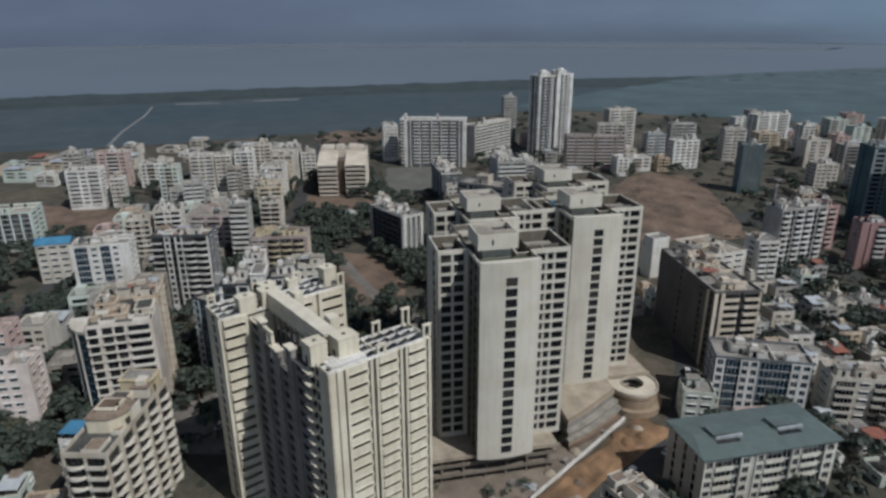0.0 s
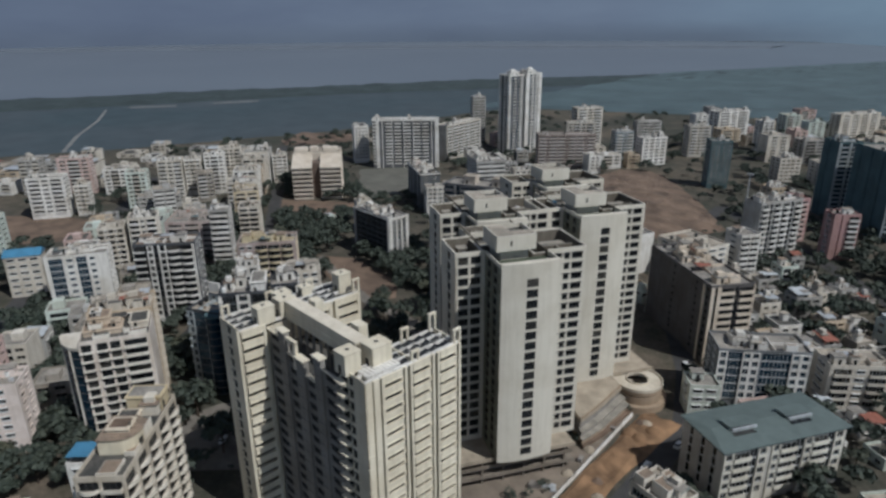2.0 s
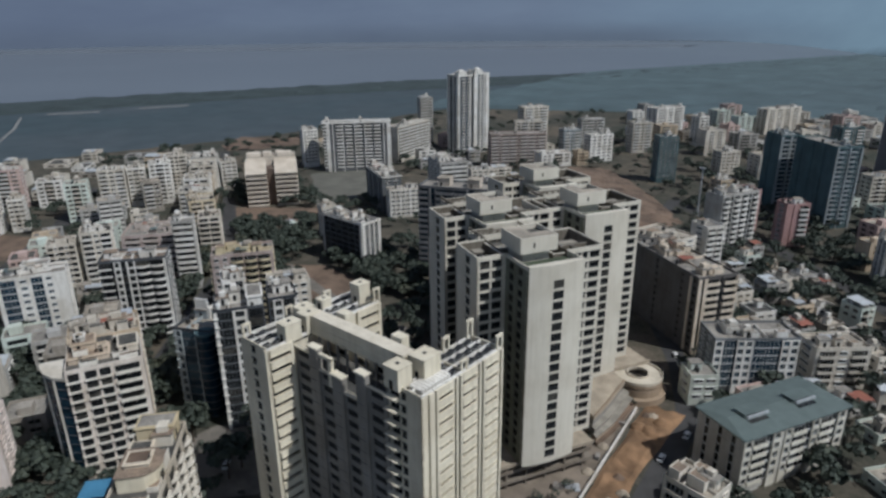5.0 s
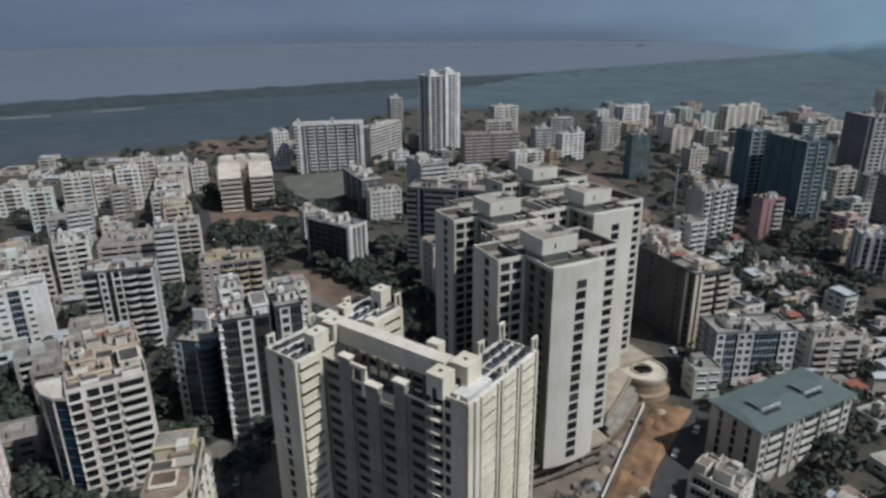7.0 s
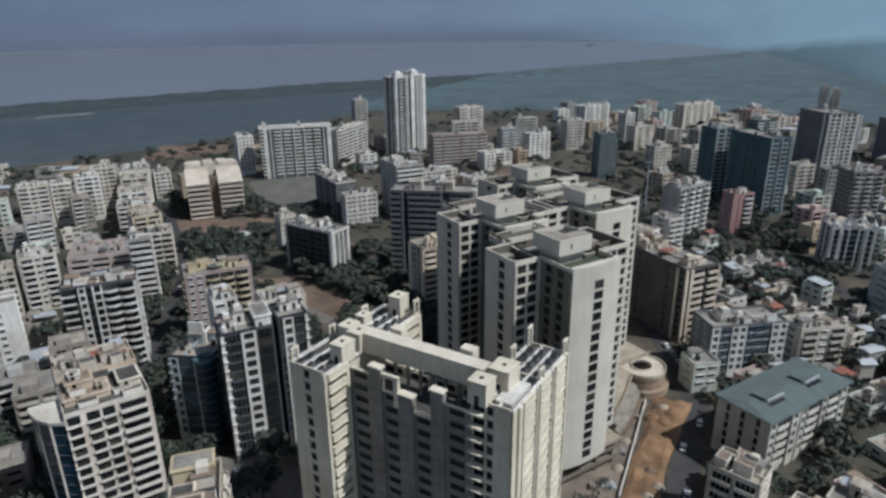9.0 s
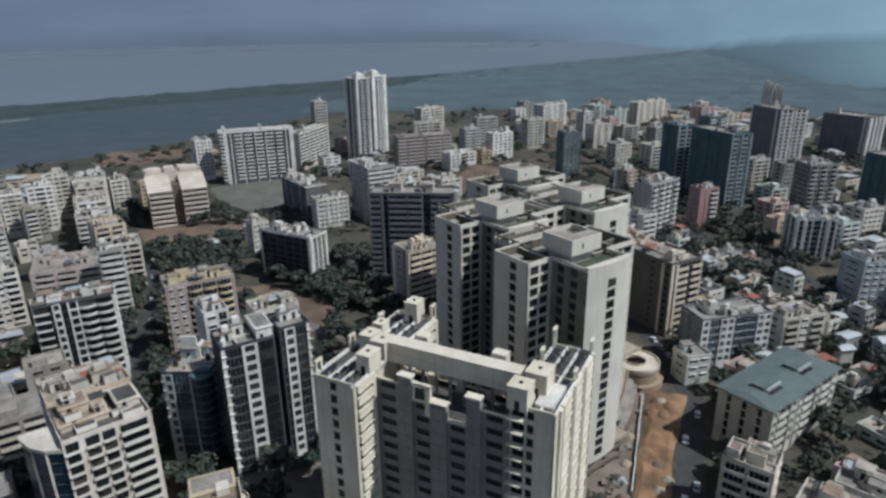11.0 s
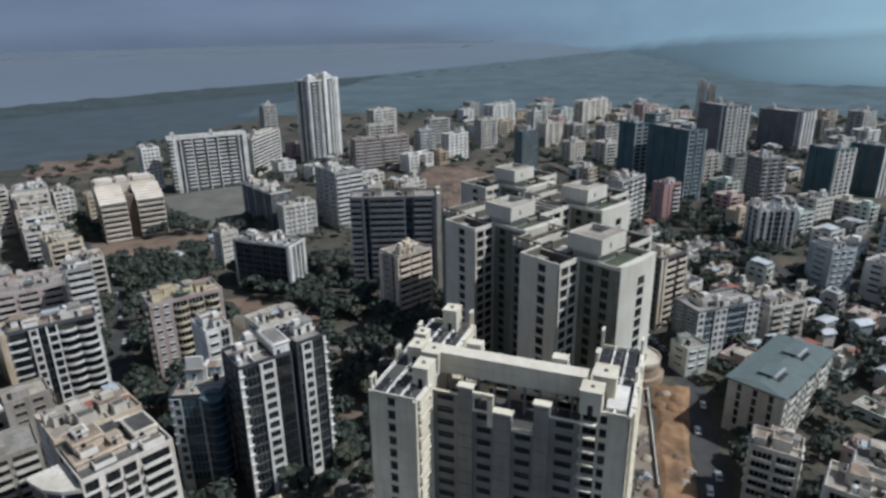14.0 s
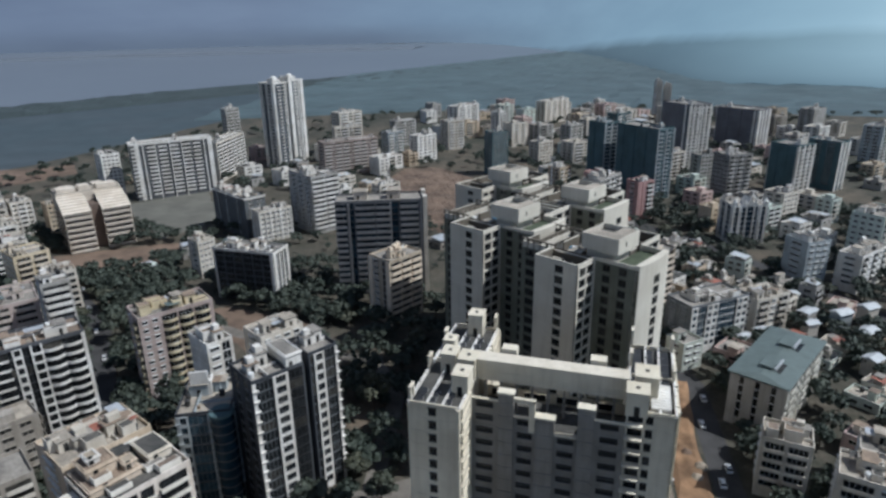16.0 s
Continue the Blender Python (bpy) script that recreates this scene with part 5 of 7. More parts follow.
        part("door", DOOR, room, pose((x0 + x1) / 2, y0, H - 0.4), "dark metal door")
    # small frames standing up from the outer edges
    for x, y, zt in ((-153.6, 46, 61.2), (-153.6, 58, 61.4), (-153.6, 70, 61.4), (-144, 78.4, 62), (-113.2, 70, 61.6), (-113.2, 78.4, 62.6), (-104.8, 78.4, 61.6), (-104.8, 66, 60.8)):
        t = Geo()
        t.box(x - 0.25, x + 0.25, y - 1.1, y - 0.6, H, zt)
        t.box(x - 0.25, x + 0.25, y + 0.6, y + 1.1, H, zt)
        t.box(x - 0.3, x + 0.3, y - 1.15, y + 1.15, zt, zt + 0.5)
        part("roof_frame", t.mesh("roof_frame", [CREAM_N]), root)
    return root


wing_tower()


# ---- heaps and stacks lying about the building site ----
def mound(seed, r, h, mat):
    rnd = random.Random(seed)
    g = Geo()
    n, m = 6, 18
    for i in range(n + 1):
        f = 1 - i / n
        for k in range(m):
            a = 2 * math.pi * k / m
            q = r * f * (1 + 0.25 * noise.noise((math.cos(a) * 1.3, math.sin(a) * 1.3, seed)))
            g.v.append((q * math.cos(a), q * math.sin(a), h * (1 - f ** 1.5) * (1 + 0.2 * noise.noise((q * math.cos(a), q * math.sin(a), seed + 3))) if i else -0.3))
    for i in range(n):
        for k in range(m):
            a, b = i * m + k, i * m + (k + 1) % m
            g.f.append((a, b, b + m, a + m))
            g.m.append(0)
    return g.mesh("mound", [mat])


MOUNDS = [(mound(1, 2.6, 1.6, SOIL_O), "heap of orange dug earth"), (mound(2, 2.0, 1.2, APRON), "heap of pale building sand"), (mound(3, 1.8, 1.3, SOIL), "heap of dark rubble and earth")]
rnd = random.Random(17)
for k in range(16):
    x, y = (rnd.uniform(-95, -87), rnd.uniform(108, 168)) if k % 2 else (rnd.uniform(-82, -75), rnd.uniform(116, 172))
    me, label = MOUNDS[1 + k % 4 // 2] if k % 2 else MOUNDS[(k // 2) % 3]
    t = thing("earth_mound", pose(x, y, 0.2 if k % 2 else 0.9, 0, 0, rnd.uniform(0, 360)), label, "mound", "mounds on the building site")
    part("mound", me, t)
stack = Geo()
for k in range(3):
    stack.box(-1.2, 1.2, -0.6, 0.6, 0.45 * k, 0.45 * k + 0.4)
STACK = stack.mesh("load", [BROWN_W])
sheets = Geo()
sheets.box(-1.5, 1.5, -0.8, 0.8, 0, 0.5)
SHEETS = sheets.mesh("load", [SHEET_W])
for k in range(10):
    x, y = rnd.uniform(-96, -86.5), rnd.uniform(104, 166)
    t = thing("block_pallet", pose(x, y, 0.03, 0, 0, rnd.uniform(0, 360)), "pallet of grey-brown blocks on the ground" if k % 2 else "pallet of grey sheets on the ground", "pallet", "pallets on the building site")
    part("load", STACK if k % 2 else SHEETS, t)

# ---- flats, offices and houses round the towers ----
NEAR_G, FAR_G = "flats near the towers", "distant flats"
WIN5 = "s1 w1.6 s1 w1.6 s1 w1.6 s1 w1.6 s1"
BALC = "s.8 b3 s.8 w1.4 s.8 b3 s.8 w1.4 s.8 b3 s.8"


def green_roofed():
    r = block("apartment_block", -48.8, 145.2, 57, 41, 17, 19.2, wall((0.52, 0.50, 0.46), 0.5), "f2 k3.6 g1.6 f2 s1 f1.8 k3.6 g1.8 f1.9 k3.6 g1.4 f2.2 s.5",
              "s1.2 g.6 s1.4 g.6 s1.4 g.6 s1.2", "seven-storey cream flats under a green metal roof", kit=0, rail=wall((0.72, 0.69, 0.60), 0.4), rim=0.1, seed=3, group=NEAR_G)
    g = Geo()
    x0, x1, y0, y1, z = -0.9, 41.9, -0.9, 17.9, 19.0
    mid = (y0 + y1) / 2
    g.v += [(x0, y0, z), (x1, y0, z), (x1, y1, z), (x0, y1, z), (x0, y0, z + 0.3), (x1, y0, z + 0.3), (x1, y1, z + 0.3), (x0, y1, z + 0.3), (x0 + 3, mid, z + 1.4), (x1 - 3, mid, z + 1.4)]
    g.f += [(3, 2, 1, 0), (0, 1, 5, 4), (1, 2, 6, 5), (2, 3, 7, 6), (3, 0, 4, 7), (4, 5, 9, 8), (5, 6, 9), (6, 7, 8, 9), (7, 4, 8)]
    g.m += [0] * 9
    part("metal_roof", g.mesh("metal_roof", [SHEET_G]), r, label="dull green sheet-metal hipped roof")
    for x in (10.5, 29.5):
        d = Geo()
        d.box(x - 3.6, x + 3.6, mid - 1.6, mid + 1.8, z + 0.9, z + 2.1)
        d.box(x - 4.2, x + 4.2, mid - 2.2, mid + 2.2, z + 2.1, z + 2.25, 1)
        d.box(x - 3.4, x + 3.4, mid - 1.66, mid - 1.58, z + 1.3, z + 2.05, 2)
        d.box(x - 4.0, x + 3.0, mid - 4.4, mid - 1.9, z + 0.9, z + 1.05, 2)
        d.box(x - 3.6, x + 4.4, mid - 2.9, mid - 2.3, z + 1.2, z + 1.9, 3)
        part("roof_vent", d.mesh("roof_vent", [SHEET_G, SHEET_G, GLASS, SHEET_W]), r)


green_roofed()
block("apartment_block", -67.8, 196.6, 34, 30, 14, 22.0, wall((0.20, 0.21, 0.22), 0.5), "f1.6 g2.6 f1.5 f1.5 s.4 g5 f1.6 f1.6 s.2", "s1 w1.5 s1 w1.5 s1", "grey flats with white framed window bays and blue glass", rail=WHITE_W, glass=GLASS_B, seed=4, kit=2, crowd=8, group=NEAR_G)
# The wall colour is darkened to carry the shade on the long flank.
block("apartment_block", -80.8, 222.7, 50, 18, 48, 33, wall((0.135, 0.128, 0.128), 0.5), "p.9 w.9 p1 k4 s.3 g1 s.3 k4 p.4", "s9 m.7 s7 m.7 s2 p.5 w1 s.6", "flats with cream banded balconies and a blank flank, shade in the dark wall colour", rail=wall((0.72, 0.63, 0.52), 0.5), bars=FRAME_D, hood=0.2, seed=5, kit=5, crowd=12, group=NEAR_G)
block("low_block", -112, 295.7, 66, 23, 26, 20, OFF_W, "s1 w2 s1 w2 s1 w2 s1", "s1 w1.5 s1 w1.5 s1 w1.5 s1", "low off-white block with a flat pale roof", deck=DECK_L, seed=6, kit=3, group=NEAR_G)
block("stair_tower", -141, 294, 66, 10, 8, 22, WHITE_W, "s3", "s1", "plain white stair tower", right="s1", seed=7, kit=0, category="tower")
block("apartment_block", -96.3, 340.4, 60, 28, 12, 37, GREY_W, "s.6 b3 s.8 g1.4 s.8 b3 s1.2 b3 s.8 g1.4 s.8 b3 s.6", "s1", "grey flats with white balcony stacks", rail=WHITE_W, seed=8, kit=4, group=NEAR_G)
block("apartment_block", -98.5, 321, 52, 11, 13, 24, WHITE_W, "s.5 k4 s.5 k4 s.5", "s1 w1 s1", "small white flats with ribbon balconies", seed=9, kit=1, group=NEAR_G)
block("apartment_block", -68.8, 382.8, 38, 14, 11, 26.5, ROSE_W, "s2 d.5 s2 b3 s.5", "s1 w1.4 s1", "rose-red and white flats", rail=WHITE_W, seed=10, kit=2, group=NEAR_G)
block("apartment_block", -91.7, 402, 56, 9, 14, 27, ROSE_W, "s1.5 k3 s1", "s1 w1.4 s1 w1.4 s1", "rose-red rendered flats with pale edges", rail=PINK_W, seed=11, kit=1, group=NEAR_G)
block("tower_under_construction", -51.8, 435.8, 40, 17, 40, 53, TEAL_W, "p.5 b1.6 s.3 w1.4 p.4 b1.6 s.3 w1.4 p.5", "s2 d.5 s3 d.5 s3 d.5 s3", "dark teal netted tower under construction", rail=BLUE_W, glass=GLASS_B, seed=12, kit=3, single=False, category="apartment tower")
block("tower_under_construction", -87.0, 470.0, 40, 15, 18, 52, TEAL_W, "p.5 b1.6 p.4 b1.6 p.5", "s2 d.5 s3", "shorter dark teal netted tower under construction", rail=BLUE_W, glass=GLASS_B, seed=112, kit=2, single=False, category="apartment tower")
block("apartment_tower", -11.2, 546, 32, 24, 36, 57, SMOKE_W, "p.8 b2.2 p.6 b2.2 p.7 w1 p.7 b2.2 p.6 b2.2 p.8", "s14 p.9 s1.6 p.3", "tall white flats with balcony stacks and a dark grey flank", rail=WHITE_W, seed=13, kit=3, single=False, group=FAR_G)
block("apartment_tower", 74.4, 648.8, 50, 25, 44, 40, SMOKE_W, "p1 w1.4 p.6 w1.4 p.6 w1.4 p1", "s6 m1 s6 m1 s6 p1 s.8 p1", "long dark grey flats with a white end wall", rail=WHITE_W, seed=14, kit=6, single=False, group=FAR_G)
block("apartment_block", 50.4, 457.2, 40, 20, 22, 39, TEAL_W, "p.9 b2.4 p.8 b2.4 p.8 b2.4 p.9", "s3 d.4 s3 d.4 s3 p.5", "dark teal flats with white balcony stacks", rail=WHITE_W, seed=15, kit=4, single=False, group=FAR_G)
block("apartment_block", 87.2, 480, 45, 14, 24, 38, TEAL_W, "p.8 w1.4 p.7 w1.4 p.8", "s1 w1.4 s1 w1.4 s1", "dark teal flats with pale stair strips", rail=WHITE_W, seed=16, kit=3, single=False, group=FAR_G)
block("apartment_block", 44.4, 305, 45, 26, 16, 30, PALEG_W, BALC, WIN5, "pale stepped flats with roof terraces", rail=WHITE_W, seed=17, kit=5, group=NEAR_G)
block("apartment_block", -1.4, 273.4, 28, 14, 14, 25, BLUE_W, "s1 w1.5 s1 w1.5 s1 w1.5 s1", "s1 w1.5 s1", "blue-grey flats with a white roof frame", rail=WHITE_W, seed=18, kit=3, group=NEAR_G)
block("apartment_block", 22.8, 272.1, 46, 30, 11, 19.5, WHITE_W, BALC, "s1 w1.5 s1", "white low flats with stacked balconies", seed=19, kit=4, group=NEAR_G)
block("apartment_block", -2.6, 431.5, 28, 20, 16, 36, wall((0.30, 0.295, 0.29), 0.5), BALC, WIN5, "grey-brown flats with pale edges", rail=wall((0.58, 0.56, 0.53), 0.5), seed=20, kit=3, single=False, group=FAR_G)
block("apartment_block", -12, 476, 30, 14, 12, 27, GREY_W, WIN5, "s1 w1 s1", "small grey flats with small windows", seed=21, kit=2, single=False, group=FAR_G)


def turreted_hall():
    r = block("hall_building", -19.6, 341.3, 14, 21, 16, 24, WHITE_W, "p.7 g1.4 p.7 s.6 g1.2 p.4 g2.2 p.4 g1.2 s.6 p.7 g1.4 p.7", "s1 g1.4 s1 g1.4 s1", "white hall with tall blue windows and corner turrets", rail=WHITE_W, glass=GLASS_B, deck=DECK_L, seed=22, kit=1, category="hall")
    for x, y, w, z in ((1.3, 0.8, 1.2, 28.5), (19.7, 0.8, 1.2, 28.5), (1.3, 14.8, 1.2, 27.5), (19.7, 14.8, 1.2, 27.5), (7.2, 0.6, 0.8, 28.0), (13.8, 0.6, 0.8, 28.0)):
        t = Geo()
        t.box(x - w, x + w, y - w, y + w, 22.5, z - 3.2)
        t.box(x - w - 0.25, x + w + 0.25, y - w - 0.25, y + w + 0.25, z - 3.2, z - 2.9)
        t.cyl(x, y, z - 2.9, z, w * 1.15, 8, 0, 0.08)
        part("turret", t.mesh("turret", [WHITE_W]), r, label="white pointed turret")
    t = Geo()
    t.v += [(7.6, 0.0, 23), (13.4, 0.0, 23), (10.5, 0.0, 28), (7.6, 9.0, 23), (13.4, 9.0, 23), (10.5, 9.0, 28)]
    t.f += [(0, 1, 2), (5, 4, 3), (0, 2, 5, 3), (2, 1, 4, 5), (1, 0, 3, 4)]
    t.m += [0] * 5
    part("gable", t.mesh("gable", [WHITE_W]), r, label="white steep gable")


turreted_hall()
# west side
flats = block("apartment_block", -142.5, 31.4, 134, 33, 11, 33, wall((0.58, 0.52, 0.43), 0.6), "s.4 c3.2 s1.2 c3.2 s1 c3.2 s1.2 c3.2 s1 c3.2 s.4", "s.5 c3.4 s.5 b3.4 s.5", "cream flats with curved stacked balconies and a yellow roof house",
      rail=wall((0.74, 0.69, 0.60), 0.4), bars=FRAME_D, deck=DECK_D, seed=23, kit=1, group=NEAR_G, crowd=4)
drum = Geo()
arc = [(13.6 + 4.8 * math.cos(math.pi * (1 + k / 12)), 4.6 + 3.9 * math.sin(math.pi * (1 + k / 12))) for k in range(13)]
drum.prism(arc + [(18.4, 9.3), (8.8, 9.3)], 32.05, 36.0)
arc = [(13.6 + 5.1 * math.cos(math.pi * (1 + k / 12)), 4.6 + 4.2 * math.sin(math.pi * (1 + k / 12))) for k in range(13)]
drum.prism(arc + [(18.7, 9.6), (8.5, 9.6)], 36.0, 36.25, 1)
drum.box(11.4, 13.0, 0.55, 0.9, 32.2, 34.4, 2)
drum.box(15.0, 16.4, 0.75, 1.3, 32.8, 34.4, 2)
part("roof_house", drum.mesh("roof_house", [wall((0.72, 0.65, 0.50), 0.4), DECK_B, GLASS]), flats, label="round-fronted cream roof house with a brown roof slab")
roof_house(flats, 11.5, 16.0, 3.0, 8.0, 36.1, 37.6, wall((0.72, 0.64, 0.52), 0.4), SOIL)
roof_house(flats, 26.5, 32.0, 1.2, 9.8, 32.05, 36.6, wall((0.62, 0.53, 0.36), 0.4), DECK, "ochre-walled roof house")
roof_house(flats, 20.5, 24.0, 5.2, 10.0, 32.05, 34.6, wall((0.70, 0.62, 0.50), 0.4), DECK_D)
annex = block("low_block", -159.6, 30.4, 134, 7.5, 6.0, 28.5, WHITE_W, "s.6 w1.6 s.6", "s.6 w1.6 s.6", "white annex with a blue sheet canopy on its roof", right="s1", seed=126, kit=0, group=NEAR_G)
g = Geo()
for px, py in ((0.4, 0.4), (5.6, 0.4), (5.6, 5.4), (0.4, 5.4)):
    g.box(px - 0.06, px + 0.06, py - 0.06, py + 0.06, 27.5, 30.0)
g.box(0.1, 6.0, 0.1, 5.8, 30.0, 30.08, 1)
part("roof_canopy", g.mesh("roof_canopy", [FRAME_D, SHEET_B]), annex, label="blue sheet-metal canopy")
flats = block("apartment_block", -209, 47.5, 61, 20, 16, 36.5, wall((0.74, 0.67, 0.60), 0.5), "h2.2 s.9 h2 s.4 h1.9 s.7 b4.2 s.7", "s.5 g5 s.5 g3 s1", "off-white flats with deep square balconies and a glazed corner",
      rail=wall((0.80, 0.76, 0.68), 0.3), glass=GLASS, bars=FRAME_D, deck=DECK_D, seed=24, kit=1, crowd=5, group=NEAR_G, right="s1")
TANROOF = wall((0.62, 0.52, 0.41), 0.5)
roof_house(flats, 0.8, 11.5, 5.0, 15.2, 35.55, 37.6, TANROOF, DECK_B, "tan roof terrace with brown deck")
roof_house(flats, 2.0, 8.2, 8.5, 14.8, 37.3, 40.2, TANROOF, DECK_B, "tan upper roof room")
roof_house(flats, 8.8, 11.2, 6.0, 9.0, 37.3, 39.4, TANROOF, APRON)
roof_house(flats, 3.2, 5.6, 10.0, 13.2, 40.0, 41.8, WHITE_W, APRON)
roof_house(flats, 14.0, 19.2, 6.5, 14.5, 35.55, 38.0, wall((0.74, 0.68, 0.58), 0.4), DECK_D)
bay = Geo()
bay.prism([(-7.0, 11.5), (-5.6, 6.2), (-3.2, 2.6), (0, 0.3), (0, 13), (-6.8, 13)], 0, 33.4)
part("glazed_bay", bay.mesh("glazed_bay", [GLASS_B]), flats, label="dark blue glazed corner bay")
for k, (px, py) in enumerate(((-5.6, 6.2), (-3.2, 2.6))):
    band = Geo()
    band.box(px - 0.25, px + 0.25, py - 0.25, py + 0.25, 0, 34.2)
    part("mullion", band.mesh("mullion", [OFF_W]), flats)
band = Geo()
band.prism([(-7.3, 11.5), (-5.9, 6.0), (-3.4, 2.3), (-0.1, 0.0), (0.1, 13), (-7.1, 13.2)], 33.4, 34.3)
part("bay_cap", band.mesh("bay_cap", [OFF_W]), flats)
for k in range(1, 11):
    band = Geo()
    band.prism([(-7.06, 11.5), (-5.66, 6.15), (-3.25, 2.52), (-0.05, 0.2), (0.1, 13), (-6.86, 13.06)], 3.05 * k - 0.06, 3.05 * k + 0.06)
    part("floor_band", band.mesh("floor_band", [FRAME_M]), flats)
block("apartment_tower", -284.0, 98.0, 49, 25.5, 14, 37.5, DARK_W, "h2.4 g.6 f1.3 g1.1 p.25 h1.2 p.2 c2.8 c2.8 p.5", "s1 w1.4 s1 w1.4 s1", "dark flats with bright white balcony bands", rail=WHITE_W, bars=FRAME_D, deck=DECK_B, seed=25, kit=2, crowd=5, group=NEAR_G)
block("apartment_block", -324.8, 74.9, 60, 26, 14, 28, WHITE_W, "s.8 g2.6 s.8 w1.2 s.7 g2 s.6 w1 s2.6", "s1 w1 s1", "white flats with dark blue glass strips", glass=GLASS_B, seed=26, kit=3, crowd=6, group=NEAR_G)
block("apartment_block", -365.4, 113.6, 60, 13, 14, 24, OFF_W, BALC, WIN5, "cream flats with small balconies", seed=27, kit=2, crowd=4, group=NEAR_G)
block("apartment_block", -358, 127, 60, 15, 14, 28, OFF_W, "s.7 b3 s.7 w1.4 s.7 b3 s.7", WIN5, "cream flats with roof railings", rail=WHITE_W, seed=28, kit=2, crowd=4, group=NEAR_G)
block("apartment_block", -345, 141, 48, 28, 24, 25, wall((0.50, 0.42, 0.39), 0.5), "s1 k4 s1 k4 s1 k4 s1", WIN5, "dull pinkish flats with long balconies and a patched roof", rail=wall((0.56, 0.50, 0.46), 0.5), seed=29, kit=3, crowd=10, group=NEAR_G)
block("apartment_tower", -311.8, 149.4, 50, 10, 12, 36.5, GREY_W, "s.4 k5 s.4", "s1 w1.2 s1", "slim flats with white balcony bands", rail=WHITE_W, seed=30, kit=2, group=NEAR_G)
block("apartment_block", -343, 185, 50, 12, 14, 24.5, OFF_W, "s.6 b3 s.7 b3 s.6", WIN5, "cream flats with rounded balconies", seed=31, kit=3, group=NEAR_G)
block("apartment_block", -376.6, 202.8, 60, 16, 18, 24.5, YELL_W, "s.7 b3 s.7 b3 s.7", WIN5, "ochre flats with stacked balconies", rail=wall((0.68, 0.60, 0.48), 0.5), seed=32, kit=3, group=NEAR_G)
block("apartment_block", -260.6, 133.7, 50, 26, 14, 33.5, wall((0.46, 0.385, 0.36), 0.5), "s.7 w1.1 s.9 w1.1 s.8 c3 s.3 c3 s.3 c3 s.9", "s2.2 w1.2 s2 b2.4 s.4", "dull pink flats with bowed yellow balconies and a stepped roof", rail=wall((0.68, 0.60, 0.42), 0.5), seed=33, kit=3, crowd=12, group=NEAR_G)
block("apartment_block", -224, 56, 61, 20, 15, 38, wall((0.60, 0.50, 0.38), 0.65), "s1 w1.4 s1 w1.4 s1", "s1 w1.2 s1", "cream flats with a cluttered terraced roof", deck=DECK_L, rail=OFF_W, seed=125, kit=3, crowd=16, group=NEAR_G)
# dark glass and white towers beside the lane
block("apartment_tower", -194.4, 86.6, 52, 10, 13, 43.5, DARK_G, "l.5 g2.4 f2.2", "s1 g1 s1 g1 s1", "grey flats with a white ladder of windows and ledges", rail=WHITE_W, bars=FRAME_M, seed=34, kit=2, right="s1", group=NEAR_G)
link = block("apartment_tower", -189.0, 95.2, 52, 5.2, 12, 43, DARK_W, "g5", "s1", "dark glazed link between two towers", bars=FRAME_D, seed=35, kit=1, right="s1", group=NEAR_G)
roof_house(link, 0.3, 4.9, 0.2, 10.5, 42.05, 46.4, WHITE_W, DECK, "white-fronted stair house with a brown roof slab")
block("apartment_tower", -184.6, 100.2, 54, 9, 11, 45, DARK_G, "g1 f2.1 g2.4 l.5", "s1", "grey flats with white window frames and ledges", rail=WHITE_W, bars=FRAME_M, seed=36, kit=2, group=NEAR_G)
bay = block("apartment_block", -217, 86, 20, 14, 16, 32, DARK_G, "l.4 f1.5 g3 l.3 g3 s.4", "g3 s.6 g3", "dark flats with a curved blue glass bay", glass=GLASS_B, deck=DECK_L, rail=BLUE_W, bars=FRAME_M, seed=37, kit=3, group=NEAR_G)
g = Geo()
g.cyl(11.6, 0.6, 0, 30.6, 3.0, 20, 1)
curve = part("glass_bay", g.mesh("glass_bay", [DARK_W, GLASS_B]), bay, label="curved dark teal glass bay")
g = Geo()
g.cyl(11.6, 0.6, -0.225, 0.225, 3.12, 20)
BAND = g.mesh("band", [DARK_W])
for k in range(11):
    part("band", BAND, curve, pose(0, 0, 2.8 * k + 0.42))
g = Geo()
g.cyl(11.6, 0.6, 30.6, 31.4, 3.3, 20)
part("cap", g.mesh("cap", [TEAL_W]), curve)
g = Geo()
g.box(2.6, 7.4, 9.5, 10.1, 31.0, 38.5)
g.box(7.4, 8.0, 9.5, 13.5, 31.0, 35.5)
part("roof_wall", g.mesh("roof_wall", [WHITE_W]), bay, label="tall pale wall standing on the roof")
block("apartment_tower", -219.7, 108.9, 56, 8, 12, 40, WHITE_W, "s.5 w1.6 s.5 g1.4 s.5", "s2", "white flats with square windows", seed=38, kit=1, crowd=3, group=NEAR_G)
block("apartment_block", -209, 121, 55, 15, 11, 37, OFF_W, WIN5, "s1 w1.2 s1", "cream flats behind a taller tower", seed=39, kit=2, crowd=5, group=NEAR_G)
block("apartment_block", -227.6, 23.1, 56, 11, 12, 24.5, wall((0.78, 0.69, 0.64), 0.4), "s.8 w1.6 s.8 w1.6 s2.4", "s1 w1.5 s1", "pale pink flats with square windows", seed=40, kit=2, group=NEAR_G)
block("apartment_block", -241, 20, 56, 13, 10, 33, PINK_W, WIN5, "s1", "dull pink flats with small windows", seed=41, kit=2, group=NEAR_G)
block("hall_building", -434.0, 62.5, 60, 22, 22, 24, PALEG_W, "s.6 g2 s.6 g2 s.6 g2 s.6 g2 s.6", WIN5, "pale green hall with tall windows", deck=DECK_L, seed=42, kit=2, category="hall")
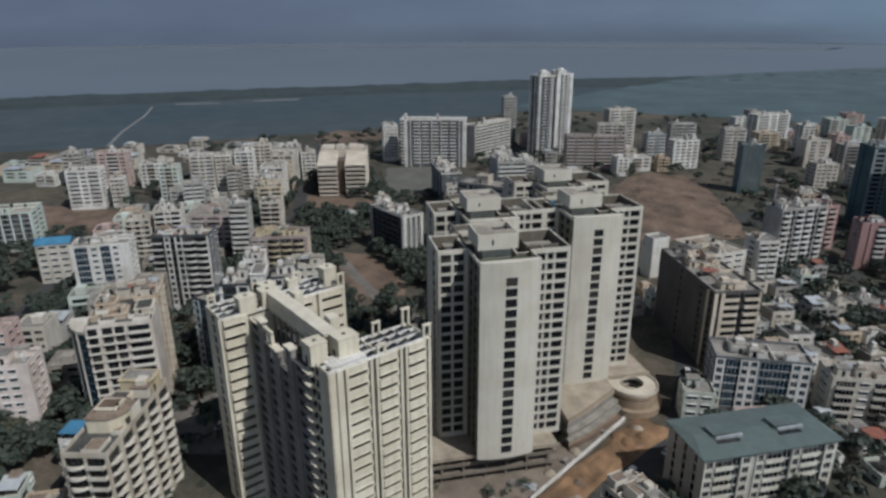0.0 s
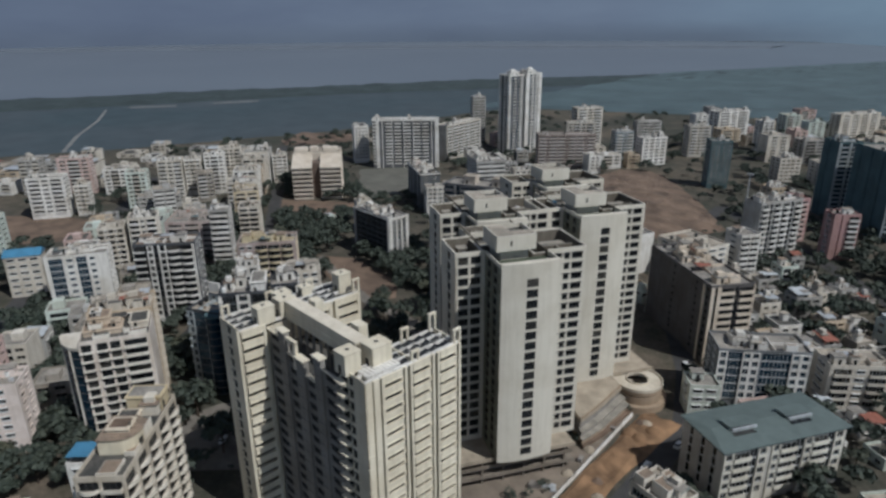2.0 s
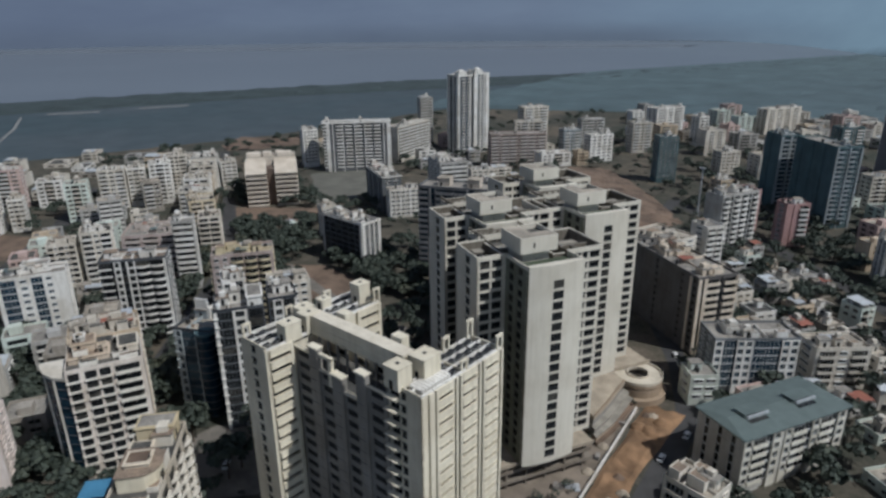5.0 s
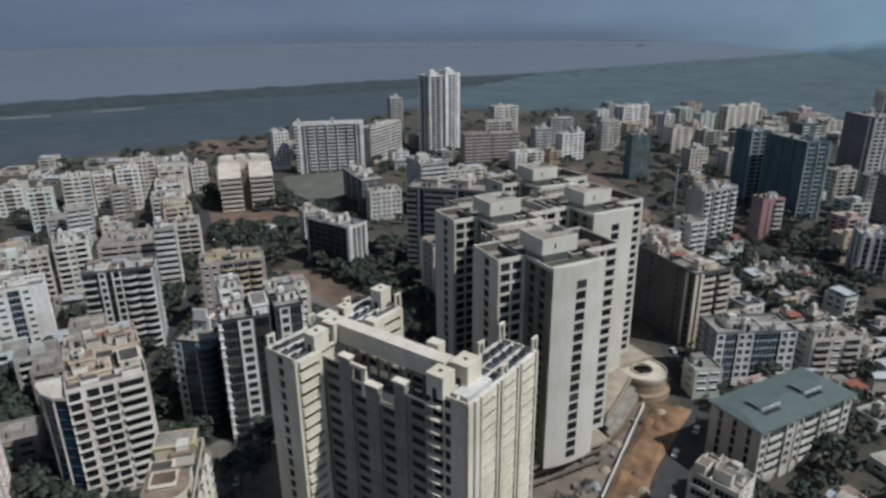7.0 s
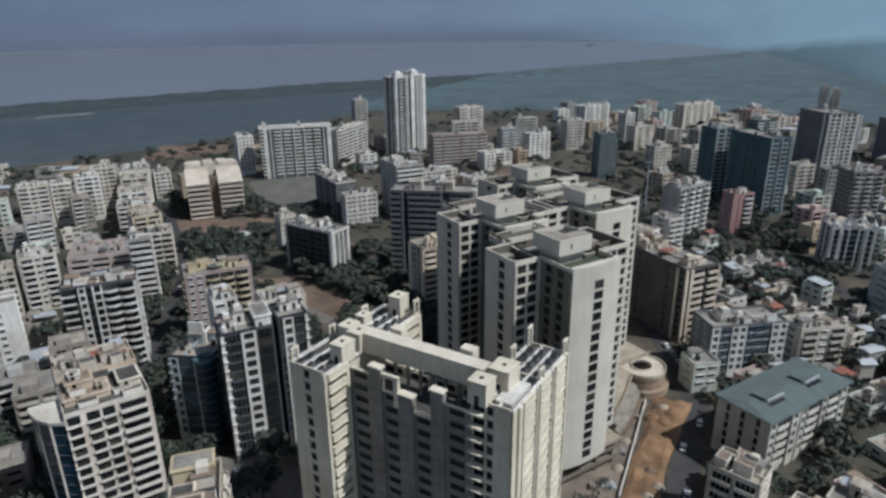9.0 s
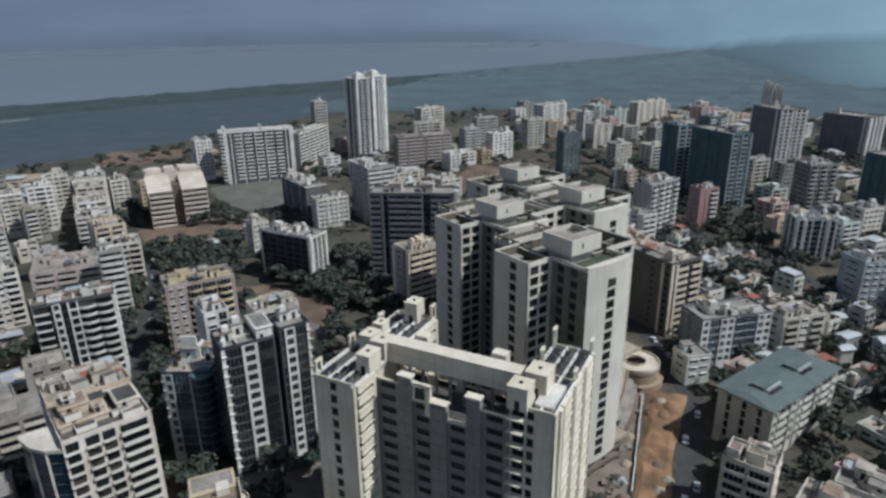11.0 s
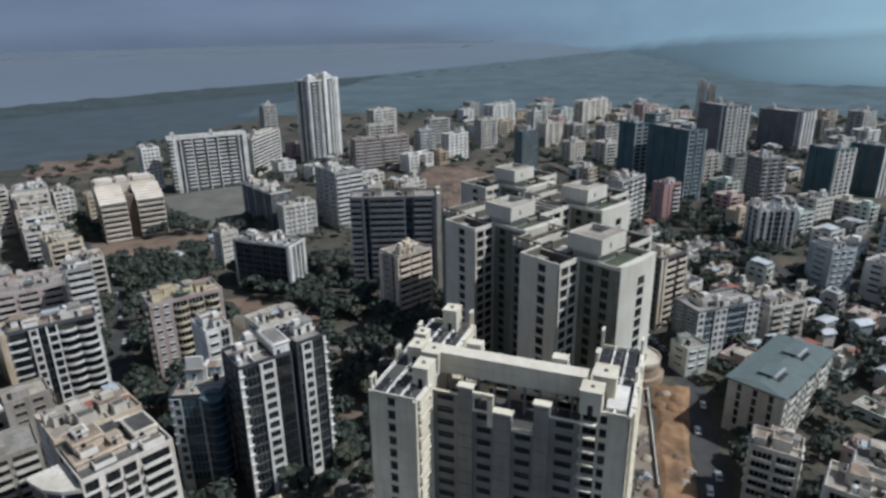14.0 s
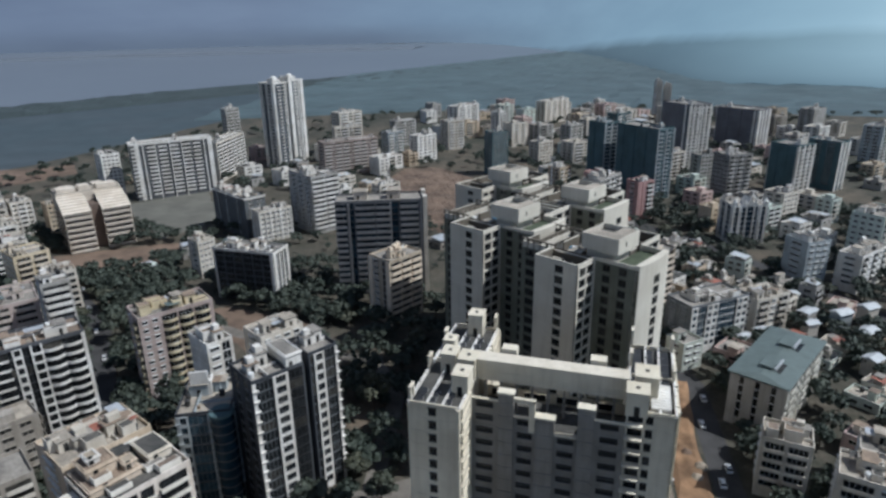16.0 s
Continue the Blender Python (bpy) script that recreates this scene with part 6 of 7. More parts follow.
# packed row of flats along the tree-lined street
for k, (dx, w, d, h, mat, nm) in enumerate(((0, 19, 18, 24, OFF_W, "cream flats with a crowded roof terrace beside a street"), (2, 17, 20, 27, WHITE_W, "white flats with stacked balconies beside a street"), (-2, 20, 18, 22, TAN_W, "tan flats with a crowded roof terrace beside a street"),
                                            (1, 18, 20, 26, OFF_W, "cream flats with stacked balconies beside a street"), (0, 20, 18, 28, GREY_W, "grey flats with white balconies beside a street"))):
    block("apartment_block", -405 - 18.5 * k + dx, 215 + 15.6 * k, 50, w, d, h, mat, ("s.5 k3 s.6 w1.2 s.6 k3 s.5", "s.6 b2.4 s.5 w1.2 s.5 b2.4 s.6")[k % 2], "s1 w1.3 s1 w1.3 s1", nm, rail=OFF_W if k % 2 else WHITE_W, seed=140 + k, kit=3, crowd=5, single=False, group=FAR_G)
# far west row
for k, (x, y, w, d, h, mat, nm) in enumerate(((-477, 178, 14, 13, 27, PALEG_W, "pale green flats with vertical fins"), (-488, 207, 18, 14, 29.5, OFF_W, "off-white flats with narrow windows"),
                                       (-479, 224, 12, 14, 29, WHITE_W, "white flats with balcony stacks"), (-472, 237, 15, 14, 31, WHITE_W, "white flats with balcony stacks"),
                                       (-488, 262, 15, 14, 31, OFF_W, "off-white flats beside the marsh"), (-476.6, 274, 21, 14, 27, OFF_W, "pale flats at the edge of the marsh"),
                                       (-534, 185, 17, 14, 20, WHITE_W, "white low flats beside the marsh"), (-502.5, 122.8, 23, 14, 29, WHITE_W, "bright white flats with small windows"),
                                       (-488, 147, 9, 10, 22, WHITE_W, "small white flats near bare ground"), (-553, 160, 23, 13, 30, PINK_W, "dull pink flats with white edge"), (-582, 142, 15, 16, 28, GREY_W, "grey flats with a white top"),
                                       (-462, 292, 12, 12, 24, OFF_W, "off-white flats beside the marsh"), (-446, 303, 11, 12, 20, TAN_W, "tan low flats among trees"))):
    block("apartment_block", x, y, 56, w, d, h, mat, ("s.6 w1.2 s.5 b2.4 s.5 w1.2 s.6", "s.5 k2.2 s.6 w1.2 s.6 k2.2 s.5", "p.4 w1.4 p.4 k2 p.4 w1.4 p.4")[k % 3], "s1 w1.4 s1 w1.4 s1", nm, rail=WHITE_W if k % 2 else OFF_W, seed=50 + k, kit=3, single=False, group=FAR_G)
# middle distance
def office():
    """The banded office block with a dark slot in its middle and a sloping pale roof."""
    stone, dark = wall((0.68, 0.61, 0.52), 0.4), wall((0.15, 0.115, 0.095), 0.4)
    root = thing("office_block", pose(-404.5, 269.5, 0, 0, 0, 48), "pale stone office block with long banded windows and a dark slot", "office", NEAR_G)
    claim(-404.5, 269.5, 48, 37, 37)
    look_ = dict(LOOK, rail=stone, bars=FRAME_D)
    g = Geo()
    g.box(0.5, 14.3, 0.5, 36, 0, 24)
    g.box(21.2, 36, 0.5, 36, 0, 24)
    g.box(0.5, 36, 18.5, 36, 24, 33)
    for x0 in (0, 20.7):
        facade(root, g, Side(x0, 0, 0, 14.8 if x0 == 0 else 15.8), "s.2 k9 s.2", 0, 24.5, 3.4, look_)
    facade(root, g, Side(0, 37, 3, 37), "s1 g4 s.6 g4 s.6 g4 s.6 g4 s1", 0, 24.5, 3.4, dict(look_, glass=GLASS_B), False)
    facade(root, g, Side(36.5, 0, 1, 37), "s1 w2 s1 w2 s1 w2 s1", 0, 24.5, 3.4, look_, False)
    g.box(0, 36.5, 36, 37, 0, 33)
    part("wall", g.mesh("wall", [stone, GLASS, stone]), root)
    c = Geo()
    c.box(14.3, 21.2, 5.0, 30, 0, 27)
    part("core", c.mesh("core", [dark]), root, label="dark brown recessed slot")
    for x0, x1 in ((-0.3, 14.9), (20.6, 36.9)):
        r = Geo()
        r.v += [(x0, -0.4, 24.4), (x1, -0.4, 24.4), (x1, 18.6, 31.2), (x0, 18.6, 31.2), (x0, -0.4, 24.9), (x1, -0.4, 24.9), (x1, 18.6, 31.7), (x0, 18.6, 31.7)]
        r.f += [(3, 2, 1, 0), (4, 5, 6, 7), (0, 1, 5, 4), (1, 2, 6, 5), (2, 3, 7, 6), (3, 0, 4, 7)]
        r.m += [0] * 6
        r.prism([(x0 + 0.5, 0.2), (x1 - 0.5, 0.2), (x1 - 0.5, 18.4), (x0 + 0.5, 18.4)], 23.5, 24.5)
        slope = part("roof", r.mesh("roof", [stone]), root, label="pale sloping stone roof with raised ribs")
        for k in range(6):
            y, z = 1.4 + 3.0 * k, 24.9 + 6.8 * (1.8 + 3.0 * k) / 19
            rib = Geo()
            rib.box(x0, x1, y, y + 0.9, z - 0.3, z + 0.75)
            part("rib", rib.mesh("rib", [stone]), slope)
    u = Geo()
    u.box(0, 36.5, 18.6, 36.4, 33, 33.4, 1)
    for x0, x1, y0, y1, z in ((1, 11, 20, 28, 35.6), (13, 19, 19, 26, 36.5), (23, 34, 20, 27, 35.8), (22, 28, 29, 35, 35), (4, 10, 30, 35, 34.6)):
        u.box(x0, x1, y0, y1, 33, z)
    part("roof_house", u.mesh("roof_house", [stone, DECK_L]), root)


office()
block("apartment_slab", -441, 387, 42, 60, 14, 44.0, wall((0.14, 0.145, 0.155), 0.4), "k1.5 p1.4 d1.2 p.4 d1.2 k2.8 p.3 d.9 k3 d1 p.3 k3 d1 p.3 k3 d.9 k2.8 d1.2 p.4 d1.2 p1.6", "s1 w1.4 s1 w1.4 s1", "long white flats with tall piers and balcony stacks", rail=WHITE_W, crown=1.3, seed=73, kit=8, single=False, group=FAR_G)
block("apartment_slab", -406, 450, 95, 60, 14, 34.5, OFF_W, "s.5 k4 s.5 k4 s.5 k4 s.5 k4 s.5 k4 s.5 k4 s.5", "s1", "long off-white flats with ribbon balconies", rail=WHITE_W, seed=74, kit=6, single=False, group=FAR_G)
block("apartment_block", -470, 390, 56, 14, 14, 35, WHITE_W, WIN5, "s1 w1 s1", "white flats beside a longer slab", seed=75, kit=2, single=False, group=FAR_G)
block("glass_office", -284.7, 225.2, -7, 33, 13, 26.5, DARK_W, "p.5 g2.4 s.5 g2.4 s.5 g2.4 s.5 g2.4 s.5 g2.4 s.5 g2.4 p.9", "s1 w1.4 s1", "dark glass-fronted block framed in white", right="p.9 w1.4 p.4 w1.4 p.4 w1.4 p.9", rail=WHITE_W, bars=FRAME_M, seed=76, kit=4, rim=1.2, crown=0.9, crowd=5, category="office", group=NEAR_G)
block("apartment_block", -306, 246, 60, 10, 10, 21, OFF_W, WIN5, "s1 w1 s1", "off-white flats beside a glass block", seed=77, kit=2, group=NEAR_G)
brown = block("apartment_tower", -225, 236, 16, 42, 15, 48, wall((0.155, 0.16, 0.172), 0.5), "k2.6 d.4 p.5 g1 s.4 k4.6 s.3 k3.4 p.4 g1.6 d.5 k4.4 s.5 p.7", "s1 w1 s1", "wide dark blue-grey flats with pale fins at one end", rail=wall((0.25, 0.25, 0.255), 0.4), glass=GLASS_B, bars=FRAME_D, seed=78, kit=0, deck=DECK, group=NEAR_G)
fin = Geo()
fin.box(42.1, 44.0, -0.8, 3.0, 0, 49.2)
fin.box(42.1, 44.0, 12.0, 15.4, 0, 49.0)
part("fin", fin.mesh("fin", [OFF_W]), brown, label="pale full-height end fins")
for x in (9.0, 25.0):
    roof_house(brown, x, x + 6.5, 5.0, 11.0, 47.05, 51.6, wall((0.55, 0.49, 0.42), 0.4), DECK_L, "cream lift house")
block("apartment_block", -190.8, 206.5, 57, 19, 14, 31, wall((0.52, 0.45, 0.36), 0.5), "s.4 k4 s.5 k4 s.5 k4 s.4", "p1 w1.3 s1 g1 p1", "ochre flats with cream balcony bands", rail=wall((0.80, 0.69, 0.55), 0.4), seed=79, kit=4, group=NEAR_G)
block("apartment_block", -299.5, 304.0, 52, 22, 9, 20.5, OFF_W, "p.5 w1.4 p.3 w1.4 p.5 w1.4 p.3 w1.4 p.5 w1.4 p.3 w1.4 p.5", "p.6 s.8 p.5 s.8 p.4", "pale low flats with upright white fins", rail=WHITE_W, seed=80, kit=2, crowd=3, group=NEAR_G)
block("apartment_block", -346, 334, -34, 42, 14, 27, wall((0.13, 0.14, 0.15), 0.5), "s2 w1 s3 w1 s4 w1 s3", "s1 w1 s1", "dark blue-grey flats with a white roof edge and cluttered terrace", rail=WHITE_W, crowd=9, crown=0.6, deck=DECK_L, seed=81, kit=5, group=NEAR_G)
block("apartment_block", -272.7, 325.6, 52, 20, 29, 38, GREY_W, "s.4 k5 s.5 k5 s.4", "s1 w1.2 s1 w1.2 s1 w1.2 s1", "grey flats with white ribbon balconies", rail=WHITE_W, seed=82, kit=5, group=NEAR_G)
block("apartment_slab", -322, 479, 42, 52, 14, 31, wall((0.36, 0.30, 0.275), 0.5), "s.5 k3 s.5 w1 s.5 k3 s.6 k3 s.5 w1 s.5 k3 s.6 k3 s.5 w1 s.5 k3 s.5", "s1 w1 s1", "long pinkish-grey flats with balcony stacks", rail=wall((0.62, 0.57, 0.53), 0.4), seed=83, kit=6, single=False, group=FAR_G)


def tall_white():
    side = "p1.1 b1.3 d.8 p.5 d.8 b1.3 p1.1"
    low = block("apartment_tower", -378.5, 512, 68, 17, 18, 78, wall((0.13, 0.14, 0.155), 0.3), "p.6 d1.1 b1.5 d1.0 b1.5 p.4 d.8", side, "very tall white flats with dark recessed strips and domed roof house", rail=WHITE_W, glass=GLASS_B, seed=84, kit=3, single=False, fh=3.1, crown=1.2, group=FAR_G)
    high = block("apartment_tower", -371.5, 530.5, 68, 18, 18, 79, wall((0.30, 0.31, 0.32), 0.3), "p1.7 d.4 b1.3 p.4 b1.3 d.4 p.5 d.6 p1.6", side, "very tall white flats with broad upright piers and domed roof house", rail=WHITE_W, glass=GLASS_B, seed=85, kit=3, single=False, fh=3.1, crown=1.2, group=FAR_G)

    for root, z in ((low, 77.05), (high, 78.05)):
        roof_house(root, 3.5, 12.5, 3.0, 11.0, z, z + 4.0, WHITE_W, DECK_L)
        g = Geo()
        for k in range(5):
            a, b = math.radians(18 * k), math.radians(18 * (k + 1))
            g.cyl(8, 7, z + 3.9 + 2.4 * math.sin(a), z + 3.9 + 2.4 * math.sin(b), 3.4 * math.cos(a), 16, 0, max(0.05, 3.4 * math.cos(b)))
        part("dome", g.mesh("dome", [WHITE_W]), root, label="white domed roof house")


tall_white()
for k, (x, y, a, w, d, h, mat, nm) in enumerate(((-439.7, 533, 56, 14, 10, 52, GREY_W, "slim grey tower at the marsh edge"), (-236, 615, 42, 20, 16, 30.5, OFF_W, "pale flats with balcony stacks"), (-178, 503, 36, 16, 14, 38, TEAL_W, "dark flats with one pale edge"),
                                       (-190, 689, 56, 13, 12, 31, WHITE_W, "white flats with small windows"), (-240, 708, 62, 42, 16, 34, WHITE_W, "long white flats with ribbon windows"), (-254, 549, 56, 25, 12, 26, WHITE_W, "white flats with terraces"),
                                       (-340, 560, 35, 28, 12, 31, OFF_W, "pale flats with small windows"), (-344, 587, 56, 29, 14, 42, OFF_W, "stepped pale flats with small windows"), (-141, 797, 58, 56, 14, 30, OFF_W, "long pale flats with small windows"), (-296, 628, 45, 26, 12, 28, GREY_W, "grey flats with small windows"),
                                       (-286, 560, 50, 18, 12, 27, BLUE_W, "blue-grey flats with small windows"), (-140, 560, 45, 18, 14, 20, OFF_W, "pale low flats with small windows"), (-110, 640, 50, 20, 14, 24, GREY_W, "grey low flats with small windows"), (-60, 690, 45, 24, 14, 30, TEAL_W, "dark flats with small windows"),
                                       (20, 720, 45, 22, 14, 34, BLUE_W, "blue-grey flats in haze"), (9, 912, 10, 9, 10, 46, WHITE_W, "slim white tower in haze"), (22, 914, 10, 9, 10, 40, OFF_W, "slim pale tower in haze"), (140, 690, 45, 24, 16, 36, GREY_W, "grey flats in haze"), (150, 560, 45, 22, 16, 38, BLUE_W, "blue-grey flats with small windows"),
                                       (110, 400, 45, 24, 16, 26, PALEG_W, "pale flats with small windows"), (20, 380, 40, 16, 14, 22, OFF_W, "pale low flats with small windows"), (-30, 500, 40, 16, 12, 24, OFF_W, "pale flats with small windows"), (-120, 460, 50, 14, 12, 18, TAN_W, "tan low flats among trees"),
                                       (-300, 410, 45, 20, 12, 14, OFF_W, "low pale block with small windows"), (-330, 430, 40, 16, 10, 12, GREY_W, "low grey block with small windows"), (-250, 400, 50, 18, 12, 15, OFF_W, "low pale block with small windows"))):
    block("apartment_block", x, y, a, w, d, h, mat, ("s.6 w1.2 s.5 b2.4 s.5 w1.2 s.6 b2.4 s.6", "s.5 k2.2 s.6 w1.2 s.6 k2.2 s.5", "s.6 w1.3 s.6 w1.3 s.6 w1.3 s.6 w1.3 s.6")[k % 3], "s1 w1.4 s1 w1.4 s1", nm, rail=WHITE_W, seed=90 + k, kit=3, single=False, group=FAR_G)
block("apartment_block", -63.2, 118.8, -17, 12.5, 10, 19.5, wall((0.58, 0.54, 0.47), 0.6), "s.6 b3 s.6 b3 s.6", "s1 w1.4 s1 w1.4 s1", "old cream flats with dark balconies and roof tanks", rail=OFF_W, deck=DECK_L, seed=120, kit=2, crowd=6, group=NEAR_G)
block("apartment_block", -47.5, 108.5, -22, 14, 12, 17.5, OFF_W, "s.6 b3 s.6 w1.4 s.6", WIN5, "old off-white flats with roof railings", deck=DECK_L, seed=121, kit=2, crowd=6, group=NEAR_G)
block("apartment_block", -36, 124, -22, 13, 11, 15, OFF_W, WIN5, "s1 w1.4 s1", "old low flats with small windows", deck=DECK, seed=122, kit=2, crowd=5, group=NEAR_G)
block("apartment_block", -37.7, 218.2, 36, 20, 12, 17.3, OFF_W, "s.6 b3 s.7 w1.4 s.7 b3 s.6", "s1 w1.4 s1", "pale low flats with roof shed", deck=DECK_L, seed=123, kit=2, crowd=6, group=NEAR_G)
block("low_block", -71.8, 184.4, 36, 10, 9, 12, wall((0.62, 0.66, 0.60), 0.4), "s.6 w1.5 s.6 w1.5 s.6", "s1 w1.4 s1", "small pale green block", seed=124, kit=1, group=NEAR_G)


def blue_shed():
    """Workshop with a blue sheet roof beside the bare plot."""
    root = thing("shed", pose(-362, 68, 0, 0, 0, 60), "three-storey workshop under a bright blue sheet-metal roof", "shed")
    claim(-362, 68, 60, 16, 10)
    g = Geo()
    g.box(0.6, 15.4, 0.6, 9.4, 0, 21.0)
    facade(root, g, Side(0.1, 0.1, 0, 15.8), "s.6 w1.6 s.8 w1.6 s.8 w1.6 s.6", 0, 21.0, 3.4, LOOK)
    facade(root, g, Side(0.1, 9.9, 3, 9.8), "s1 w1.6 s1", 0, 21.0, 3.4, LOOK)
    g.box(15.4, 15.9, 0.6, 9.4, 0, 21.0)
    g.box(0.6, 15.9, 9.4, 9.9, 0, 21.0)
    part("wall", g.mesh("wall", [OFF_W]), root)
    r = Geo()
    r.v += [(-0.4, -0.4, 21.0), (16.4, -0.4, 21.0), (16.4, 10.4, 21.0), (-0.4, 10.4, 21.0), (-0.4, 5.0, 23.6), (16.4, 5.0, 23.6)]
    r.f += [(0, 1, 5, 4), (2, 3, 4, 5), (3, 0, 4), (1, 2, 5), (3, 2, 1, 0)]
    r.m += [0] * 5
    part("roof", r.mesh("roof", [SHEET_B]), root, label="blue sheet-metal gable roof")


blue_shed()


def store(x, y, ang, w, d, h, rnd):
    """Low workshop with an uneven white sheet roof."""
    root = thing("shed", pose(x, y, 0, 0, 0, ang), "low workshop under a white sheet-metal roof", "shed", "white-roofed sheds")
    claim(x, y, ang, w, d, 0.3)
    g = Geo()
    g.box(0, w, 0, d, 0, h)
    part("wall", g.mesh("wall", [rnd.choice((OFF_W, GREY_W, BLUE_W))]), root)
    r = Geo()
    rise = rnd.uniform(0.5, 1.3)
    r.v += [(-0.6, -0.6, h), (w + 0.6, -0.6, h), (w + 0.6, d + 0.6, h), (-0.6, d + 0.6, h), (-0.6, d / 2, h + rise), (w + 0.6, d / 2, h + rise)]
    r.f += [(0, 1, 5, 4), (2, 3, 4, 5), (3, 0, 4), (1, 2, 5), (3, 2, 1, 0)]
    r.m += [0] * 5
    part("roof", r.mesh("roof", [SHEET_L]), root, label="white sheet-metal roof")
    for k in range(2):
        p = rnd.uniform(0.15, 0.7) * w
        g = Geo()
        g.box(p, p + 1.6, -0.08, 0.0, 0.1, 2.3)
        part("door", g.mesh("door", [FRAME_D]), root)


rnd = random.Random(77)
for x, y, w, d, h in ((-13, 230, 8, 4.5, 7), (-2, 226, 7, 5, 9), (3, 212, 8, 5, 7.5), (-17, 217, 5, 4, 8), (-46, 204, 6, 4, 6), (-38, 208, 4, 3.5, 8), (-14, 250, 6, 5, 6.5), (-3, 190, 6, 5, 7), (13, 236, 7, 5, 8)):
    store(x, y, 36 + rnd.uniform(-14, 14), w, d, h, rnd)

# ---- low houses and lesser flats between the larger buildings ----
def inside(x, y, poly):
    hit = False
    for (ax, ay), (bx, by) in zip(poly, poly[1:] + poly[:1]):
        if (ay > y) != (by > y) and x < (bx - ax) * (y - ay) / (by - ay) + ax:
            hit = not hit
    return hit


ROADS = [([(-250, 96), (-287, 142), (-323, 187), (-371, 226), (-485, 315), (-600, 400)], 8), ([(-235, -20), (-307, 38), (-336, 58), (-366, 78), (-420, 115), (-470, 165), (-560, 240)], 8.5),
         ([(-150, 455), (-110, 412), (-71, 378), (-38, 342), (-10, 306), (14, 268), (40, 215), (52, 150)], 7), ([(-70, 60), (-69, 105), (-69, 140), (-69, 176), (-82, 212), (-110, 262), (-140, 330), (-150, 455)], 4.5),
         ([(-293, 203), (-256, 189), (-222, 178), (-190, 176), (-175, 150), (-170, 100)], 4.5)]
BARE = [[(-306, 199), (-275, 214), (-232, 206), (-217, 190), (-232, 166), (-262, 186)], [(-538, 105), (-491, 141), (-445, 156), (-432, 126), (-457, 88)], [(-92, 178), (-76, 180), (-73, 166), (-73, 131), (-73, 112), (-88, 110)],
        [(-446, 374), (-404, 424), (-352, 352), (-368, 302)], [(-257, 458), (-262, 524), (-232, 534), (-165, 455), (-129, 401), (-144, 371), (-185, 330), (-230, 400)], [(-420, 262), (-380, 232), (-345, 250), (-335, 300), (-362, 296)]]


def on_road(x, y, r):
    for pts, half in ROADS:
        for (ax, ay), (bx, by) in zip(pts, pts[1:]):
            t = max(0, min(1, ((x - ax) * (bx - ax) + (y - ay) * (by - ay)) / ((bx - ax) ** 2 + (by - ay) ** 2)))
            if math.hypot(x - ax - t * (bx - ax), y - ay - t * (by - ay)) < half + r:
                return True
    return False


def open_ground(x, y, r=0.0):
    return free(x, y, r) and not on_road(x, y, r) and not any(inside(x, y, p) for p in BARE)


HOUSE_WALLS = (OFF_W, WHITE_W, OFF_W, WHITE_W, PALEG_W, TAN_W, PINK_W, GREY_W, GREY_W, RAW_W)
HOUSE_NAMES = {OFF_W: "off-white", WHITE_W: "white", PALEG_W: "pale green", TAN_W: "tan", PINK_W: "dull pink", GREY_W: "grey", RAW_W: "bare concrete"}


def house(x, y, ang, w, d, storeys, rnd, far):
    mat = rnd.choice(HOUSE_WALLS)
    h = storeys * 3.0 + 1.0
    style = rnd.choice(("s.7 w1.4 s.8 w1.4 s.7", "s.6 b2.6 s.6 w1.4 s.6", "s.6 w1.4 s.6 b2.6 s.6 w1.4 s.6", "s.5 k3 s.6 k3 s.5"))
    deck = rnd.choice((DECK, DECK_L, DECK_L, DECK_D))
    r = block("house" if storeys < 4 else "apartment_block", x, y, ang, w, d, h, mat, style, "s1 w1.3 s1 w1.3 s1" if d > 8 else "s1 w1.3 s1",
              f"{HOUSE_NAMES[mat]} {'house' if storeys < 4 else 'flats'} of {('one', 'two', 'three', 'four', 'five', 'six', 'seven', 'eight')[storeys - 1]} storeys among trees", right="s1", back="s1",
              deck=deck, seed=rnd.randrange(9999), kit=0 if far else 1, lite=far, single=False, fh=3.0, category="house" if storeys < 4 else "building", group="low houses" if storeys < 4 else "lesser flats", rail=rnd.choice((mat, WHITE_W, OFF_W)))
    if storeys < 4 and rnd.random() < 0.45:
        g = Geo()
        z, a, b = h + 1.3, rnd.uniform(0.5, 0.9) * w, rnd.uniform(0.5, 0.9) * d
        g.v += [(0.3, 0.3, z), (a, 0.3, z), (a, b, z + 0.7), (0.3, b, z + 0.7), (0.3, 0.3, z + 0.06), (a, 0.3, z + 0.06), (a, b, z + 0.76), (0.3, b, z + 0.76)]
        g.f += [(3, 2, 1, 0), (4, 5, 6, 7), (0, 1, 5, 4), (1, 2, 6, 5), (2, 3, 7, 6), (3, 0, 4, 7)]
        g.m += [0] * 6
        for px, py in ((0.5, 0.5), (a - 0.2, 0.5), (a - 0.2, b - 0.2), (0.5, b - 0.2)):
            g.box(px - 0.06, px + 0.06, py - 0.06, py + 0.06, h - 1.0, z + 0.1)
        part("roof_canopy", g.mesh("roof_canopy", [rnd.choice((SHEET_W, SHEET_W, SHEET_L, SHEET_L, SHEET_W, SHEET_R))]), r, label="sheet-metal canopy over a roof terrace")


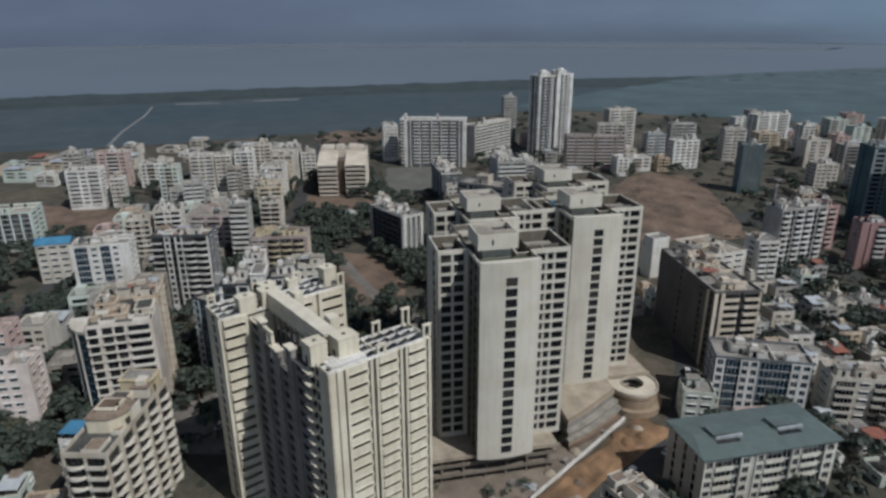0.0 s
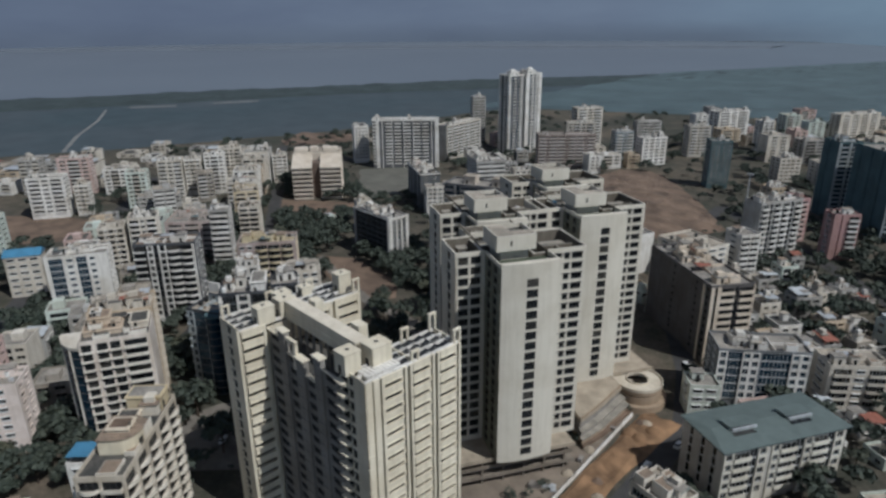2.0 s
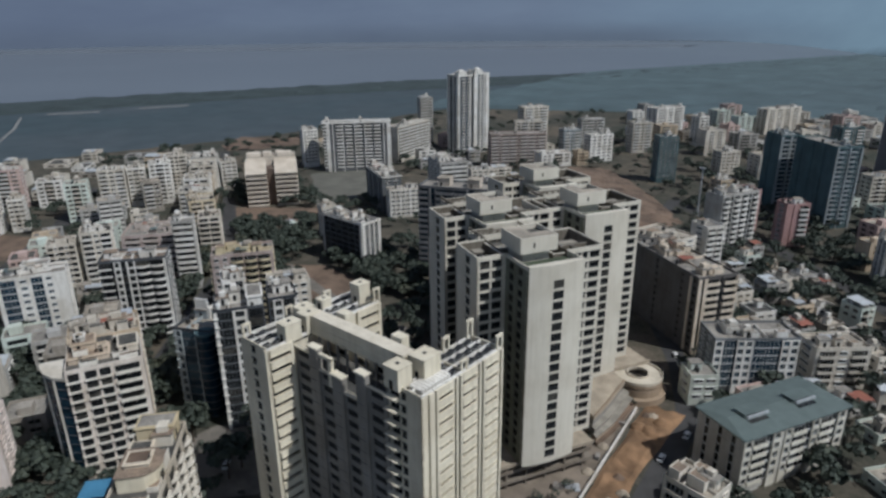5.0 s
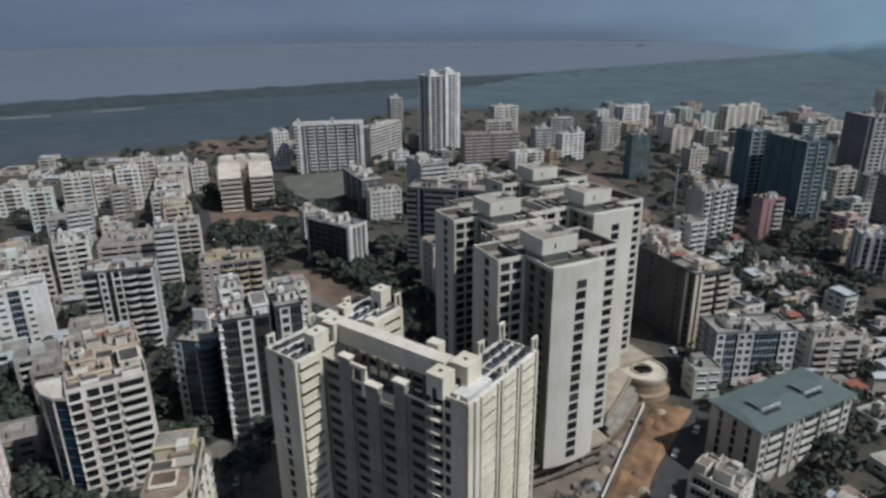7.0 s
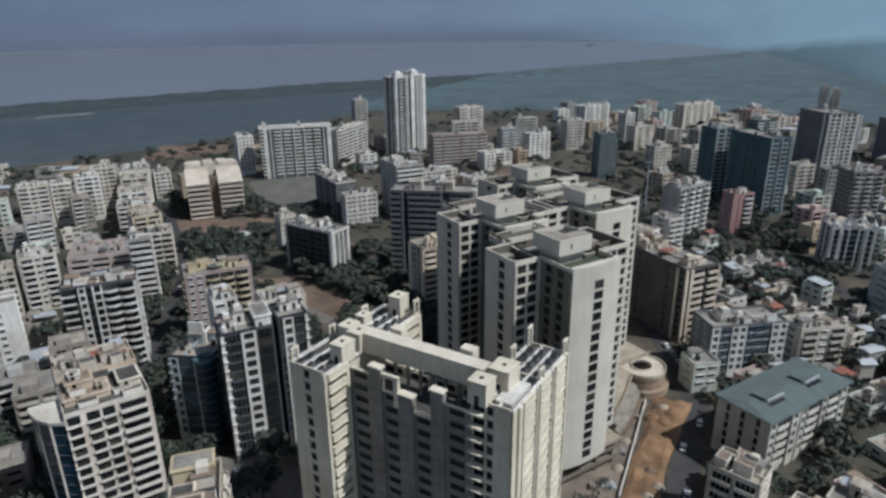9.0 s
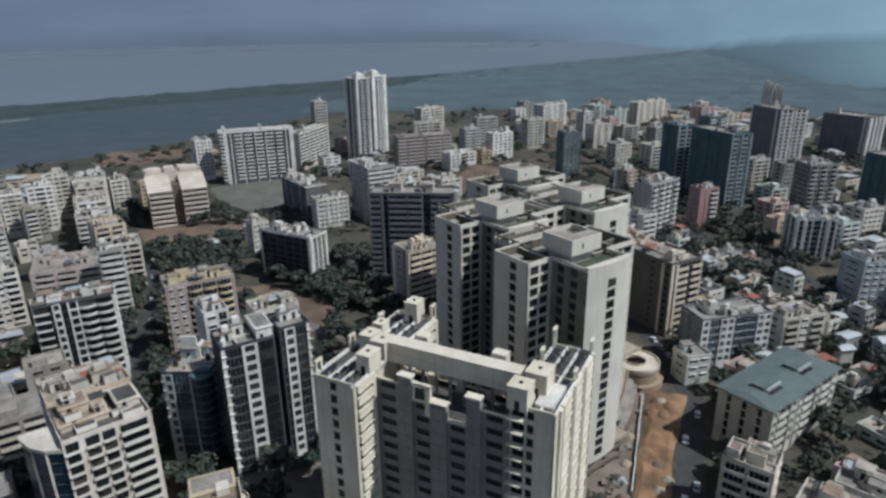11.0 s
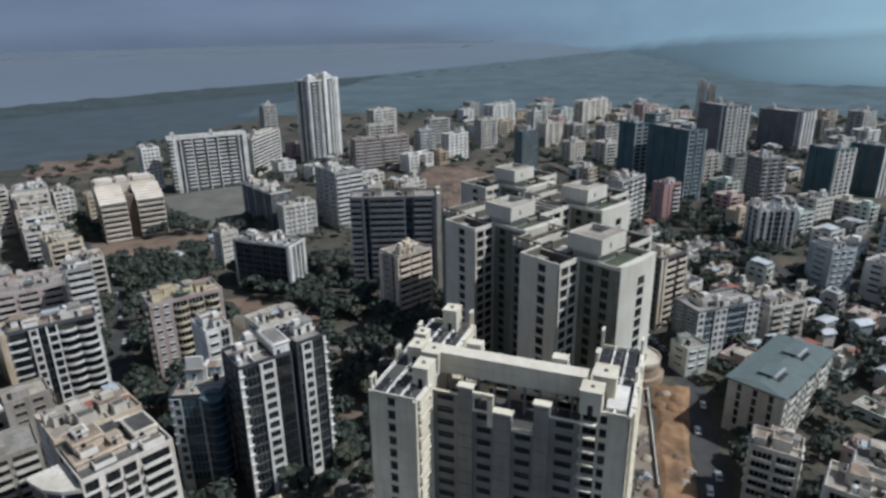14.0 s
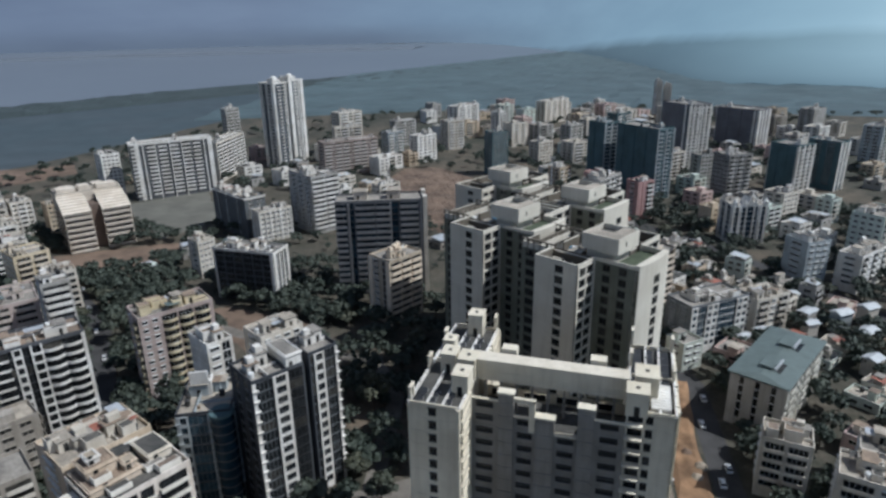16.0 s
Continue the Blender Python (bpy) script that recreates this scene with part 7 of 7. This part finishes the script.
def quarter(poly, count, low, high, ang, seed, far, wide=(8, 15)):
    rnd = random.Random(seed)
    xs, ys = [p[0] for p in poly], [p[1] for p in poly]
    made = 0
    for _ in range(count * 30):
        if made == count:
            break
        x, y = rnd.uniform(min(xs), max(xs)), rnd.uniform(min(ys), max(ys))
        w, d = rnd.uniform(*wide), rnd.uniform(wide[0], wide[1] * 0.9)
        a = ang + rnd.choice((0, 0, 90)) + rnd.uniform(-5, 5)
        c, s = math.cos(radians(a)), math.sin(radians(a))
        spots = [(x + c * i * w - s * j * d, y + s * i * w + c * j * d) for i in (0, 0.5, 1) for j in (0, 0.5, 1)]
        if inside(x, y, poly) and all(open_ground(px, py, 1.5) for px, py in spots):
            house(x, y, a, w, d, rnd.randint(low, high), rnd, far)
            made += 1


quarter([(-62, 186), (-10, 190), (36, 215), (0, 285), (-40, 335), (-75, 360), (-100, 300), (-70, 240)], 40, 1, 3, 50, 3, False, (7, 13))
quarter([(-30, 60), (40, 100), (45, 200), (-10, 190), (-30, 140)], 20, 1, 3, 50, 4, False, (7, 13))
quarter([(20, 285), (90, 300), (120, 420), (0, 420), (-60, 400), (-30, 350)], 12, 2, 5, 45, 5, True, (9, 16))
quarter([(-240, 560), (-130, 500), (60, 520), (180, 600), (140, 760), (-40, 860), (-300, 760)], 36, 3, 8, 45, 6, True, (12, 24))
quarter([(-420, 430), (-300, 420), (-250, 540), (-330, 600), (-420, 560)], 14, 2, 5, 50, 7, True, (10, 20))
quarter([(-300, 340), (-215, 300), (-150, 270), (-200, 330), (-260, 440), (-330, 420)], 12, 1, 4, 50, 8, True, (8, 16))
quarter([(-470, 150), (-330, 60), (-250, 30), (-215, 70), (-290, 120), (-400, 190), (-460, 230)], 26, 3, 7, 58, 9, True, (10, 16))
quarter([(-760, 90), (-600, 60), (-560, 140), (-500, 240), (-560, 330), (-660, 300)], 30, 1, 3, 45, 10, True, (12, 26))
quarter([(-440, 310), (-380, 240), (-330, 240), (-330, 290), (-360, 300)], 8, 1, 2, 51, 11, True, (6, 12))
quarter([(-150, 250), (-120, 250), (-95, 270), (-120, 300), (-150, 290)], 5, 1, 2, 56, 12, True, (6, 10))
quarter([(-240, -10), (-170, -10), (-160, 20), (-200, 40), (-235, 20)], 5, 1, 2, 56, 13, False, (7, 11))
quarter([(-120, 470), (-20, 440), (120, 470), (170, 560), (120, 640), (-60, 620), (-140, 560)], 22, 2, 5, 45, 14, True, (9, 18))
quarter([(-300, 640), (-120, 640), (60, 700), (220, 720), (160, 900), (-60, 950), (-330, 880)], 30, 2, 6, 45, 15, True, (12, 22))
quarter([(100, 320), (220, 360), (260, 560), (160, 560), (110, 440)], 12, 2, 5, 45, 16, True, (10, 18))
quarter([(-480, 400), (-420, 340), (-440, 520), (-520, 560), (-560, 470)], 8, 1, 3, 56, 17, True, (8, 16))

# ---- trees ----
def tree_kind(seed, high, spread):
    rnd = random.Random(seed)
    g = Geo()
    top = high * 0.55
    bend = (rnd.uniform(-0.4, 0.4), rnd.uniform(-0.4, 0.4))
    g.tube((0, 0, 0), (bend[0] * 0.5, bend[1] * 0.5, top * 0.5), 0.30, 0.22, 7)
    g.tube((bend[0] * 0.5, bend[1] * 0.5, top * 0.5), (bend[0], bend[1], top), 0.22, 0.13, 7)
    lobes = []
    for k in range(7):
        a = 2 * math.pi * k / 7 + rnd.uniform(-0.4, 0.4)
        r = spread * rnd.uniform(0.45, 0.8)
        tip = (r * math.cos(a), r * math.sin(a), high * rnd.uniform(0.55, 0.82))
        g.tube((bend[0] * 0.7, bend[1] * 0.7, top * rnd.uniform(0.55, 0.95)), tip, 0.11, 0.04, 5)
        lobes.append((Vector(tip), spread * rnd.uniform(0.32, 0.52)))
    lobes.append((Vector((bend[0], bend[1], high * 0.84)), spread * 0.5))
    trunk = g.mesh("trunk", [BARK])
    c = Geo()
    for p, r in lobes:
        for _ in range(rnd.randint(42, 62)):
            way = Vector((rnd.gauss(0, 1), rnd.gauss(0, 1), rnd.gauss(0.15, 0.8))).normalized()
            at = p + Vector((way.x, way.y, way.z * 0.75)) * r * (rnd.random() ** 0.35)
            s = rnd.uniform(0.35, 0.75)
            q = (way + Vector((rnd.uniform(-0.7, 0.7), rnd.uniform(-0.7, 0.7), rnd.uniform(-0.1, 0.9)))).to_track_quat("Z", "Y")
            n = len(c.v)
            for px, py, pz in ((-s, -s * 0.6, -0.1), (0.1 * s, -s, 0.05), (s, 0.2 * s, -0.12), (0.2 * s, s * 0.8, 0.06), (-0.8 * s, 0.5 * s, -0.05)):
                c.v.append(tuple(at + q @ Vector((px, py, pz))))
            c.f += [(n, n + 1, n + 2), (n, n + 2, n + 3), (n, n + 3, n + 4)]
            c.m += [0, 0, 0]
    return trunk, c.mesh("crown", [LEAF])


KINDS = [tree_kind(11, 8.5, 4.2), tree_kind(12, 10.5, 4.8), tree_kind(13, 7.0, 3.6), tree_kind(14, 12.0, 4.6), tree_kind(15, 6.0, 3.0)]
TREE_LABELS = ("broad dark green street tree", "tall spreading dark green tree", "small rounded dusty green tree", "tall narrow dark green tree", "low bushy dusty green tree")
FIRST = [(trunk, crown, label) for (trunk, crown), label in zip(KINDS, TREE_LABELS)]
SPOTS, FAR_SPOTS = [], []


def grove(poly, count, seed, gap=4.5, kinds=(0, 1, 2, 3, 4), far=False):
    rnd = random.Random(seed)
    xs, ys = [p[0] for p in poly], [p[1] for p in poly]
    made = 0
    for _ in range(count * 25):
        if made == count:
            break
        x, y = rnd.uniform(min(xs), max(xs)), rnd.uniform(min(ys), max(ys))
        if not inside(x, y, poly) or not (free(x, y, 0.6) and not on_road(x, y, -3.0) and not any(inside(x, y, p) for p in BARE)) or any((x - a) ** 2 + (y - b) ** 2 < gap * gap for a, b in SPOTS):
            continue
        SPOTS.append((x, y))
        made += 1
        trunk, crown, label = FIRST[rnd.choice(kinds)]
        s = rnd.uniform(0.75, 1.25)
        if far:
            FAR_SPOTS.append((x, y, s, rnd.uniform(0, 6.28)))
            continue
        t = thing("tree", pose(x, y, 0, 0, 0, rnd.uniform(0, 360)) @ Matrix.Diagonal((s, s, s * rnd.uniform(0.85, 1.15), 1)), label, "tree", "town trees")
        part("trunk", trunk, t)
        part("crown", crown, t)


grove([(-235, -20), (-150, -20), (-140, 15), (-175, 60), (-200, 48), (-235, 30)], 30, 1)
grove([(-205, 60), (-175, 60), (-160, 100), (-172, 120), (-200, 82)], 12, 2)
grove([(-330, 60), (-215, 30), (-205, 80), (-240, 130), (-320, 140)], 28, 3)
grove([(-245, 125), (-170, 105), (-150, 150), (-165, 235), (-215, 235), (-235, 205), (-215, 180)], 40, 4)
grove([(-320, 145), (-265, 150), (-225, 165), (-265, 185), (-300, 200), (-290, 250), (-345, 300), (-400, 300), (-440, 330), (-520, 330), (-430, 230)], 30, 5)
grove([(-255, 105), (-245, 100), (-330, 180), (-378, 220), (-490, 308), (-480, 325), (-375, 240), (-320, 200)], 30, 13, 4.0)
grove([(-65, 180), (0, 180), (45, 230), (0, 300), (-60, 370), (-115, 330), (-95, 230)], 40, 6, 4.0, (0, 2, 4))
grove([(-60, 60), (40, 60), (60, 200), (-15, 190), (-40, 150), (-55, 105)], 28, 7)
grove([(-64, 134), (-58, 132), (-50, 142), (-58, 150)], 5, 14, 3.2, (2, 4))
grove([(-110, 300), (-40, 345), (30, 400), (-40, 480), (-140, 460), (-130, 400)], 45, 8, 5.0, far=True)
grove([(-330, 260), (-230, 250), (-170, 330), (-230, 400), (-330, 420), (-350, 340)], 45, 9, 5.0, far=True)
grove([(-480, 340), (-340, 420), (-330, 560), (-450, 560), (-560, 420)], 45, 10, 6.0, far=True)
grove([(-560, 130), (-420, 60), (-330, 40), (-370, 110), (-450, 200), (-540, 240)], 40, 11, 5.0, far=True)
grove([(-330, 470), (-130, 420), (120, 440), (180, 640), (-60, 800), (-320, 700)], 220, 12, 5.0, far=True)

grove([(-660, 300), (-560, 250), (-470, 330), (-440, 560), (-560, 760), (-610, 560)], 110, 25, 7.0, far=True)
grove([(-560, 760), (-440, 560), (-300, 700), (-100, 830), (200, 820), (300, 900), (0, 960), (-300, 920)], 120, 26, 8.0, far=True)
grove([(-60, 100), (45, 100), (60, 230), (0, 300), (-60, 370), (-115, 330), (-95, 230), (-62, 180)], 150, 21, 3.2, far=True)
grove([(-245, 125), (-165, 105), (-140, 150), (-150, 240), (-215, 240), (-235, 205), (-215, 180)], 70, 22, 3.2, far=True)
grove([(-480, 300), (-330, 130), (-215, 30), (-200, 80), (-255, 150), (-330, 260), (-420, 340)], 150, 23, 3.4, far=True)
grove([(-235, -30), (-140, -30), (-135, 20), (-172, 62), (-200, 50), (-240, 30)], 60, 24, 3.0, far=True)

grove([(-335, 40), (-235, -10), (-212, 45), (-255, 85), (-335, 95)], 90, 27, 3.2, far=True)
grove([(-480, 60), (-335, 30), (-335, 95), (-420, 150), (-480, 130)], 60, 28, 3.6, far=True)
grove([(-420, 225), (-300, 150), (-250, 190), (-330, 300), (-430, 340)], 90, 29, 3.4, far=True)


grove([(-285, 215), (-225, 200), (-195, 205), (-225, 232), (-235, 250), (-290, 250)], 40, 31, 3.2, far=True)
grove([(-110, 300), (-60, 400), (60, 430), (150, 400), (110, 290), (45, 230), (0, 300), (-60, 370)], 170, 30, 3.6, far=True)


def shrubs(poly, count, seed):
    """Low scrub between the houses."""
    rnd = random.Random(seed)
    xs, ys = [p[0] for p in poly], [p[1] for p in poly]
    for _ in range(count):
        x, y = rnd.uniform(min(xs), max(xs)), rnd.uniform(min(ys), max(ys))
        if inside(x, y, poly) and free(x, y, -0.5) and not on_road(x, y, -3.5) and not any(inside(x, y, p) for p in BARE):
            FAR_SPOTS.append((x, y, rnd.uniform(0.25, 0.55), rnd.uniform(0, 6.28)))


shrubs([(-60, 60), (45, 100), (60, 230), (0, 300), (-60, 400), (-140, 460), (-115, 330), (-95, 230), (-62, 180)], 500, 31)
shrubs([(-480, 300), (-330, 100), (-215, 0), (-140, -30), (-150, 110), (-150, 240), (-260, 330), (-420, 400)], 900, 32)
shrubs([(-330, 260), (-200, 250), (-120, 300), (-100, 460), (-240, 560), (-420, 560), (-480, 380)], 500, 33)

site_rnd = random.Random(41)
for k in range(60):
    x, y = site_rnd.uniform(-110, -87), site_rnd.uniform(98, 182)
    if free(x, y, -0.3) and not -85.6 < x < -83.8:
        FAR_SPOTS.append((x, y, site_rnd.uniform(0.2, 0.4), site_rnd.uniform(0, 6.28)))


def tree_mass(name, label):
    """Trees too far off to pick apart, with the same leaf clumps as the near ones."""
    me, tr = KINDS[2][1], KINDS[2][0]
    cv = np.array([v.co[:] for v in me.vertices])
    cf = np.array([p.vertices[:] for p in me.polygons])
    pick = np.random.RandomState(4)
    vs, fs, n = [], [], 0
    for x, y, s, a in FAR_SPOTS:
        keep = np.repeat(pick.rand(len(cf) // 3) < (0.38 if s > 0.6 else 0.18), 3)
        f = cf[keep]
        used, idx = np.unique(f, return_inverse=True)
        v = cv[used] * s * 1.25
        c, d = math.cos(a), math.sin(a)
        vs.append(np.column_stack((v[:, 0] * c - v[:, 1] * d + x, v[:, 0] * d + v[:, 1] * c + y, v[:, 2])))
        fs.append(idx.reshape(f.shape) + n)
        n += len(used)
    out = bpy.data.meshes.new(name)
    out.from_pydata(np.concatenate(vs).tolist(), [], np.concatenate(fs).tolist())
    out.materials.append(LEAF)
    return tagged(new(name, out), label, "trees", kind="stuff")


tree_mass("distant_trees", "dark green trees among distant flats")


# ---- parked cars ----
def car_parts(paint):
    b = Geo()
    prof = [(-2.1, 0.35), (2.05, 0.35), (2.1, 0.75), (1.9, 0.95), (1.0, 1.02), (-1.95, 1.05), (-2.1, 0.8)]
    n = len(prof)
    b.v += [(x, -0.85, z) for x, z in prof] + [(x, 0.85, z) for x, z in prof]
    b.f += [tuple(range(n - 1, -1, -1))[::-1], tuple(range(2 * n - 1, n - 1, -1))] + [(i, n + i, n + (i + 1) % n, (i + 1) % n) for i in range(n)]
    b.m += [0] * (n + 2)
    c = Geo()
    prof = [(-1.7, 1.03), (1.0, 1.0), (0.35, 1.5), (-1.25, 1.52)]
    c.v += [(x, -0.74 + (0.1 if z > 1.2 else 0), z) for x, z in prof] + [(x, 0.74 - (0.1 if z > 1.2 else 0), z) for x, z in prof]
    c.f += [(0, 1, 2, 3), (7, 6, 5, 4)] + [(i, 4 + i, 4 + (i + 1) % 4, (i + 1) % 4) for i in range(4)]
    c.m += [1, 1, 0, 1, 0, 1]
    return b.mesh("body", [paint]), c.mesh("cabin", [paint, GLASS])


wheel = Geo()
for k in range(12):
    a, b = 2 * math.pi * k / 12, 2 * math.pi * (k + 1) / 12
    r = 0.32
    wheel.face([(r * math.cos(a), -0.11, r * math.sin(a)), (r * math.cos(b), -0.11, r * math.sin(b)), (r * math.cos(b), 0.11, r * math.sin(b)), (r * math.cos(a), 0.11, r * math.sin(a))])
    wheel.face([(0, -0.11, 0), (r * math.cos(b), -0.11, r * math.sin(b)), (r * math.cos(a), -0.11, r * math.sin(a))])
    wheel.face([(0, 0.11, 0), (r * math.cos(a), 0.11, r * math.sin(a)), (r * math.cos(b), 0.11, r * math.sin(b))])
WHEEL = wheel.mesh("wheel", [RUBBER])
rim = Geo()
rim.cyl(0, 0, -0.02, 0.02, 0.2, 10)
RIM = rim.mesh("rim", [SHEET_W])
PAINTS = [(car_parts(CAR_W), "white parked car beside a lane"), (car_parts(CAR_D), "dark parked car beside a lane"), (car_parts(SHEET_W), "silver parked car beside a lane")]
rnd = random.Random(5)
CARS = [(-75 - 3.2 * k, 199 + 6 * k, 118) for k in range(4)] + [(-67.5, 112, 92), (-70.6, 121, 88), (-67.4, 128, 90), (-70.8, 150, 91), (-67.3, 166, 90)]
CARS += [(-180 - 3.4 * k, 74 + 2.6 * k, 130 + rnd.uniform(-5, 5)) for k in range(4)] + [(-56 + 17 * k, 362 - 18 * k, 133) for k in range(4)] + [(-300 - 20 * k, 160 + 21 * k, 128) for k in range(4)]
for x, y, a in CARS:
    (body, cabin), label = rnd.choice(PAINTS)
    t = thing("car", pose(x, y, 0.05, 0, 0, a), label, "car", "parked cars")
    part("body", body, t)
    part("cabin", cabin, t)
    for px, py in ((1.3, 0.78), (1.3, -0.78), (-1.3, 0.78), (-1.3, -0.78)):
        wh = part("wheel", WHEEL, t, pose(px, py, 0.32))
        part("rim", RIM, wh, pose(0, 0.12 if py > 0 else -0.12, 0, 90), "silver wheel rim")


# ---- floodlight mast beside the bare hillock ----
mast = thing("light_mast", pose(-126, 424, 0), "tall pale steel floodlight mast beside bare ground", "mast")
g = Geo()
g.cyl(0, 0, 0, 33, 0.7, 10, 0, 0.35)
part("pole", g.mesh("pole", [SHEET_W]), mast)
g = Geo()
g.box(-2.2, 2.2, -0.5, 0.5, 32.6, 33.0)
head = part("platform", g.mesh("platform", [SHEET_W]), mast)
g = Geo()
g.box(-0.35, 0.35, -0.25, 0.25, 0, 0.7)
LAMP = g.mesh("lamp", [FRAME_W])
for k in range(4):
    part("lamp", LAMP, head, pose(-1.6 + 1.07 * k, 0, 33.0))
